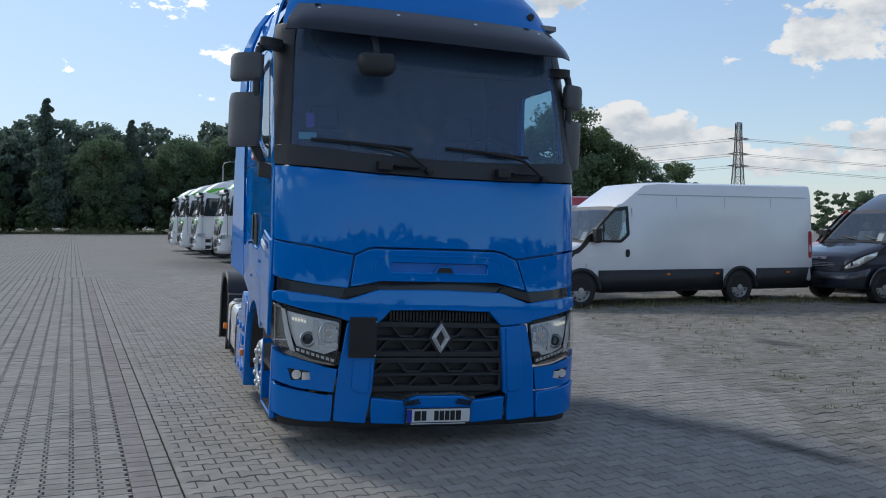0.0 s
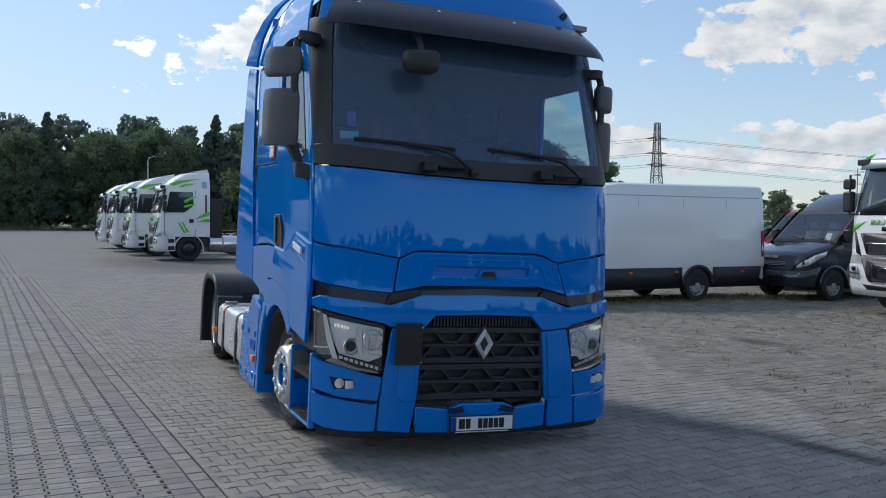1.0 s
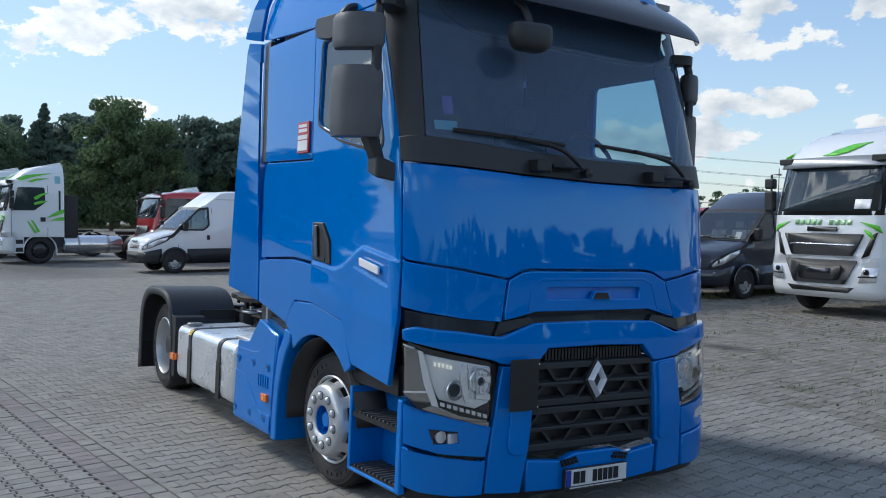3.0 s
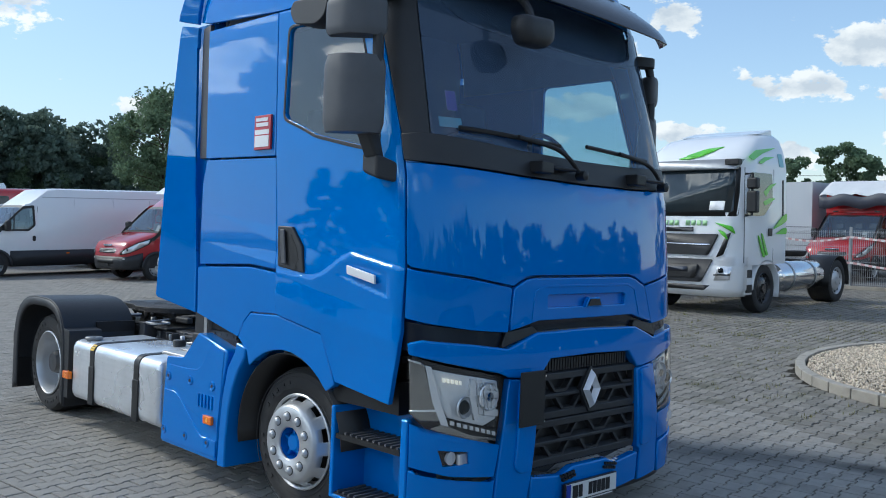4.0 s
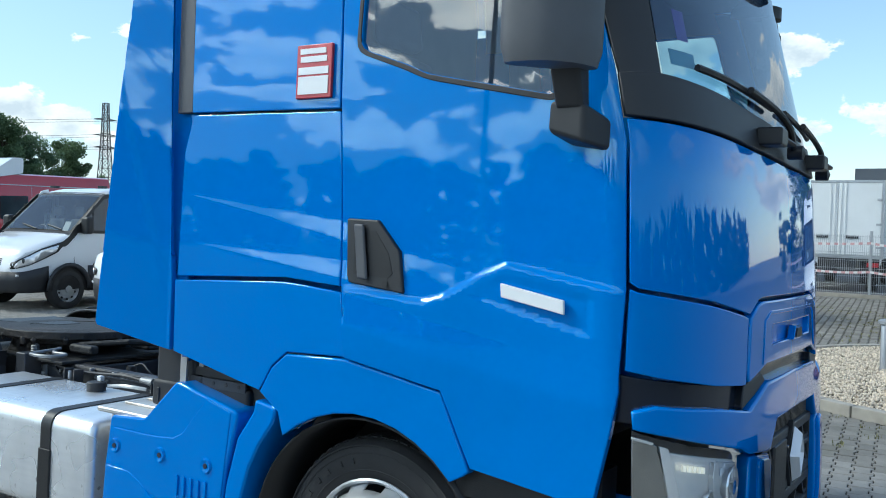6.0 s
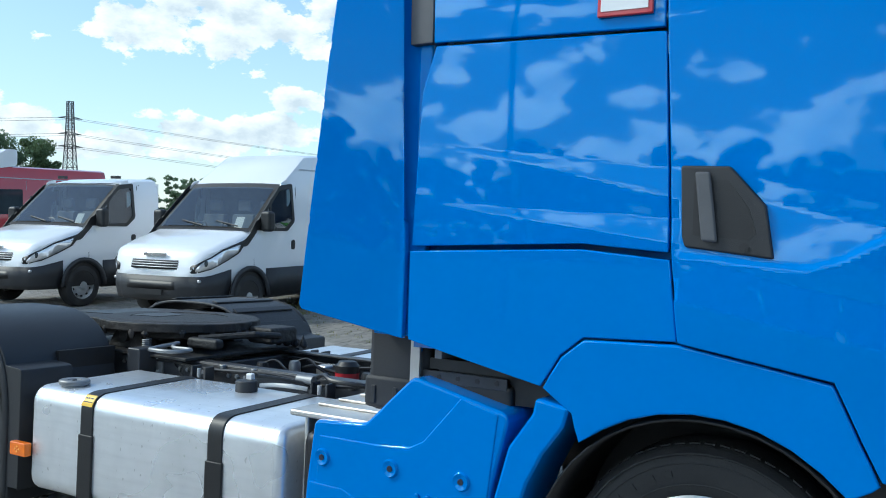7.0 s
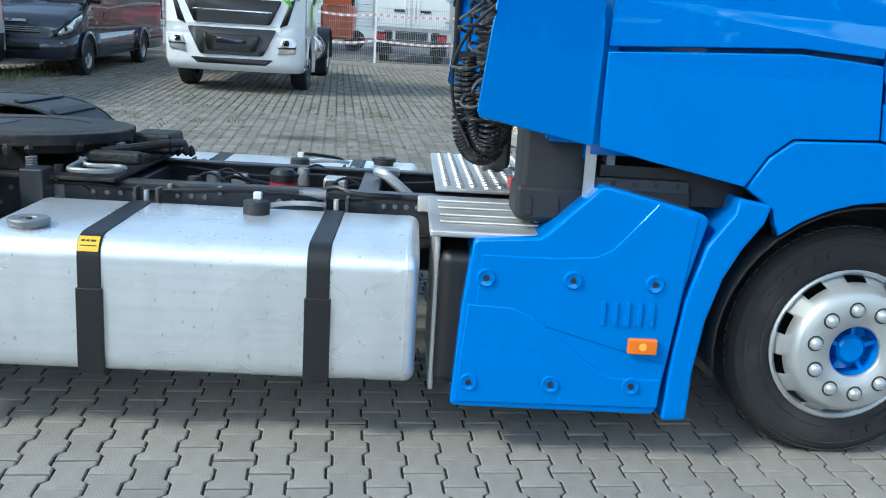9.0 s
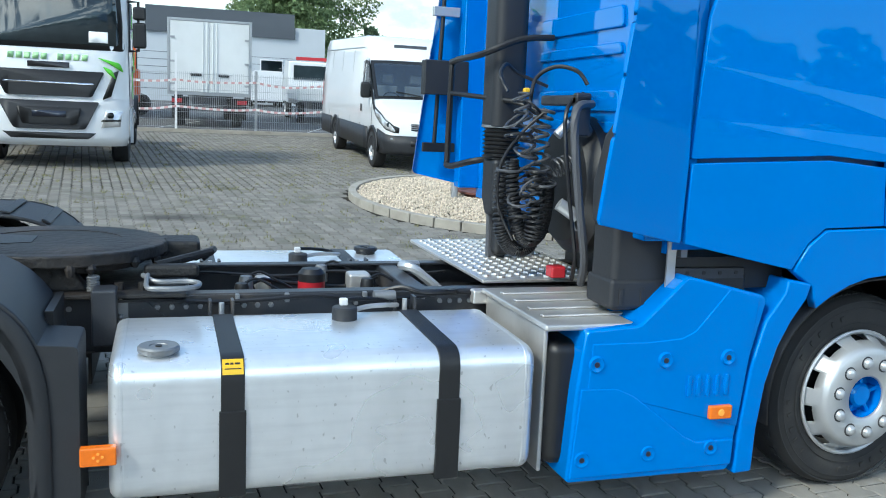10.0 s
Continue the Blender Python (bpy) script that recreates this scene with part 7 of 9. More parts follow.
def build_paving():
    rnd = random.Random(5)
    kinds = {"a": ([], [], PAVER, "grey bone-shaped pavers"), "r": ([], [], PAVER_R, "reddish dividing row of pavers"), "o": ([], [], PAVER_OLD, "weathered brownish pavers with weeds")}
    near = []
    right, left = stone_outline(0.2, 0.138, 0.011, 0.0095), stone_outline(0.132, 0.178, 0.012, 0.0105)
    worn = stone_outline(0.2, 0.126, 0.009, 0.012)
    plain = [(-0.080, -0.062), (0.080, -0.062), (0.080, 0.062), (-0.080, 0.062)]
    slim = [(-0.062, -0.090), (0.062, -0.090), (0.062, 0.090), (-0.062, 0.090)]

    def add(kind, outline, u, v, turn):
        p = U * u + V * v
        lot = LOT[0] <= p.x < LOT[1] and LOT[2] < p.y < LOT[3]
        if not (lot or AREA[0] < p.x < AREA[1] and AREA[2] < p.y < AREA[3]) or in_island(p.x, p.y):
            return
        c, s = math.cos(turn + radians(TURN_P)), math.sin(turn + radians(TURN_P))
        z = rnd.gauss(0, 0.0011 if kind == "a" else 0.0014)
        tl = (rnd.gauss(0, 0.006), rnd.gauss(0, 0.006))
        if outline is right and kind == "a" and -2.35 < p.x < -0.85 and 1.3 < p.y < 5.4 and len(near) < 300:
            near.append((p.x, p.y, z, turn + radians(TURN_P)))
            return
        vs, fs = kinds[kind][:2]
        b, k = len(vs), len(outline)
        for x, y, h in stone_mesh_data(outline, 0.012, 0.004, tl):
            vs.append((p.x + c * x - s * y, p.y + s * x + c * y, z + h))
        fs.append(tuple(range(b, b + k)))
        for i in range(k):
            j = (i + 1) % k
            fs.append((b + k + i, b + k + j, b + j, b + i))
            fs.append((b + 2 * k + i, b + 2 * k + j, b + k + j, b + k + i))
    v = -9.0
    row = 0
    while v < 26:
        u = LINE_U + 0.24 + (0.1 if row % 2 else 0)
        if row % 2:
            add("a", [(-0.047, -0.066), (0.047, -0.066), (0.047, 0.066), (-0.047, 0.066)], u - 0.15, v, 0)
        while u < 23:
            p = U * u + V * v
            old = p.x > 3.45 + 0.22 * p.y + 0.25 * math.sin(p.y * 1.7)
            add("o" if old else "a", worn if p.x > 9.4 + 0.3 * math.sin(p.y) and p.y < 9.6 else right, u, v, 0)
            u += 0.2
        row += 1
        v += 0.138
    v = -9.0
    k = 0
    while v < 26:
        add("r", plain, LINE_U - 0.084, v, 0)
        if k % 3 != 2:
            add("a", slim, LINE_U + 0.068, v + (0.035 if k % 3 == 0 else 0.105), 0)
        k += 1
        v += 0.13
    col = 0
    u = LINE_U - 0.262
    while u > -13:
        v = -9.0 + (0.066 if col % 2 else 0)
        while v < 26:
            add("a", left, u, v, math.pi / 2)
            v += 0.132
        u -= 0.178
        col += 1
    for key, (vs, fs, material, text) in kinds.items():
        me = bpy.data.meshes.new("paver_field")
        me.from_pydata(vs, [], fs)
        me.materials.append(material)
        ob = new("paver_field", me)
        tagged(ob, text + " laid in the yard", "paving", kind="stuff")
    pv = thing("pavement", Matrix.Identity(4), "grey bone-shaped concrete pavers beside the truck", "paving", kind="structure")
    me = bpy.data.meshes.new("paver")
    vs = stone_mesh_data(right, 0.012, 0.004, (0, 0))
    kk = len(right)
    fs = [tuple(range(kk))]
    for i in range(kk):
        j = (i + 1) % kk
        fs += [(kk + i, kk + j, j, i), (2 * kk + i, 2 * kk + j, kk + j, kk + i)]
    me.from_pydata(vs, [], fs)
    me.materials.append(PAVER)
    for x, y, z, a in near:
        ob = new("paver", me)
        ob.parent = pv
        ob.matrix_local = Matrix.Translation((x, y, z)) @ Euler((rnd.gauss(0, 0.006), rnd.gauss(0, 0.006), a)).to_matrix().to_4x4()


def tufts(name, label, spots, material, height, blades):
    rnd = random.Random(11)
    vs, fs = [], []
    for x, y, r in spots:
        for _ in range(blades):
            a, d = rnd.uniform(0, 6.3), r * rnd.random() ** 0.5
            bx, by = x + d * math.cos(a), y + d * math.sin(a)
            h, w, le = height * rnd.uniform(0.35, 1.2), rnd.uniform(0.004, 0.010), rnd.uniform(0, 0.5) * height
            t = rnd.uniform(0, 6.3)
            b = len(vs)
            vs += [(bx - w * math.sin(t), by + w * math.cos(t), -0.01), (bx + w * math.sin(t), by - w * math.cos(t), -0.01), (bx + le * math.cos(t), by + le * math.sin(t), h)]
            fs.append((b, b + 1, b + 2))
    me = bpy.data.meshes.new(name)
    me.from_pydata(vs, [], fs)
    me.materials.append(material)
    return tagged(new(name, me), label, "weeds", kind="stuff")


# ---------------------------------------------------------------- vehicles
def small_wheel(parent, x, y, r, side, face=RIM, width=0.24, twin=False):
    e = new("wheel")
    e.parent = parent
    e.matrix_local = pose(x, y, r, 0, 0, 0 if side < 0 else 180)
    k = r / 0.36
    part("tyre", lathe([(0.22 * k, 0.03), (0.25 * k, 0.0), (0.32 * k, 0.0), (0.352 * k, 0.02), (r, 0.05), (r, width - 0.05), (0.33 * k, width), (0.22 * k, width - 0.02)], 32, "x"), RUBBER, e)
    rim = part("rim", lathe([(0.235 * k, 0.02), (0.225 * k, 0.01), (0.21 * k, 0.05), (0.19 * k, 0.08), (0.15 * k, 0.03), (0.07 * k, 0.02), (0.065 * k, -0.01), (0.001, -0.012)], 28, "x"), face, e, "silver steel wheel")
    for i in range(10):
        m = Matrix.Rotation(2 * math.pi * i / 10, 4, "X")
        bm = bmesh.new()
        box(bm, 0.045, 0.062, -0.018 * k, 0.018 * k, 0.165 * k, 0.195 * k, m)
        part("rim_hole", bm, BLACK, rim)
    return e


def make_van(name, label, m, length=7.2, wb=4.1, paint=None, high=2.68, cab_only=False, lower=None, group="", side_mark=False):
    """A large panel van, nose along local -y; cab_only gives a chassis cab."""
    paint, lower = paint or WHITE, lower or PLASTIC
    van = thing(name, m, label, "van", group)
    end = 2.75 if cab_only else length
    zb = 0.42
    roof = 2.25 if cab_only else high
    ky = [0.0, 0.06, 0.18, 0.6, 1.0, 1.08, 1.86, 2.15, 2.75, 3.3, length]
    kz = [0.78, 0.98, 1.12, 1.26, 1.36, 1.40, 2.12, 2.24 if not cab_only else 2.22, (roof - 0.05) if not cab_only else 2.25, roof, roof + 0.02]
    if not cab_only:
        ky, kz = [0.0, 0.06, 0.18, 0.6, 1.0, 1.08, 1.86, 2.0, 2.6, 3.0, length], [0.78, 0.98, 1.12, 1.26, 1.36, 1.40, 2.10, 2.22, roof - 0.04, roof, roof + 0.02]
    top = lambda y: float(np.interp(y, ky, kz))
    plan = lambda y: float(np.interp(y, [0, 0.05, 0.2, 0.5, 0.9, length - 0.1, length], [0.62, 0.78, 0.91, 0.97, 1.0, 1.0, 0.97]))

    def wid(y, z):
        f = max(0, (z - 1.15) / 1.55)
        return plan(y) * (1 - 0.13 * f ** 1.5)

    def sec(y):
        t = top(y)
        zs = [zb, zb + 0.08, min(0.9, t - 0.12), min(1.2, t - 0.09), t - 0.20 * (t - 0.7) / 2 - 0.05, t - 0.05, t - 0.012, t]
        fx = [0.97, 1, 1, 1, 1, 0.955, 0.84, 0]
        return [(wid(y, z) * f, z) for z, f in zip(zs, fx)]
    ys = sorted(set([0.0, 0.03, 0.06, 0.12, 0.18, 0.3, 0.45, 0.6, 0.8, 1.0, 1.08, 1.3, 1.6, 1.86, 2.0, 2.3, 2.6, 2.75, 3.0] + lin(3.2, length - 0.1, 6) + [length]))
    ys = [y for y in ys if y <= end]
    if end not in ys:
        ys.append(end)
    bm = bmesh.new()
    rings = []
    for y in ys:
        s = sec(y)
        rings.append([bm.verts.new((-x, y, z)) for x, z in s] + [bm.verts.new((x, y, z)) for x, z in s[-2::-1]])
    for (a, b), (ya, yb) in zip(zip(rings, rings[1:]), zip(ys, ys[1:])):
        for i in range(len(a) - 1):
            screen = 1.07 < ya and yb < 1.87 and 5 <= i <= 8
            side = 1.29 < ya and yb < 2.01 and i in (3, 4, 9, 10)
            if not screen and not side:
                bm.faces.new((a[i], a[i + 1], b[i + 1], b[i]))
        bm.faces.new((a[-1], a[0], b[0], b[-1]))
    bm.faces.new(rings[0][::-1])
    bm.faces.new(rings[-1])
    body = part("body", bm, paint, van, smooth=42)
    # windscreen and its dark surround
    bm = grid(lambda x, y: (x * wid(y, top(y)) * 0.95, y, top(y) - 0.02 * abs(x) ** 4 + 0.006), [-1, -0.93, -0.6, -0.2, 0.2, 0.6, 0.93, 1], [1.02, 1.10, 1.3, 1.55, 1.80, 1.90])
    hole = [f for f in bm.faces if 1.1 < f.calc_center_median().y < 1.8 and abs(f.calc_center_median().x) < 0.80 * wid(f.calc_center_median().y, top(f.calc_center_median().y))]
    bmesh.ops.delete(bm, geom=hole, context="FACES")
    part("screen_surround", bm, BLACK, van, smooth=60)
    ws = part("windscreen", grid(lambda x, y: (x * wid(y, top(y)) * 0.895, y - 0.012, top(y) - 0.02 * abs(x) ** 4 + 0.02), lin(-1, 1, 12), lin(1.09, 1.81, 6)), GLASS_V, van, smooth=60)
    ws.visible_shadow = False
    # cab inside: dashboard, seats, partition
    part("dashboard", prism([(1.02, 0.9), (1.06, 1.30), (1.28, 1.34), (1.42, 1.22), (1.46, 0.9)], -0.86, 0.86, "x"), PLASTIC_G, van, bevel=0.03)
    for x in (-0.50, 0.12, 0.58):
        st = part("seat", prism(soften([(1.78, 0.9), (1.92, 1.62), (2.04, 1.62), (1.98, 0.9)], 0.03, 2), x - 0.22, x + 0.22, "x"), SEAT_V, van, bevel=0.03)
        part("headrest", boxes((x - 0.13, x + 0.13, 1.93, 2.03, 1.66, 1.86)), SEAT_V, st, bevel=0.04)
    part("partition", boxes((-0.92, 0.92, 2.30, 2.32, 0.6, 2.12)), CAB_IN, van)
    ring = [Vector((-0.5 + 0.19 * math.cos(q), 1.52 + 0.08 * math.sin(q), 1.32 + 0.17 * math.sin(q))) for q in lin(0, 2 * math.pi, 20)]
    part("steering_wheel", tube(ring, 0.014, 6), BLACK, van)
    for x in (-0.25, 0.45):
        part("wiper", tube([(x + 0.25, 1.06, top(1.06) + 0.05), (x - 0.25, 1.16, top(1.16) + 0.045)], 0.012, 6), BLACK, van)
    part("dash_paper", grid(lambda x, y: (x, y, 1.345 + (y - 1.20) * 0.1), [0.05, 0.30], [1.10, 1.26]), WHITE_ST, van)
    part("price_card", grid(lambda x, z: (x, 1.24 + (z - 1.36) * 0.5, z), [0.46, 0.62], [1.36, 1.58]), WHITE_ST, van)
    for g in (-1, 1):
        fl = lambda pts, off=0.006: [Vector((g * (wid(y, z) + off), y, z)) for y, z in pts]

        def patch(nm, pts, material, off=0.006, parent=van, lab=""):
            b = bmesh.new()
            pts = soften(pts, 0.04, 3)
            vs = [b.verts.new(p) for p in fl(pts, off)]
            f = b.faces.new(vs)
            return part(nm, b, material, parent, lab, smooth=0, solid=0.006)
        b = bmesh.new()
        o, w = soften([(1.12, 1.38), (1.20, 1.54), (1.80, 2.10), (2.14, 2.14), (2.16, 1.52), (1.95, 1.36)], 0.04, 3), soften([(1.24, 1.42), (1.33, 1.59), (1.80, 2.02), (2.08, 2.06), (2.10, 1.55), (1.93, 1.42)], 0.04, 3)
        vo, vw = [b.verts.new(p) for p in fl(o, 0.006)], [b.verts.new(p) for p in fl(w, 0.006)]
        for i in range(len(vo)):
            b.faces.new((vo[i], vo[(i + 1) % len(vo)], vw[(i + 1) % len(vo)], vw[i]))
        dr = part("door_frame", b, BLACK, van, smooth=0, solid=0.01)
        dg = patch("door_glass", [(1.22, 1.41), (1.32, 1.60), (1.80, 2.04), (2.10, 2.08), (2.12, 1.55), (1.93, 1.40)], GLASS_V, -0.002, dr)
        dg.visible_shadow = False
        patch("door_waist", [(1.24, 1.16), (2.06, 1.16), (2.06, 1.42), (1.24, 1.42)], paint, 0.0)
        patch("roof_edge", [(1.80, 2.03), (2.06, 2.08), (2.06, 2.20), (1.88, 2.16)], paint, -0.006)
        patch("cowl_corner", [(0.70, 1.12), (0.98, 1.32), (1.14, 1.52), (1.24, 1.56), (1.16, 1.36), (0.92, 1.14)], BLACK, 0.008)
        patch("window_post", [(1.50, 1.40), (1.53, 1.40), (1.56, 1.90), (1.53, 1.88)], BLACK, 0.013, dr)
        for y in (1.10, 2.24):
            if y < end:
                patch("door_seam", [(y - 0.006, 0.62), (y + 0.006, 0.62), (y + 0.006, 1.36 if y < 2 else 2.1), (y - 0.006, 1.36 if y < 2 else 2.1)], FACADE_D, 0.002)
        patch("door_handle", [(2.06, 1.06), (2.16, 1.06), (2.16, 1.22), (2.06, 1.22)], BLACK, 0.012)
        if not cab_only:
            for y in (3.4, 4.7, 6.0):
                patch("body_seam", [(y - 0.005, 0.75), (y + 0.005, 0.75), (y + 0.005, 2.35), (y - 0.005, 2.35)], STEEL, 0.001)
            patch("side_rail", [(2.4, 2.38), (length - 0.15, 2.38), (length - 0.15, 2.40), (2.4, 2.40)], STEEL, 0.004)
            patch("rear_lamp", [(length - 0.14, 1.0), (length - 0.02, 1.0), (length - 0.02, 1.62), (length - 0.14, 1.62)], RED_ST, 0.006)
            for y in (3.1, 4.4, 6.4):
                patch("side_marker", [(y, 0.66), (y + 0.10, 0.66), (y + 0.10, 0.70), (y, 0.70)], AMBER, 0.02)
        # lower cladding in stretches between the wheel arches
        stretches = [(1.40, min(end, 0.98 + wb - 0.46))] + ([(0.98 + wb + 0.46, length)] if not cab_only else [])
        for a, b in stretches:
            pts = [(q, z) for q in lin(a, b, 8) for z in (0.36, 0.70)]
            bm = bmesh.new()
            lo, hi = [], []
            for q in lin(a, b, 8):
                lo.append(bm.verts.new((g * (plan(q) * 0.985 + 0.012), q, 0.34)))
                hi.append(bm.verts.new((g * (plan(q) + 0.014), q, 0.78)))
            for i in range(8):
                bm.faces.new((lo[i], lo[i + 1], hi[i + 1], hi[i]))
            part("lower_cladding", bm, lower, van, solid=0.02)
        for wy in ((0.98, 0.98 + wb) if not cab_only else (0.98,)):
            bm = grid(lambda a, r: (g * (plan(wy) + 0.018), wy + r * math.cos(a), 0.36 + r * math.sin(a)), [radians(q) for q in lin(0, 180, 16)], [0.40, 0.48])
            part("arch_trim", bm, lower, van, solid=0.03)
            bm = grid(lambda a, r: (g * (plan(wy) + 0.006), wy + r * math.cos(a), 0.36 + r * math.sin(a)), [radians(q) for q in lin(0, 180, 16)], [0.02, 0.41])
            part("wheel_recess", bm, BLACK, van, solid=0.0)
        small_wheel(van, g * (plan(0.98) + 0.012), 0.98, 0.36, g)
        small_wheel(van, g * (plan(0.98) + 0.012), 0.98 + wb, 0.36, g)
        # head lamp sweeping round the corner, mirror
        def bent(nm, pts, material, off, lab=""):
            b = bmesh.new()
            b.faces.new([b.verts.new((0, y, z)) for y, z in soften(pts, 0.03, 2)])
            bmesh.ops.triangulate(b, faces=b.faces)
            for q in lin(0.03, 0.93, 16):
                bmesh.ops.bisect_plane(b, geom=b.verts[:] + b.edges[:] + b.faces[:], plane_co=(0, q, 0), plane_no=(0, 1, 0))
            for v in b.verts:
                v.co.x = g * (wid(v.co.y, v.co.z) * (1 if v.co.z < top(v.co.y) - 0.05 else 0.96) + off)
            return part(nm, b, material, van, lab, smooth=40, solid=0.006)
        lamp = bent("head_lamp", [(0.05, 0.845), (0.035, 0.76), (0.30, 0.86), (0.72, 1.05), (0.78, 1.17), (0.42, 1.075), (0.14, 0.935)], LAMP_IN, 0.014, "clear swept-back head lamp")
        bent("lamp_frame", [(0.03, 0.87), (0.015, 0.74), (0.30, 0.84), (0.76, 1.04), (0.95, 1.26), (0.42, 1.10), (0.14, 0.955)], BLACK, 0.007)
        part("lamp_bowl", lathe([(0.055, 0), (0.045, -0.015), (0.001, -0.018)], 14, "y", (g * 0.86, 0.145, 0.90)), PANE, lamp)
        part("fog_lamp", lathe([(0.06, 0), (0.05, -0.02), (0.001, -0.02)], 14, "y", (g * 0.72, 0.07, 0.54)), RIM, van)
        part("fog_trim", boxes((g * 0.74 - 0.10, g * 0.74 + 0.10, 0.05, 0.12, 0.615, 0.655)), RIM, van, bevel=0.01)
        mr = part("door_mirror", boxes((g * 1.10 - 0.10, g * 1.10 + 0.10, 1.22, 1.38, 1.36, 1.68)), BLACK, van, "black door mirror", bevel=0.05)
        part("mirror_stalk", boxes((g * 0.98 - 0.06, g * 0.98 + 0.06, 1.25, 1.33, 1.38, 1.44)), BLACK, mr)
        part("sill_shadow", boxes((g * 0.5 - 0.42, g * 0.5 + 0.42, 1.5, end - 0.05, 0.30, 0.45)), BLACK, van)
    # nose: bumper, grille, plate, plain bar for the maker's word
    half = [(plan(y) + 0.03, y) for y in (0.56, 0.42, 0.3, 0.2, 0.12, 0.06, 0.03, 0.0)] + [(0.58, -0.045), (0.35, -0.06), (0.12, -0.065)]
    rim = [(-x, y) for x, y in half] + half[::-1]
    hi = lambda k: 0.70 + 0.10 * max(0.0, (rim[k][1] - 0.1) / 0.46)
    bp = part("bumper", grid(lambda k, t: (rim[int(k)][0] * (1 if t > 0.2 else 0.96), rim[int(k)][1] + (0.03 if t < 0.2 else 0), 0.33 + (hi(int(k)) - 0.33) * t), list(range(len(rim))), [0, 0.2, 0.55, 1.0]), lower, van, "dark plastic front bumper", smooth=60, solid=0.02)
    part("bumper_grille", grid(lambda x, z: (x * 0.52, -0.075 + 0.03 * abs(x) ** 3, z), lin(-1, 1, 8), [0.50, 0.62]), BLACK, bp, solid=0.01)
    gr = part("grille", grid(lambda x, z: (x * 0.60, -0.035 + 0.10 * abs(x) ** 3 + (z - 0.8) * 0.3, z), lin(-1, 1, 12), [0.80, 0.93]), BLACK, van, "black slatted grille", solid=0.02)
    for z in (0.83, 0.866, 0.902):
        part("grille_slat", grid(lambda x, q: (x * 0.56, -0.05 + 0.10 * abs(x) ** 3 + (q - 0.8) * 0.3, q), lin(-1, 1, 12), [z - 0.006, z + 0.006]), STEEL, gr, solid=0.01)
    part("word_bar", boxes((-0.22, 0.22, 0.02, 0.06, 0.985, 1.04)), CHROME, van, bevel=0.01)
    part("number_plate", boxes((-0.26, 0.26, -0.10, -0.09, 0.42, 0.50)), BLACK, van)
    if cab_only:
        part("cab_back", boxes((-0.95, 0.95, end, end + 0.03, 0.6, 2.15)), paint, van)
        part("roof_marker", boxes((-0.75, -0.60, 1.95, 2.05, 2.22, 2.27), (0.60, 0.75, 1.95, 2.05, 2.22, 2.27)), BLACK, van)
        part("chassis_rail", boxes((-0.42, -0.34, end, length, 0.55, 0.72), (0.34, 0.42, end, length, 0.55, 0.72), (-0.4, 0.4, length - 0.1, length, 0.55, 0.72)), CHASSIS, van)
        for g in (-1, 1):
            part("rear_guard", grid(lambda a, x: (g * x, 0.98 + wb + 0.44 * math.cos(a), 0.36 + 0.44 * math.sin(a)), [radians(q) for q in lin(10, 170, 12)], [0.6, 1.0]), BLACK, van, solid=0.015)
    if side_mark:
        b = part("side_mark", boxes((1.004, 1.012, 3.1, 5.2, 1.75, 2.15), (1.004, 1.012, 3.3, 4.9, 1.45, 1.58)), FACADE_D, van)
        part("roof_word_bar", boxes((-0.30, 0.42, 2.28, 2.30, 2.40, 2.48)), FACADE_D, van)
    return van


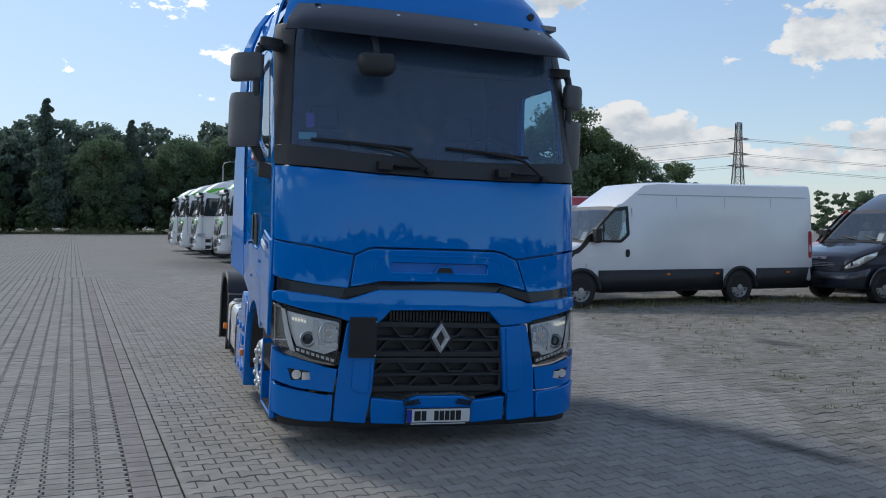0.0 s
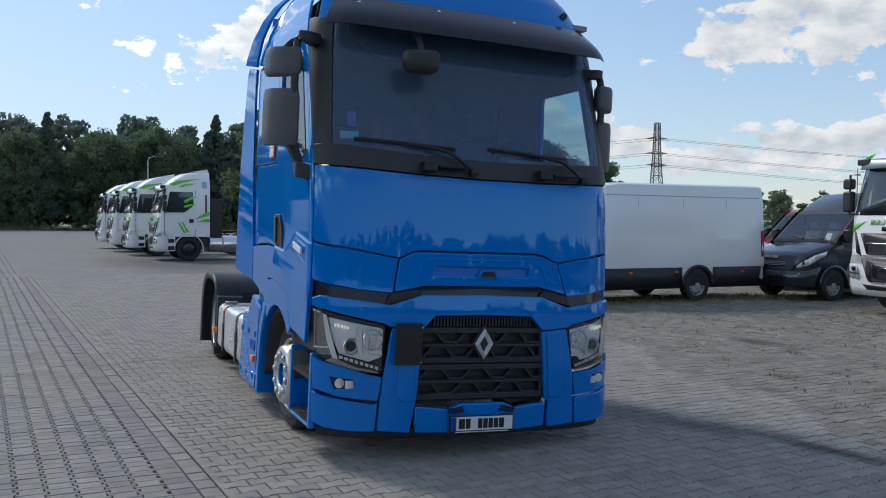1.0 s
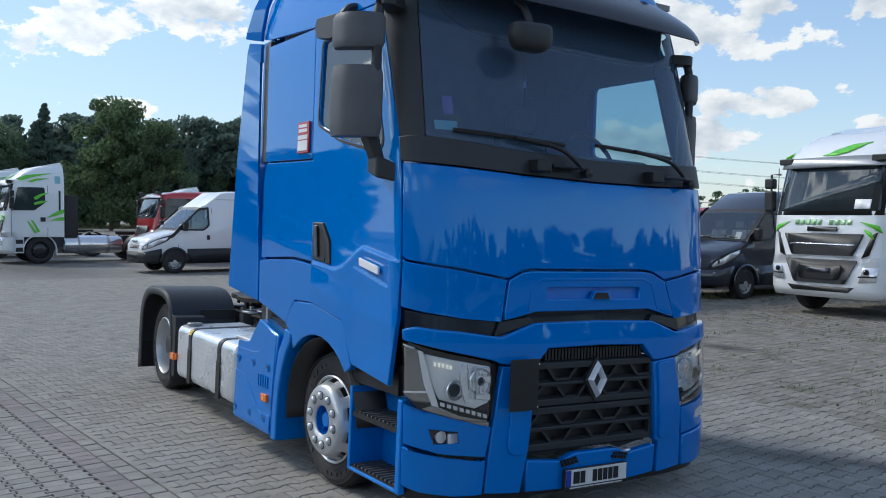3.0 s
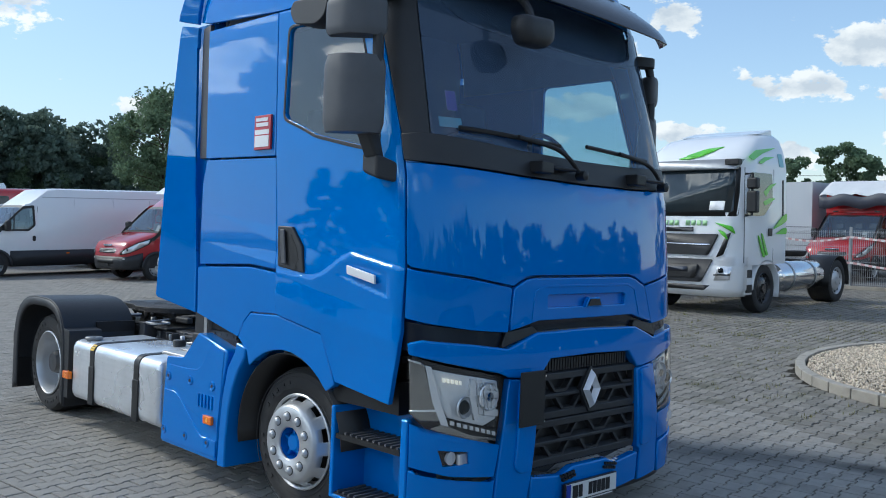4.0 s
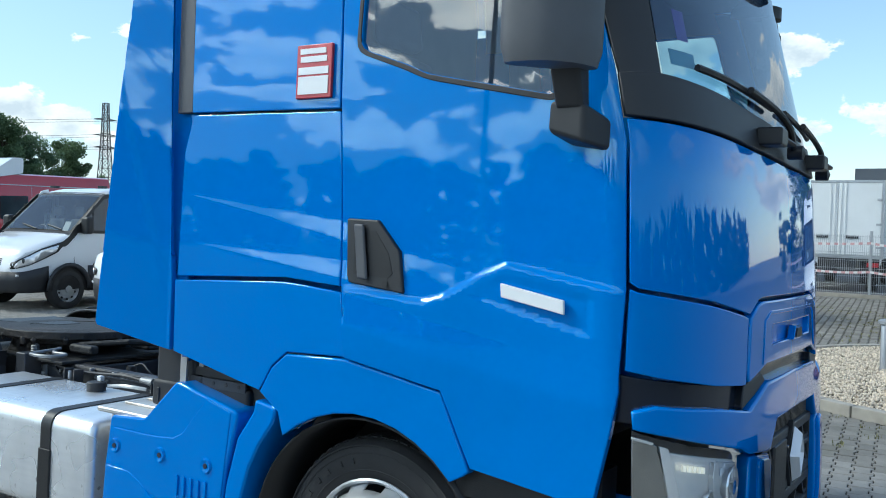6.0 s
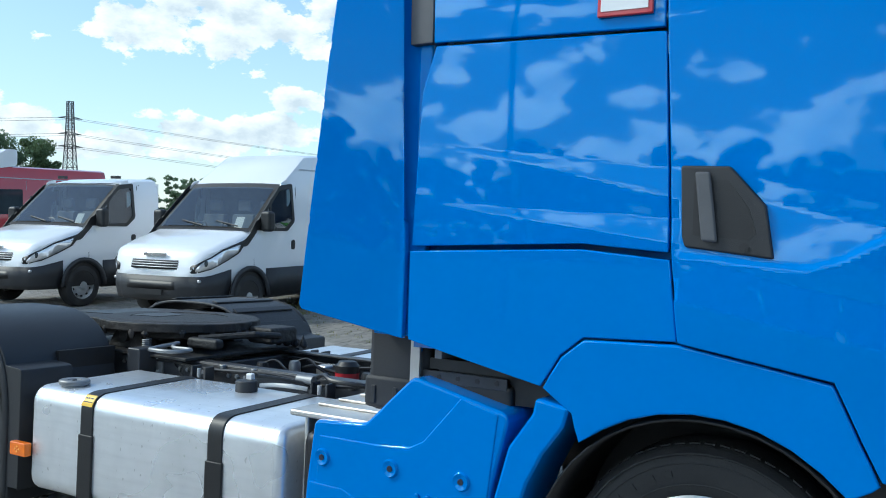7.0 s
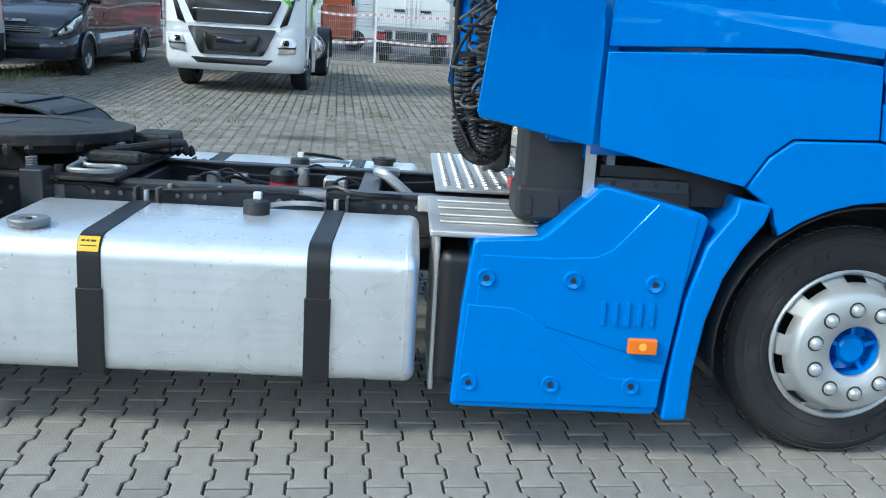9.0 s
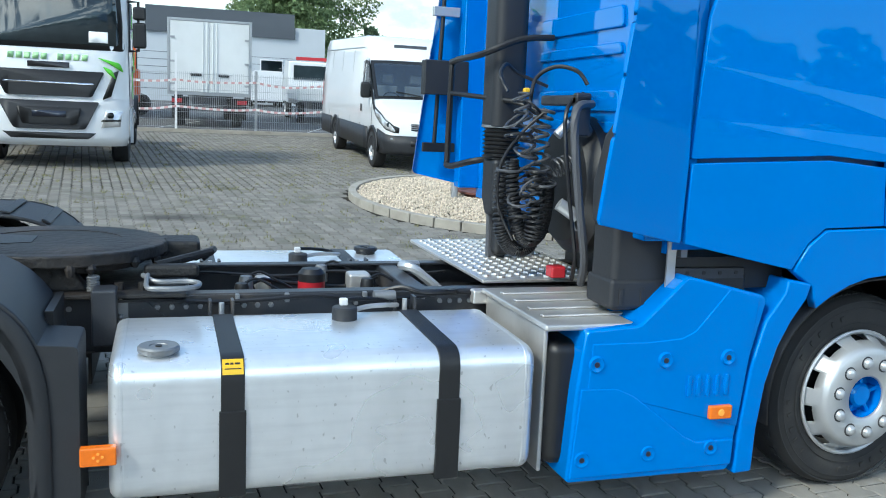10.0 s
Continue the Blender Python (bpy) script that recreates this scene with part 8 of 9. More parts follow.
def make_lorry(name, label, m, paint=None, decals=True, rear=5.6, group="", roof=3.72, crew=False, tank=True):
    """A heavy tractor unit or rigid cab, nose along local -y."""
    paint = paint or WHITE
    lo = thing(name, m, label, "truck", group)
    depth = 2.25 if not crew else 3.1
    zk = [0.38, 0.55, 1.0, 1.18, 1.9, 2.02, 2.95, 3.1, 3.35, 3.6, roof]
    yk = [0.04, 0.0, 0.0, 0.05, 0.09, 0.11, 0.36, 0.42, 0.66, 1.10, 1.6]
    wk = [1.20, 1.24, 1.25, 1.25, 1.25, 1.25, 1.23, 1.21, 1.15, 1.05, 0.9]
    if crew:
        zk, yk, wk = [0.45, 0.6, 1.1, 1.3, 1.7, 1.8, 2.55, 2.65, 2.72, 2.76, 2.78], yk, wk
    fy = lambda z: float(np.interp(z, zk, yk))
    hw = lambda z: float(np.interp(z, zk, wk))

    def ring(z):
        w, y0 = hw(z), fy(z)
        half = [(0.0, y0), (w * 0.45, y0 + 0.015), (w * 0.78, y0 + 0.07), (w * 0.93, y0 + 0.16), (w * 0.99, y0 + 0.32), (w, min(y0 + 0.55, depth - 0.02)), (w, depth)]
        return [(-x, y, z) for x, y in half[::-1]] + [(x, y, z) for x, y in half[1:]]
    bm = bmesh.new()
    zz = sorted(set(zk[2:] + lin(zk[2], zk[6], 6)))
    rs = [[bm.verts.new(p) for p in ring(z)] for z in zz]
    for a, b in zip(rs, rs[1:]):
        for i in range(len(a)):
            bm.faces.new((a[i], a[(i + 1) % len(a)], b[(i + 1) % len(a)], b[i]))
    bm.faces.new(rs[0][::-1])
    bm.faces.new(rs[-1])
    part("cab", bm, paint, lo, smooth=40)
    bm = bmesh.new()
    rs = [[bm.verts.new(p) for p in ring(z) if p[1] < 1.0] for z in zk[:4]]
    for a, b in zip(rs, rs[1:]):
        for i in range(len(a) - 1):
            bm.faces.new((a[i], a[i + 1], b[i + 1], b[i]))
    part("bumper", bm, paint, lo, smooth=40, solid=0.05)

    def front(nm, pts, material, off=0.012, lab="", solid=0.012, parent=lo):
        b = bmesh.new()
        b.faces.new([b.verts.new((x, 0, z)) for x, z in pts])
        bmesh.ops.triangulate(b, faces=b.faces)
        for k in lin(-1.2, 1.2, 16):
            bmesh.ops.bisect_plane(b, geom=b.verts[:] + b.edges[:] + b.faces[:], plane_co=(k, 0, 0), plane_no=(1, 0, 0))
        for v in b.verts:
            w = hw(v.co.z)
            x = abs(v.co.x)
            v.co.y = fy(v.co.z) + float(np.interp(x / w, [0, 0.45, 0.78, 0.93, 0.99], [0, 0.015, 0.07, 0.16, 0.32])) - off
        return part(nm, b, material, parent, lab, smooth=40, solid=solid)

    def flankp(nm, g, pts, material, off=0.012, parent=lo, lab=""):
        b = bmesh.new()
        b.faces.new([b.verts.new((g * (hw(z) + off), y, z)) for y, z in pts])
        return part(nm, b, material, parent, lab, smooth=0, solid=0.01)
    if not crew:
        front("screen_surround", soften([(-1.18, 1.98), (1.18, 1.98), (1.10, 2.98), (-1.10, 2.98)], 0.06, 3), BLACK)
        front("windscreen", soften([(-1.10, 2.06), (1.10, 2.06), (1.03, 2.92), (-1.03, 2.92)], 0.06, 3), PANE, 0.022)
        front("sun_visor", [(-1.12, 2.92), (1.12, 2.92), (1.16, 3.12), (-1.16, 3.12)], STEEL, 0.16, solid=0.03)
        front("screen_notice", [(0.62, 2.10), (0.92, 2.10), (0.92, 2.28), (0.62, 2.28)], WHITE_ST, 0.03)
        g1 = front("upper_grille", soften([(-0.86, 1.62), (0.86, 1.62), (0.66, 1.20), (-0.66, 1.20)], 0.04, 3), BLACK, 0.02, "black upper grille")
        front("grille_bar", [(-0.70, 1.40), (0.70, 1.40), (0.68, 1.43), (-0.68, 1.43)], CHROME, 0.04, parent=g1)
        g2 = front("lower_grille", soften([(-0.78, 1.12), (0.78, 1.12), (0.55, 0.66), (-0.55, 0.66)], 0.05, 3), PLASTIC, 0.02)
        front("grille_mouth", soften([(-0.50, 1.02), (0.50, 1.02), (0.42, 0.74), (-0.42, 0.74)], 0.04, 3), BLACK, 0.034, parent=g2)
        front("number_plate", [(-0.26, 0.86), (0.26, 0.86), (0.26, 0.96), (-0.26, 0.96)], NAVY, 0.05, parent=g2)
        front("air_slot", [(-0.6, 0.50), (0.6, 0.50), (0.72, 0.60), (-0.72, 0.60)], BLACK, 0.012)
        front("word_bar", [(-0.32, 1.665), (0.32, 1.665), (0.32, 1.755), (-0.32, 1.755)], LAMP_DK, 0.03)
        for g in (-1, 1):
            lamp = front("head_lamp", [(g * 0.80, 0.70), (g * 1.10, 0.72), (g * 1.14, 0.98), (g * 0.88, 0.98)], LAMP_IN, 0.02, "clear head lamp unit")
            front("lamp_divider", [(g * 0.80, 0.80), (g * 1.11, 0.81), (g * 1.115, 0.84), (g * 0.81, 0.83)], BLACK, 0.034, parent=lamp)
            front("lamp_bulb", soften([(g * 0.90, 0.86), (g * 1.0, 0.86), (g * 1.0, 0.95), (g * 0.90, 0.95)], 0.03, 3), GLASS_D, 0.036, parent=lamp)
            front("corner_duct", [(g * 1.00, 1.62), (g * 1.08, 1.66), (g * 0.96, 1.22), (g * 0.82, 1.16)], BLACK, 0.012)
    else:
        front("windscreen", soften([(-1.10, 1.76), (1.10, 1.76), (1.05, 2.52), (-1.05, 2.52)], 0.06, 3), PANE, 0.022)
        front("grille", soften([(-0.8, 1.45), (0.8, 1.45), (0.7, 1.1), (-0.7, 1.1)], 0.05, 3), BLACK, 0.02)
        front("bumper_mouth", soften([(-0.6, 0.9), (0.6, 0.9), (0.5, 0.62), (-0.5, 0.62)], 0.04, 3), BLACK, 0.02)
        front("roof_visor", [(-1.1, 2.52), (1.1, 2.52), (1.15, 2.74), (-1.15, 2.74)], WHITE, 0.10)
        for g in (-1, 1):
            front("head_lamp", [(g * 0.82, 0.72), (g * 1.12, 0.74), (g * 1.14, 0.94), (g * 0.86, 0.92)], LAMP_IN, 0.02)
    for g in (-1, 1):
        dz = 0 if not crew else -0.28
        w = flankp("door_window", g, soften([(0.46, 2.0 + dz), (0.62, 2.86 + dz * 1.3), (1.55, 2.86 + dz * 1.3), (1.58, 2.30 + dz), (1.20, 2.0 + dz)], 0.05, 3), PANE, 0.01, lab="dark side window")
        if crew:
            flankp("rear_window", g, soften([(1.85, 1.9), (1.85, 2.48), (2.75, 2.48), (2.75, 1.9)], 0.05, 3), PANE, 0.01)
        for y in (0.40, 1.66):
            flankp("door_seam", g, [(y - 0.008, 1.05), (y + 0.008, 1.05), (y + 0.008, 2.95 + dz), (y - 0.008, 2.95 + dz)], FACADE_D, 0.003)
        flankp("door_handle", g, soften([(1.40, 1.58), (1.58, 1.58), (1.58, 1.74), (1.40, 1.74)], 0.02, 2), BLACK, 0.02)
        if not crew:
            flankp("rear_vent", g, [(2.05, 1.95), (2.12, 1.95), (2.12, 2.75), (2.05, 2.75)], BLACK, 0.008)
        if decals:
            for pts in ([(0.55, 3.16), (0.95, 3.32), (1.9, 3.42), (1.2, 3.26), (0.75, 3.10)], [(0.95, 3.07), (1.25, 3.19), (1.75, 3.22), (1.3, 3.12), (1.1, 3.04)],
                        [(1.60, 1.72), (2.0, 1.98), (2.24, 2.06), (2.24, 1.90), (1.95, 1.80)], [(1.72, 1.62), (2.05, 1.74), (2.24, 1.76), (2.24, 1.62), (2.0, 1.62)],
                        [(0.92, 1.62), (1.02, 1.55), (1.28, 1.16), (1.18, 1.14)], [(1.06, 1.66), (1.14, 1.62), (1.40, 1.20), (1.30, 1.17)],
                        [(1.15, 2.48), (1.45, 2.64), (1.75, 2.68), (1.45, 2.54), (1.25, 2.38)], [(1.15, 2.28), (1.4, 2.36), (1.7, 2.36), (1.4, 2.25), (1.2, 2.2)]):
                flankp("green_swoosh", g, soften(pts, 0.05, 2), GREEN, 0.016)
            flankp("shield_mark", g, soften([(1.92, 3.02), (2.12, 3.02), (2.12, 3.30), (1.92, 3.30)], 0.03, 2), TEAL_ST, 0.016)
        mr = part("mirror", boxes((g * 1.42 - 0.11, g * 1.42 + 0.11, 0.30, 0.46, 2.05 + dz, 2.48 + dz), (g * 1.42 - 0.11, g * 1.42 + 0.11, 0.30, 0.46, 2.52 + dz, 2.74 + dz)), BLACK, lo, "black mirror housings", bevel=0.04)
        part("mirror_arm", tube([(g * 1.22, 0.45, 2.82 + dz), (g * 1.40, 0.38, 2.82 + dz), (g * 1.40, 0.38, 2.0 + dz), (g * 1.24, 0.45, 2.0 + dz)], 0.025, 6), BLACK, mr)
        part("roof_lamp", boxes((g * 1.0 - 0.15, g * 1.0 + 0.15, 0.28 if not crew else 0.3, 0.45, 3.0 + dz * 1.3, 3.12 + dz * 1.3)), BLACK, lo, bevel=0.02)
        small_wheel(lo, g * 1.20, 1.40, 0.5, g, LAMP_DK if g > 0 else RIM, 0.30)
        small_wheel(lo, g * 1.20, 1.40 + 3.8, 0.5, g, RIM, 0.55)
        part("front_guard", grid(lambda a, x: (g * x, 1.40 + 0.60 * math.cos(a), 0.5 + 0.60 * math.sin(a)), [radians(q) for q in lin(-20, 180, 18)], [0.8, 1.25]), paint, lo, solid=0.03)
        part("front_recess", grid(lambda a, r: (g * 0.9, 1.40 + r * math.cos(a), 0.5 + r * math.sin(a)), [radians(q) for q in lin(0, 180, 12)], [0.02, 0.62]), BLACK, lo)
        part("step_block", boxes((g * 1.08 - 0.14, g * 1.08 + 0.14, 0.5, 0.84, 0.40, 1.02)), paint, lo, bevel=0.02)
        for z in (0.45, 0.75):
            part("step_slot", boxes((g * 1.225 - 0.005, g * 1.225 + 0.005, 0.54, 0.80, z, z + 0.16)), BLACK, lo)
        part("rear_guard", grid(lambda a, x: (g * x, 5.2 + 0.60 * math.cos(a), 0.5 + 0.60 * math.sin(a)), [radians(q) for q in lin(-10, 190, 18)], [0.62, 1.24]), BLACK, lo, solid=0.02)
        if tank:
            tk = part("gas_tank", lathe([(0.001, 2.20), (0.20, 2.21), (0.31, 2.28), (0.33, 2.36), (0.33, 4.35), (0.31, 4.43), (0.20, 4.50), (0.001, 4.51)], 24, "y", (g * 0.90, 0, 0.68)), CHROME, lo, "polished round gas tank with straps")
            for y in (2.8, 3.9):
                part("tank_strap", lathe([(0.338, y - 0.04), (0.342, y - 0.03), (0.342, y + 0.03), (0.338, y + 0.04)], 24, "y", (g * 0.90, 0, 0.68)), STEEL, tk)
    part("chassis_frame", boxes((-0.43, -0.35, 1.0, 6.1, 0.7, 0.95), (0.35, 0.43, 1.0, 6.1, 0.7, 0.95), (-0.4, 0.4, 6.0, 6.1, 0.7, 0.95), (-0.95, 0.95, 1.0, 2.25, 0.6, 1.05)), CHASSIS, lo, bevel=0.01)
    if not crew:
        part("coupling_plate", lathe([(0.001, 1.18), (0.5, 1.18), (0.5, 1.12), (0.45, 1.05), (0.001, 1.05)], 28, "z", (0, 5.0, 0)), GREASE, lo)
        part("equipment_tower", boxes((-0.9, 0.9, 2.35, 2.85, 1.0, 2.6)), BLACK, lo, bevel=0.03)
        part("roof_fairing", prism([(1.55, roof - 0.02), (2.2, roof + 0.12), (2.25, roof - 0.02)], -0.9, 0.9, "x"), paint, lo, bevel=0.02)
    if decals:
        for pts in ([(-0.15, 3.22), (0.25, 3.36), (0.62, 3.40), (0.35, 3.26), (0.1, 3.18)], [(-0.30, 3.16), (0.0, 3.24), (0.3, 3.22), (0.0, 3.15)],
                    [(0.74, 1.86), (1.10, 1.78), (1.16, 1.62), (0.98, 1.74)], [(0.82, 1.72), (0.98, 1.66), (1.04, 1.50), (0.92, 1.60)],
                    [(-0.74, 1.86), (-1.10, 1.78), (-1.16, 1.62), (-0.98, 1.74)]):
            front("green_swoosh", soften(pts, 0.04, 2), GREEN, 0.016)
        # plain bars for a name in green outline letters
        for i in range(10):
            if i != 5:
                front("letter_bar", [(-0.62 + i * 0.125, 1.79), (-0.53 + i * 0.125, 1.79), (-0.52 + i * 0.125, 1.89), (-0.61 + i * 0.125, 1.89)], GREEN_P, 0.014)
    return lo


def facing_west(x, y, turn=0.0):
    """A vehicle whose nose middle stands at x, y and points along -x."""
    return pose(x, y, 0, 0, 0, -90 + turn)


make_van("panel_van", "long white high-roof panel van on the weedy paving", facing_west(5.25, 11.05, 4.0), group="parked vans")
make_van("chassis_cab_van", "white chassis-cab van with bare rear frame", facing_west(4.95, 14.5, 4.0), length=6.2, wb=3.7, cab_only=True, group="parked vans")
red_van = make_van("crew_van", "red crew-cab van with white roof deflector in the row", facing_west(6.6, 21.6, 4.0), paint=RED, high=2.7, length=6.0, wb=3.5, group="parked vans")
for g in (-1, 1):
    part("rear_side_window", prism(soften([(2.45, 1.50), (2.45, 2.10), (3.25, 2.12), (3.25, 1.50)], 0.05, 2), g * 0.93, g * 0.985, "x"), PANE, red_van)
part("roof_deflector", prism(soften([(2.0, 2.5), (2.9, 3.1), (3.2, 3.1), (3.2, 2.7)], 0.08, 3), -0.85, 0.85, "x"), WHITE, red_van, "white roof air deflector", bevel=0.05)
make_van("panel_van", "white panel van parked in the far row", facing_west(3.5, 25.4, 4.0), group="parked vans")
make_van("panel_van", "white panel van behind the red one", facing_west(8.5, 28.5, 4.0), high=2.5, group="parked vans")
make_van("panel_van", "dark navy panel van beside the white van", facing_west(12.55, 10.45, 2.0), paint=NAVY, lower=NAVY, high=2.6, group="parked vans")
make_van("panel_van", "dark van with red rear parked behind", facing_west(14.8, 13.2, 2.0), paint=RED, lower=NAVY, high=2.3, length=6.0, wb=3.5, group="parked vans")
make_van("panel_van", "white panel van with grey side lettering", facing_west(12.25, -0.45, 0.0), side_mark=True, group="parked vans")

lorry = make_lorry("tractor_truck", "white tractor truck with green leaf graphics", facing_west(11.75, 6.35, 0.0), group="white tractor trucks")
for x, y in ((0.3, 33.3), (-0.5, 38.4), (-1.0, 43.4), (-1.4, 48.6)):
    copy_thing(lorry, facing_west(x, y, 3.0))
for x, y in ((13.5, 58.0), (14.6, 61.5), (15.6, 65.0)):
    copy_thing(lorry, facing_west(x, y, 3.0))
make_lorry("crew_cab_truck", "red crew-cab truck with white roof visor", facing_west(5.2, 31.2, 3.0), paint=RED, decals=False, crew=True, tank=False)


# ---------------------------------------------------------------- behind the fence
def build_fence():
    fx = 21.3
    fence = thing("mesh_fence", pose(fx, 0, 0), "galvanised wire mesh fence with red and white barrier tape", "fence")
    part("base_beam", boxes((-0.06, 0.06, -5.0, 11.5, 0.0, 0.10)), KERB, fence)
    for y in (-4.6, -2.4, -0.1, 2.1, 4.25, 6.5, 8.8, 11.0):
        part("fence_post", boxes((-0.035, 0.035, y - 0.03, y + 0.03, 0, 2.15 if y == 4.25 else 1.75)), WHITE_ST if y == 4.25 else STEEL, fence, "square metal post")
    ys = [-4.6, -2.4, -0.1, 2.1, 4.25, 6.5, 8.8, 11.0]
    for a, b in zip(ys, ys[1:]):
        bm = bmesh.new()
        for y in lin(a + 0.05, b - 0.05, 40):
            box(bm, -0.004, 0.004, y - 0.004, y + 0.004, 0.12, 1.65)
        for z in lin(0.15, 1.6, 7):
            box(bm, 0.004, 0.010, a, b, z - 0.005, z + 0.005)
        part("mesh_panel", bm, STEEL, fence)
    rnd = random.Random(4)
    for z in (0.72, 1.45):
        for k, (a, b) in enumerate(zip(ys, ys[1:])):
            n = 22
            for i in range(n):
                y0, y1 = a + (b - a) * i / n, a + (b - a) * (i + 1) / n
                sag = lambda y: z - 0.09 * math.sin(math.pi * (y - a) / (b - a)) + 0.03 * math.sin(y * 2.1 + z)
                bm = bmesh.new()
                bm.faces.new([bm.verts.new(p) for p in ((-0.045, y0, sag(y0) - 0.03), (-0.045, y1, sag(y1) - 0.03), (-0.045, y1, sag(y1) + 0.03), (-0.045, y0, sag(y0) + 0.03))])
                part("tape_piece", bm, TAPE if i % 2 else TAPE_R, fence, smooth=0, solid=0.002)


def build_box_truck():
    t = thing("box_truck", pose(23.6, 3.25, 0, 0, 0, 90), "white box truck seen at its closed rear doors", "truck")
    # rear doors at local y = 0, the truck runs away along local -y
    body = part("box_body", boxes((-1.2, 1.2, -6.0, 0.0, 1.0, 3.15)), WHITE_OLD, t, bevel=0.03)
    part("door_frame", boxes((-1.22, -1.14, -0.02, 0.03, 0.95, 3.18), (1.14, 1.22, -0.02, 0.03, 0.95, 3.18), (-1.14, 1.14, -0.02, 0.03, 3.10, 3.18), (-1.14, 1.14, -0.02, 0.03, 0.95, 1.05)), STEEL, t, bevel=0.01)
    for g in (-1, 1):
        d = part("rear_door", boxes((min(0.01 * g, 1.13 * g), max(0.01 * g, 1.13 * g), 0.0, 0.025, 1.06, 3.09)), WHITE_OLD, t, "white rear door with locking bars", bevel=0.01)
        for x in (0.08, 0.20):
            part("locking_bar", cyl((g * x, 0.045, 1.06), (g * x, 0.045, 3.09), 0.011, 8), WHITE_OLD, d)
        part("bar_handle", boxes((g * 0.40 - 0.16, g * 0.40 + 0.16, 0.03, 0.06, 1.52, 1.60)), BLACK, d, bevel=0.01)
        for z in (1.25, 1.9, 2.6):
            part("hinge", boxes((g * 1.08 - 0.07, g * 1.08 + 0.07, 0.02, 0.05, z, z + 0.06)), STEEL, d)
        for y in (-0.9, -4.8):
            small_wheel(t, g * 1.0, y, 0.42, g, RIM, 0.3)
        part("tail_lamp", boxes((g * 0.95 - 0.15, g * 0.95 + 0.15, -0.05, 0.0, 0.72, 0.84)), RED_ST, t)
    part("chassis_frame", boxes((-0.5, 0.5, -6, -0.05, 0.65, 1.0), (-1.1, 1.1, -0.2, -0.1, 0.5, 0.62)), CHASSIS, t)
    part("mud_flap", boxes((-1.1, -0.6, -0.3, -0.28, 0.25, 0.9), (0.6, 1.1, -0.3, -0.28, 0.25, 0.9)), BLACK, t)


def build_tarp_truck():
    t = make_van("tarpaulin_truck", "red van truck with dark tarpaulin body and torn pale roof cover", facing_west(24.5, 8.3), paint=RED, cab_only=True, length=7.5, wb=4.2)
    t["category"] = "truck"
    part("tarpaulin_body", boxes((-1.2, 1.2, 3.0, 7.6, 0.95, 3.3)), TARP, t, "dark grey tarpaulin body", bevel=0.04)
    part("red_panel", boxes((-1.15, 1.15, 2.3, 2.9, 2.15, 2.9)), RED, t, bevel=0.08)
    rnd = random.Random(2)
    bm = grid(lambda x, y: (x, y, 3.30 - 0.45 * max(0, (2.9 - y)) - 0.08 * abs(math.sin(x * 3.1)) * max(0, 3.0 - y)), lin(-1.22, 1.22, 14), lin(1.9, 3.4, 8))
    part("torn_cover", bm, TARP_W, t, "pale torn cover over the roof", solid=0.02)
    part("hanging_tarpaulin", grid(lambda x, z: (x, 1.86 + 0.05 * math.sin(x * 5), z - 0.12 * math.sin(x * 2.6 + 1) ** 2), lin(-1.2, 1.2, 14), [2.45, 2.7, 2.85]), TARP, t, solid=0.02)


def build_hall(name, m, w, d, h, label, band=True, windows=()):
    b = thing(name, m, label, "building")
    part("wall", boxes((0, w, 0, d, 0, h)), FACADE, b)
    if band:
        part("roof_band", boxes((-0.1, w + 0.1, -0.15, d + 0.1, h - 1.3, h + 0.15)), FACADE_D, b)
    for z in lin(0.6, h - 1.6, 5):
        part("cladding_joint", boxes((0, w, -0.012, 0.0, z - 0.01, z + 0.01)), FACADE_D, b)
    for x, z, ww, hh in windows:
        f = part("window_frame", boxes((x, x + ww, -0.06, 0.02, z, z + hh)), WHITE_ST, b)
        part("pane", boxes((x + 0.06, x + ww - 0.06, -0.08, -0.055, z + 0.06, z + hh - 0.06)), GLASS_D, f)
        part("pane_back", boxes((x + 0.06, x + ww - 0.06, -0.055, -0.05, z + 0.06, z + hh - 0.06)), FACADE_D, f)
    return b


build_fence()
build_box_truck()
build_tarp_truck()
sheet("road", 21.6, 60, -40, 60, -0.006, ASPHALT, "grey asphalt lot behind the fence", "road")
for y in (0.6, 5.0, 9.4):
    bm = prism([(22.2, y), (22.35, y), (27.0, y - 1.6), (26.85, y - 1.6)], -0.002, 0.0, "z")
    tagged(part("bay_line", bm, WHITE_ST, None, smooth=0), "white painted parking bay line on asphalt", "road marking", kind="structure")
office = build_hall("office_building", pose(44, 16, 0, 0, 0, -90), 19.6, 12, 4.05, "low pale clad office building with dark glazed upper storey", False, [(8.5, 0.85, 1.2, 1.5), (11.6, 0.85, 1.2, 1.5), (14.5, 0.85, 1.2, 1.5), (16.2, 0.85, 1.2, 1.5), (17.7, 0.85, 1.2, 1.5)])
part("upper_storey", boxes((10.5, 18.0, 0.3, 8.0, 4.05, 4.75)), FACADE_D, office, "dark glazed upper storey")
part("roof_band", boxes((10.5, 18.0, -0.12, 0.0, 3.45, 4.06)), FACADE_D, office)
build_hall("grey_trailer_body", pose(27, 17.5, 0, 0, 0, -90), 7.5, 2.4, 3.3, "long grey trailer body behind the fence", False)
make_van("parts_van", "small white delivery van on the lot", pose(43.4, -0.15, 0, 0, 0, 90) @ Matrix.Scale(0.8, 4), length=4.6, wb=2.7, high=2.2)
fk = thing("loader_machine", pose(29, 6.0, 0), "orange loading machine beside the office", "machine")
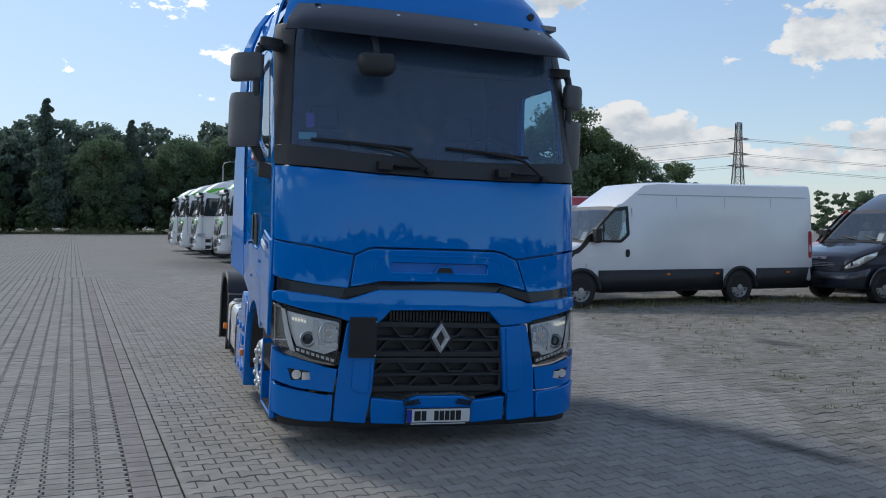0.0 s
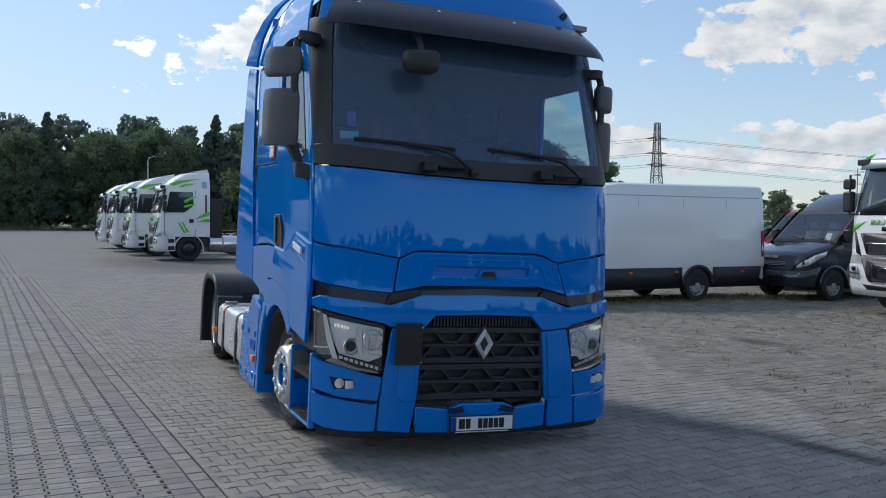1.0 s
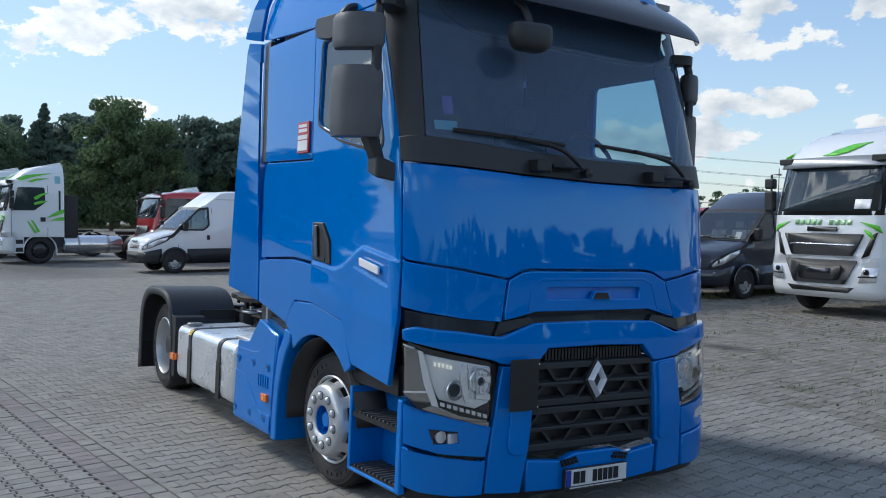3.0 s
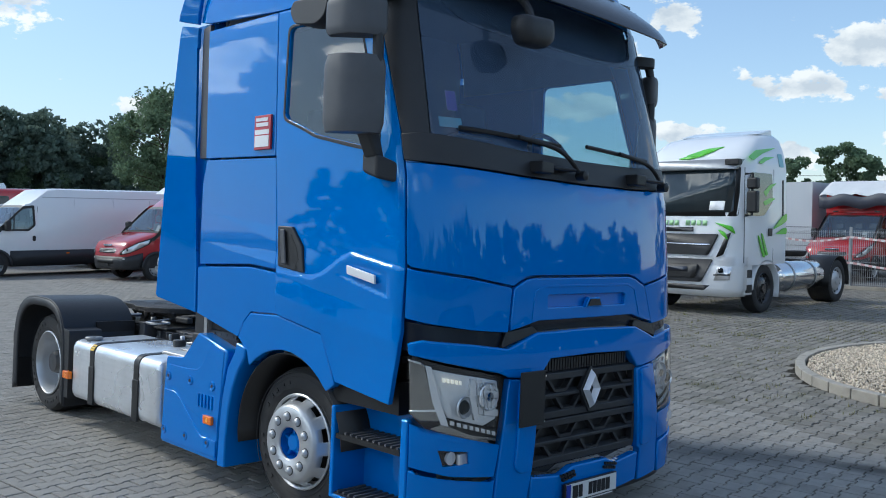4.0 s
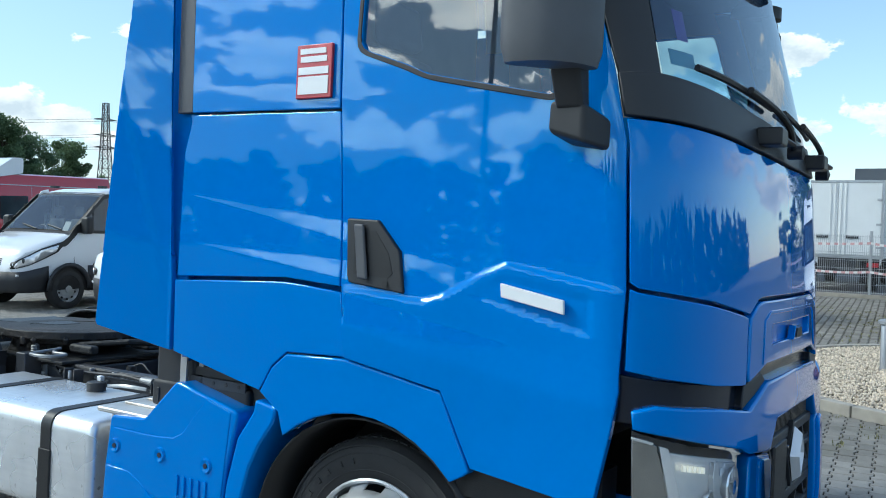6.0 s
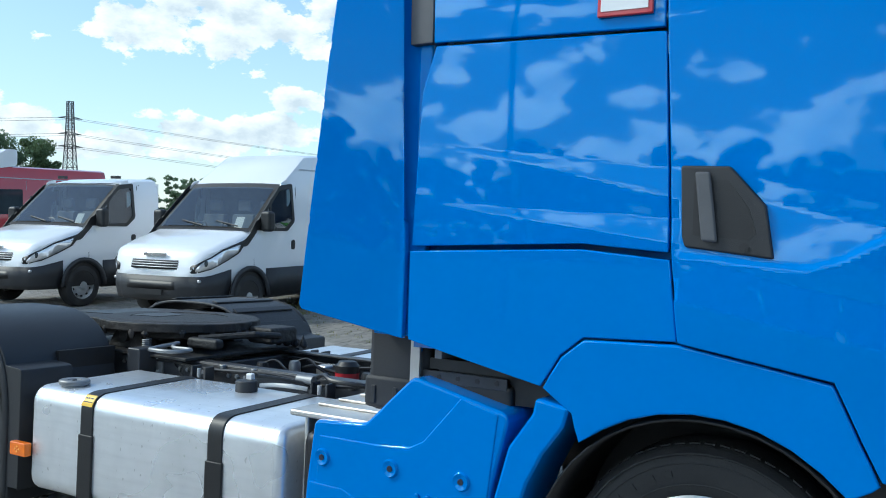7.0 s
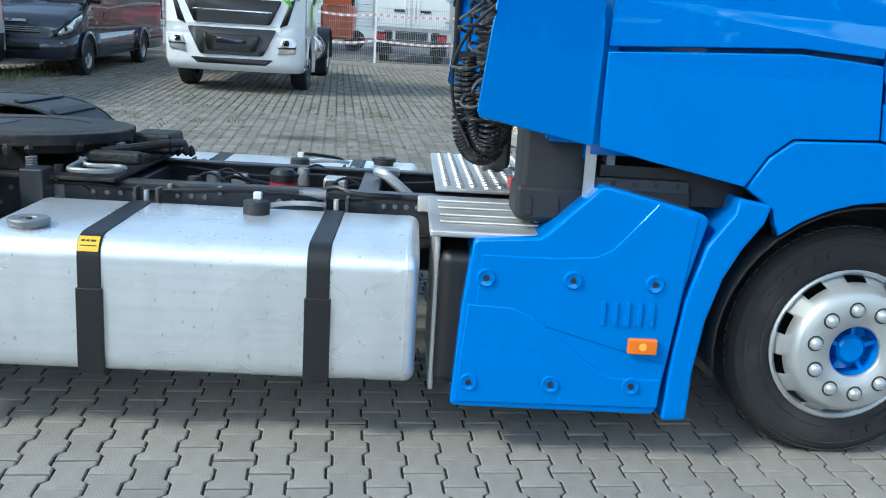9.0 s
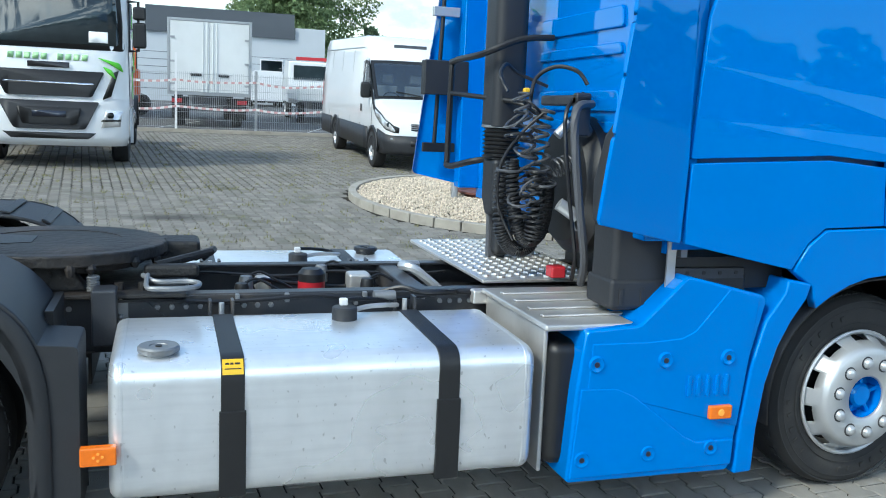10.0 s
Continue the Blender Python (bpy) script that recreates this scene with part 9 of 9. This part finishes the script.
part("mast", boxes((-0.1, 0.1, -0.5, -0.35, 0.4, 2.6), (-0.1, 0.1, 0.35, 0.5, 0.4, 2.6), (-0.1, 0.1, -0.4, 0.4, 1.6, 1.8)), ORANGE, fk, bevel=0.02)
part("machine_body", boxes((0.1, 1.6, -0.6, 0.6, 0.4, 1.6)), ORANGE, fk, bevel=0.1)
part("machine_roof", boxes((0.2, 1.4, -0.55, 0.55, 2.2, 2.28), (0.2, 0.28, -0.5, -0.44, 1.5, 2.2), (0.2, 0.28, 0.44, 0.5, 1.5, 2.2), (1.3, 1.38, -0.5, -0.44, 1.5, 2.2), (1.3, 1.38, 0.44, 0.5, 1.5, 2.2)), BLACK, fk)
for g in (-1, 1):
    for x in (0.3, 1.4):
        small_wheel(fk, x, g * 0.6, 0.36, -1, BLACK)
flat = thing("flatbed_truck", pose(27.5, -0.95, 0, 0, 0, 90), "small white flatbed truck with red beacon", "truck")
part("bed", boxes((-1.0, 1.0, -3.2, 0.0, 0.8, 1.25)), WHITE_OLD, flat, bevel=0.02)
part("cab", prism([(-3.3, 0.6), (-3.3, 2.2), (-4.4, 2.25), (-4.9, 1.5), (-5.2, 1.4), (-5.2, 0.6)], -0.95, 0.95, "x"), WHITE, flat, bevel=0.06)
part("cab_window", boxes((-0.75, 0.75, -3.29, -3.27, 1.5, 2.05)), PANE, flat)
part("beacon_bar", boxes((-0.6, 0.6, -3.9, -3.7, 2.25, 2.38)), RED_ST, flat, bevel=0.02)
part("under_frame", boxes((-0.5, 0.5, -5.0, -0.05, 0.5, 0.8)), CHASSIS, flat)
for g in (-1, 1):
    for y in (-0.8, -4.2):
        small_wheel(flat, g * 0.95, y, 0.36, g)

# a red lorry and a white trailer at the far edge of the yard
make_lorry("tractor_truck", "red tractor truck parked far across the yard", pose(-24.5, 74, 0, 0, 0, -100), paint=RED, decals=False)
tr = thing("box_trailer", pose(-21.0, 77.0, 0, 0, 0, -10), "white box trailer parked far across the yard", "trailer")
part("box_body", boxes((-4.5, 1.0, 0, 2.5, 1.2, 4.2)), WHITE_OLD, tr, bevel=0.05)
part("underframe", boxes((-4.3, 0.8, 0.3, 2.2, 0.6, 1.2)), CHASSIS, tr)
for x in (-3.6, -2.4, 0.2):
    small_wheel(tr, x, 0.2, 0.5, -1)
for k in range(3):
    c = thing("parked_car", facing_west(2.0 + 2.0 * k, 92.0 + 5 * k, 8), "small parked car at the wood's edge", "car", "far parked cars")
    paint = (RED, WHITE, NAVY)[k]
    part("body", prism(soften([(0, 0.35), (0, 0.8), (1.0, 0.95), (1.6, 1.45), (3.2, 1.48), (4.1, 1.0), (4.3, 0.9), (4.3, 0.35)], 0.12, 3), -0.85, 0.85, "x"), paint, c, bevel=0.06)
    part("side_glass", prism([(1.35, 1.0), (1.75, 1.38), (3.1, 1.4), (3.7, 1.02)], -0.86, 0.86, "x"), GLASS_D, c)
    for g in (-1, 1):
        for y in (0.8, 3.4):
            small_wheel(c, g * 0.86, y, 0.32, g)


# ---------------------------------------------------------------- island, bollard
def build_island():
    cx, cy, a, b = 8.1, -0.6, 3.05, 2.55
    isl = thing("gravel_island", pose(cx, cy, 0), "round bed of pale pebbles inside a concrete kerb", "planting bed")
    n = 44
    for i in range(n):
        a0, a1 = 2 * math.pi * i / n + 0.003, 2 * math.pi * (i + 1) / n - 0.003
        bm = bmesh.new()
        v = []
        for an, k in ((a0, 0), (a1, 0), (a1, 1), (a0, 1)):
            r = 0.12 * k
            v.append(((a - r) * math.cos(an), (b - r) * math.sin(an)))
        prism(v, -0.02, 0.11, "z", bm)
        part("kerb_stone", bm, KERB, isl, bevel=0.012)
    part("bed_soil", prism([((a - 0.11) * math.cos(2 * math.pi * i / 40), (b - 0.11) * math.sin(2 * math.pi * i / 40)) for i in range(40)], -0.02, 0.06, "z"), SOIL, isl)
    rnd = random.Random(8)
    vs, fs = [], []
    base = [(1, 0, 0), (-1, 0, 0), (0, 1, 0), (0, -1, 0), (0, 0, 1), (0, 0, -1)]
    tri = [(0, 2, 4), (2, 1, 4), (1, 3, 4), (3, 0, 4), (2, 0, 5), (1, 2, 5), (3, 1, 5), (0, 3, 5)]
    for _ in range(30000):
        t, r = rnd.uniform(0, 6.2832), rnd.random() ** 0.5
        x, y = (a - 0.15) * r * math.cos(t), (b - 0.15) * r * math.sin(t)
        s = rnd.uniform(0.009, 0.021)
        k = len(vs)
        rot = Euler((rnd.uniform(0, 6), rnd.uniform(0, 6), rnd.uniform(0, 6))).to_matrix()
        z = 0.065 + rnd.random() * 0.025 + 0.03 * (1 - r)
        for q in base:
            p = rot @ Vector((q[0] * s * 1.3, q[1] * s, q[2] * s * 0.8))
            vs.append((cx + x + p.x, cy + y + p.y, z + p.z))
        fs += [tuple(k + i for i in f) for f in tri]
    me = bpy.data.meshes.new("pebbles")
    me.from_pydata(vs, [], fs)
    me.materials.append(PEBBLE)
    me.shade_smooth()
    tagged(new("pebbles", me), "pale beige pebbles filling the round bed", "gravel", kind="stuff")
    bo = thing("bollard", pose(8.05, 0.44, 0.05), "grey metal bollard standing in the pebble bed", "bollard")
    part("post", lathe([(0.05, 0.0), (0.05, 0.62), (0.045, 0.63)], 20, "z"), STEEL, bo)
    part("cap", lathe([(0.055, 0.60), (0.085, 0.62), (0.085, 0.655), (0.06, 0.67), (0.001, 0.675)], 20, "z"), STEEL, bo)
    part("foot", boxes((-0.1, 0.1, -0.1, 0.1, 0.0, 0.03)), STEEL, bo)
    pot = thing("planter_bowl", pose(8.28, -0.20, 0.05), "low red-brown round planter bowl on the pebbles", "planter")
    part("bowl", lathe([(0.30, 0.0), (0.42, 0.04), (0.47, 0.10), (0.50, 0.10), (0.50, 0.13), (0.46, 0.135), (0.43, 0.10), (0.001, 0.09)], 36, "z"), RUST, pot, bevel=0.004)
    bush = thing("shrub", pose(8.38, -0.30, 0.14), "thin sparse shrub growing in the round planter", "shrub")
    rb = random.Random(14)
    lv = Leaves()
    for k in range(9):
        a, h = rb.uniform(0, 6.28), rb.uniform(0.55, 1.0)
        tip = Vector((0.34 * math.cos(a) * h, 0.34 * math.sin(a) * h, h))
        line = smooth_line([(0.03 * math.cos(a), 0.03 * math.sin(a), 0), tip * 0.5 + Vector((0, 0, 0.06)), tip], 4)
        part("stem", tube(line, 0.006, 5), BARK, bush)
        for p in line[2:]:
            lv.clump(p, (0.05, 0.05, 0.05), 9, 0.016, rb)
    lf = new("leaves", lv.mesh("leaves", LEAF_C))
    lf.parent = bush


# ---------------------------------------------------------------- posts, pylon, trees
def lamp_post(x, y, h, turn):
    p = thing("street_lamp", pose(x, y, 0, 0, 0, turn), "grey street lamp on a tall tapered post", "street lamp", "yard lamps")
    part("post", cyl((0, 0, 0), (0, 0, h), 0.09, 10, None, 0.05), STEEL, p)
    part("arm", tube(smooth_line([(0, 0, h - 0.1), (0.15, 0, h + 0.25), (0.7, 0, h + 0.4)], 4), 0.035), STEEL, p)
    part("lamp_head", boxes((0.6, 1.25, -0.14, 0.14, h + 0.36, h + 0.46)), FACADE_D, p, bevel=0.04)


lamp_post(3.75, 78.0, 6.9, 20)
lamp_post(-15.5, 9.0, 8.0, 0)
lamp_post(-17.0, -2.0, 8.0, 0)


def build_pylon(x, y, h):
    p = thing("power_pylon", pose(x, y, 0, 0, 0, -15), "tall dark lattice power pylon standing far off", "pylon")
    hw = lambda z: 1.9 * (1 - z / h) ** 1.5 + 0.75
    lv = lin(0, h, 12)
    for sxn, syn in ((-1, -1), (1, -1), (1, 1), (-1, 1)):
        part("leg", tube([(sxn * hw(z), syn * hw(z), z) for z in lv], 0.16, 5), PYLON, p)
    for k, (a, b) in enumerate(zip(lv, lv[1:])):
        cs = lambda z: [Vector((s * hw(z), t * hw(z), z)) for s, t in ((-1, -1), (1, -1), (1, 1), (-1, 1))]
        A, B = cs(a), cs(b)
        for i in range(4):
            part("brace", cyl(A[i], B[(i + 1) % 4], 0.08, 4), PYLON, p)
            part("brace", cyl(A[(i + 1) % 4], B[i], 0.08, 4), PYLON, p)
            part("brace", cyl(B[i], B[(i + 1) % 4], 0.08, 4), PYLON, p)
    for z in (h * 0.60, h * 0.71, h * 0.85):
        part("cross_arm", tube([(-3.6, 0, z), (0, 0, z + 0.7), (3.6, 0, z)], 0.14, 4), PYLON, p)
        part("cross_arm", tube([(-3.6, 0, z), (3.6, 0, z)], 0.12, 4), PYLON, p)
        for g in (-1, 1):
            q = Vector((x, y, z)) + (pose(0, 0, 0, 0, 0, -15) @ Vector((g * 3.6, 0, 0)))
            for d in (Vector((260, -150, -4)), Vector((-300, 170, -6))):
                w = tube([q + d * t + Vector((0, 0, -8 * math.sin(math.pi * t))) for t in lin(0, 1, 14)], 0.05, 4)
                tagged(part("power_line", w, PYLON, None), "thin dark power line sagging from the pylon", "cable", "power lines")


build_pylon(178, 240, 35)


class Leaves:
    """Collects leaf clumps as small tilted faces."""
    def __init__(self):
        self.v, self.f = [], []

    def clump(self, c, r, n, s, rnd, flat=0.8):
        for _ in range(n):
            while True:
                p = Vector((rnd.uniform(-1, 1), rnd.uniform(-1, 1), rnd.uniform(-1, 1)))
                if 0.15 < p.length_squared < 1:
                    break
            q = Vector((c[0] + p.x * r[0], c[1] + p.y * r[1], c[2] + p.z * r[2]))
            k = len(self.v)
            d = Vector((rnd.gauss(0, 1), rnd.gauss(0, 1), rnd.gauss(0, flat))).normalized()
            a = d.orthogonal().normalized() * s * rnd.uniform(0.6, 1.3)
            b = d.cross(a).normalized() * s * rnd.uniform(0.5, 1.1)
            self.v += [q - a, q + b * 0.8, q + a, q - b]
            self.f.append((k, k + 1, k + 2, k + 3))

    def mesh(self, name, material):
        me = bpy.data.meshes.new(name)
        me.from_pydata([tuple(p) for p in self.v], [], self.f)
        me.materials.append(material)
        return me


def tree_parts(rnd, kind, h, leaf, n):
    """Trunk with limbs, and a crown of leaf clumps."""
    bm = bmesh.new()
    lean = Vector((rnd.uniform(-0.03, 0.03), rnd.uniform(-0.03, 0.03), 1))
    cyl((0, 0, 0), lean * h * 0.92, h * 0.014 + 0.05, 7, bm, 0.03)
    L = Leaves()
    k = 80
    for i in range(k):
        a = rnd.uniform(0, 6.3)
        if kind == "pine":
            t = 0.12 + 0.88 * (i + rnd.random()) / k
            reach = h * 0.21 * max(0.05, 1.02 - t) ** 0.65
            r = reach * rnd.uniform(0.22, 0.5) + 0.15
            c = lean * h * t + Vector((math.cos(a), math.sin(a), 0)) * reach * rnd.uniform(0.1, 0.8)
            L.clump(c, (r, r, r * 0.5 + 0.15), n // k, leaf, rnd, 0.5)
        else:
            t = rnd.uniform(0.14, 0.97)
            reach = h * 0.36 * math.sin(math.pi * min(0.98, 0.12 + t * 0.85)) ** 0.6
            r = h * rnd.uniform(0.045, 0.12)
            c = lean * h * t + Vector((math.cos(a), math.sin(a), 0)) * reach * rnd.random() ** 0.6
            L.clump(c, (r, r, r * 0.8), n // k, leaf, rnd)
        cyl(lean * h * t * 0.85, c, 0.06, 4, bm, 0.02)
    return bm, L


def build_trees():
    rnd = random.Random(21)
    # single trees that can be told apart
    models = []
    for kind, h, material, nm, text in (("pine", 18, LEAF_A, "pine_tree", "dark green pine at the wood's edge"), ("broad", 16, LEAF_B, "broadleaf_tree", "green broadleaf tree at the wood's edge"),
                                        ("broad", 13, LEAF_C, "broadleaf_tree", "pale green birch with loose crown"), ("pine", 15, LEAF_B, "pine_tree", "mid-green conifer at the wood's edge")):
        bm, L = tree_parts(rnd, kind, h, 0.18, 16000)
        t = thing(nm, pose(0, 400, 0), text, "tree", "trees at the wood's edge")
        part("trunk", bm, BARK, t)
        cr = new("crown", L.mesh("crown", material))
        cr.parent = t
        models.append(t)
    used = [False] * len(models)

    def plant(k, x, y, s):
        m = pose(x, y, 0, 0, 0, rnd.uniform(0, 360)) @ Matrix.Scale(s, 4)
        if not used[k]:
            models[k].matrix_world = m
            used[k] = True
        else:
            c = copy_thing(models[k], m)
            c.scale = (s, s, s)
    for x in lin(-62, 60, 36):
        y = 128 + 0.12 * x + rnd.uniform(-5, 5)
        plant(rnd.choice((0, 0, 1, 1, 2, 3)), x + rnd.uniform(-2, 2), y, rnd.uniform(0.74, 1.0) * (1.0 if x < 35 else 0.8))
    plant(2, 20.5, 104, 1.15)
    plant(2, 24.0, 100, 0.95)
    for k, a, d, s in ((1, 25.2, 104, 1.0), (2, 26.6, 108, 1.02), (1, 28.0, 112, 0.78), (2, 29.2, 108, 0.82), (1, 30.6, 112, 0.62), (2, 32.4, 116, 0.72), (1, 43.2, 135, 0.40)):
        plant(k, -2.1 + d * math.sin(radians(a)), -6.5 + d * math.cos(radians(a)), s)
    # woods behind the first row, and round the rest of the yard
    def wood(name, label, spots, material, hgt, n, leaf, k=26):
        L = Leaves()
        for x, y in spots:
            h = hgt * rnd.uniform(0.75, 1.1)
            for i in range(k):
                t = rnd.uniform(0.06, 0.95)
                wide = h * 0.24 * math.sin(math.pi * min(0.97, 0.2 + 0.76 * t)) ** 0.6
                r = h * 0.10
                L.clump((x + rnd.uniform(-1, 1) * wide, y + rnd.uniform(-1, 1) * wide, h * t), (r * rnd.uniform(0.5, 1.1), r * rnd.uniform(0.5, 1.1), h * rnd.uniform(0.03, 0.07)), n // k, leaf, rnd)
        return tagged(new(name, L.mesh(name, material)), label, "trees", kind="stuff")
    wood("woodland", "dense dark wood behind the yard", [(rnd.uniform(-75, 62), rnd.uniform(132, 148)) for _ in range(190)], LEAF_A, 16.5, 1150, 0.42)
    wood("undergrowth", "bushy undergrowth along the wood's edge", [(rnd.uniform(-70, 60), rnd.uniform(121, 126)) for _ in range(90)], LEAF_C, 3.6, 260, 0.3)
    wood("far_trees", "distant low trees beyond the parked vans", [(x + rnd.uniform(-3, 3), 150 - 0.55 * (x - 60) + rnd.uniform(-6, 6)) for x in lin(62, 190, 60)], LEAF_B, 7.6, 1100, 0.24)
    wood("roadside_trees", "tall trees behind the office building", [(62 + rnd.uniform(-2, 4), y + rnd.uniform(-1, 1)) for y in lin(-7.5, -2.0, 4)], LEAF_W, 11.5, 9000, 0.12, 120)
    wood("roadside_trees", "low trees beyond the office", [(60 + rnd.uniform(-2, 4), y) for y in (-10.5, -12.0, -14)], LEAF_B, 5.6, 900, 0.25)
    wood("roadside_trees", "trees beyond the fence", [(58 + rnd.uniform(-2, 2), y) for y in (20, 22, 24.5)], LEAF_B, 7.6, 5200, 0.15, 40)
    # the wood that stands at the camera's back and shows in the paint
    wood("woodland", "wood on the near side of the yard", [(-88 - rnd.uniform(0, 12), y + rnd.uniform(-2, 2)) for y in lin(-120, 120, 150)], LEAF_B, 12.5, 1300, 0.5)
    wood("woodland", "wood across the road at the yard's front", [(x + rnd.uniform(-2, 2), -85 - rnd.uniform(0, 10)) for x in lin(-90, 190, 170)], LEAF_A, 13, 1000, 0.5)
    sheet("grass_verge", -110, 90, 118, 175, -0.004, MEADOW, "rough grass under the wood", "grass")


build_island()
build_trees()
rnd = random.Random(3)
spots = []
for _ in range(1500):
    x, y = rnd.uniform(4.0, 18), rnd.uniform(-3.5, 10.2)
    if not in_island(x, y) and x > 3.8 + 0.22 * y:
        spots.append((x, y, rnd.uniform(0.02, 0.10)))
tufts("weeds", "dry grass and weeds growing in the paving joints", spots, GRASS, 0.036, 8)
tufts("grass_strip", "dry grass along the vans' parking strip", [(rnd.uniform(5.5, 16), rnd.uniform(9.9, 11.4), 0.2) for _ in range(260)], GRASS, 0.11, 14)
tufts("grass_strip", "tall dry grass in front of the wood", [(rnd.uniform(-60, 50), rnd.uniform(117, 120.5), 0.8) for _ in range(500)], GRASS, 1.1, 16)
build_paving()
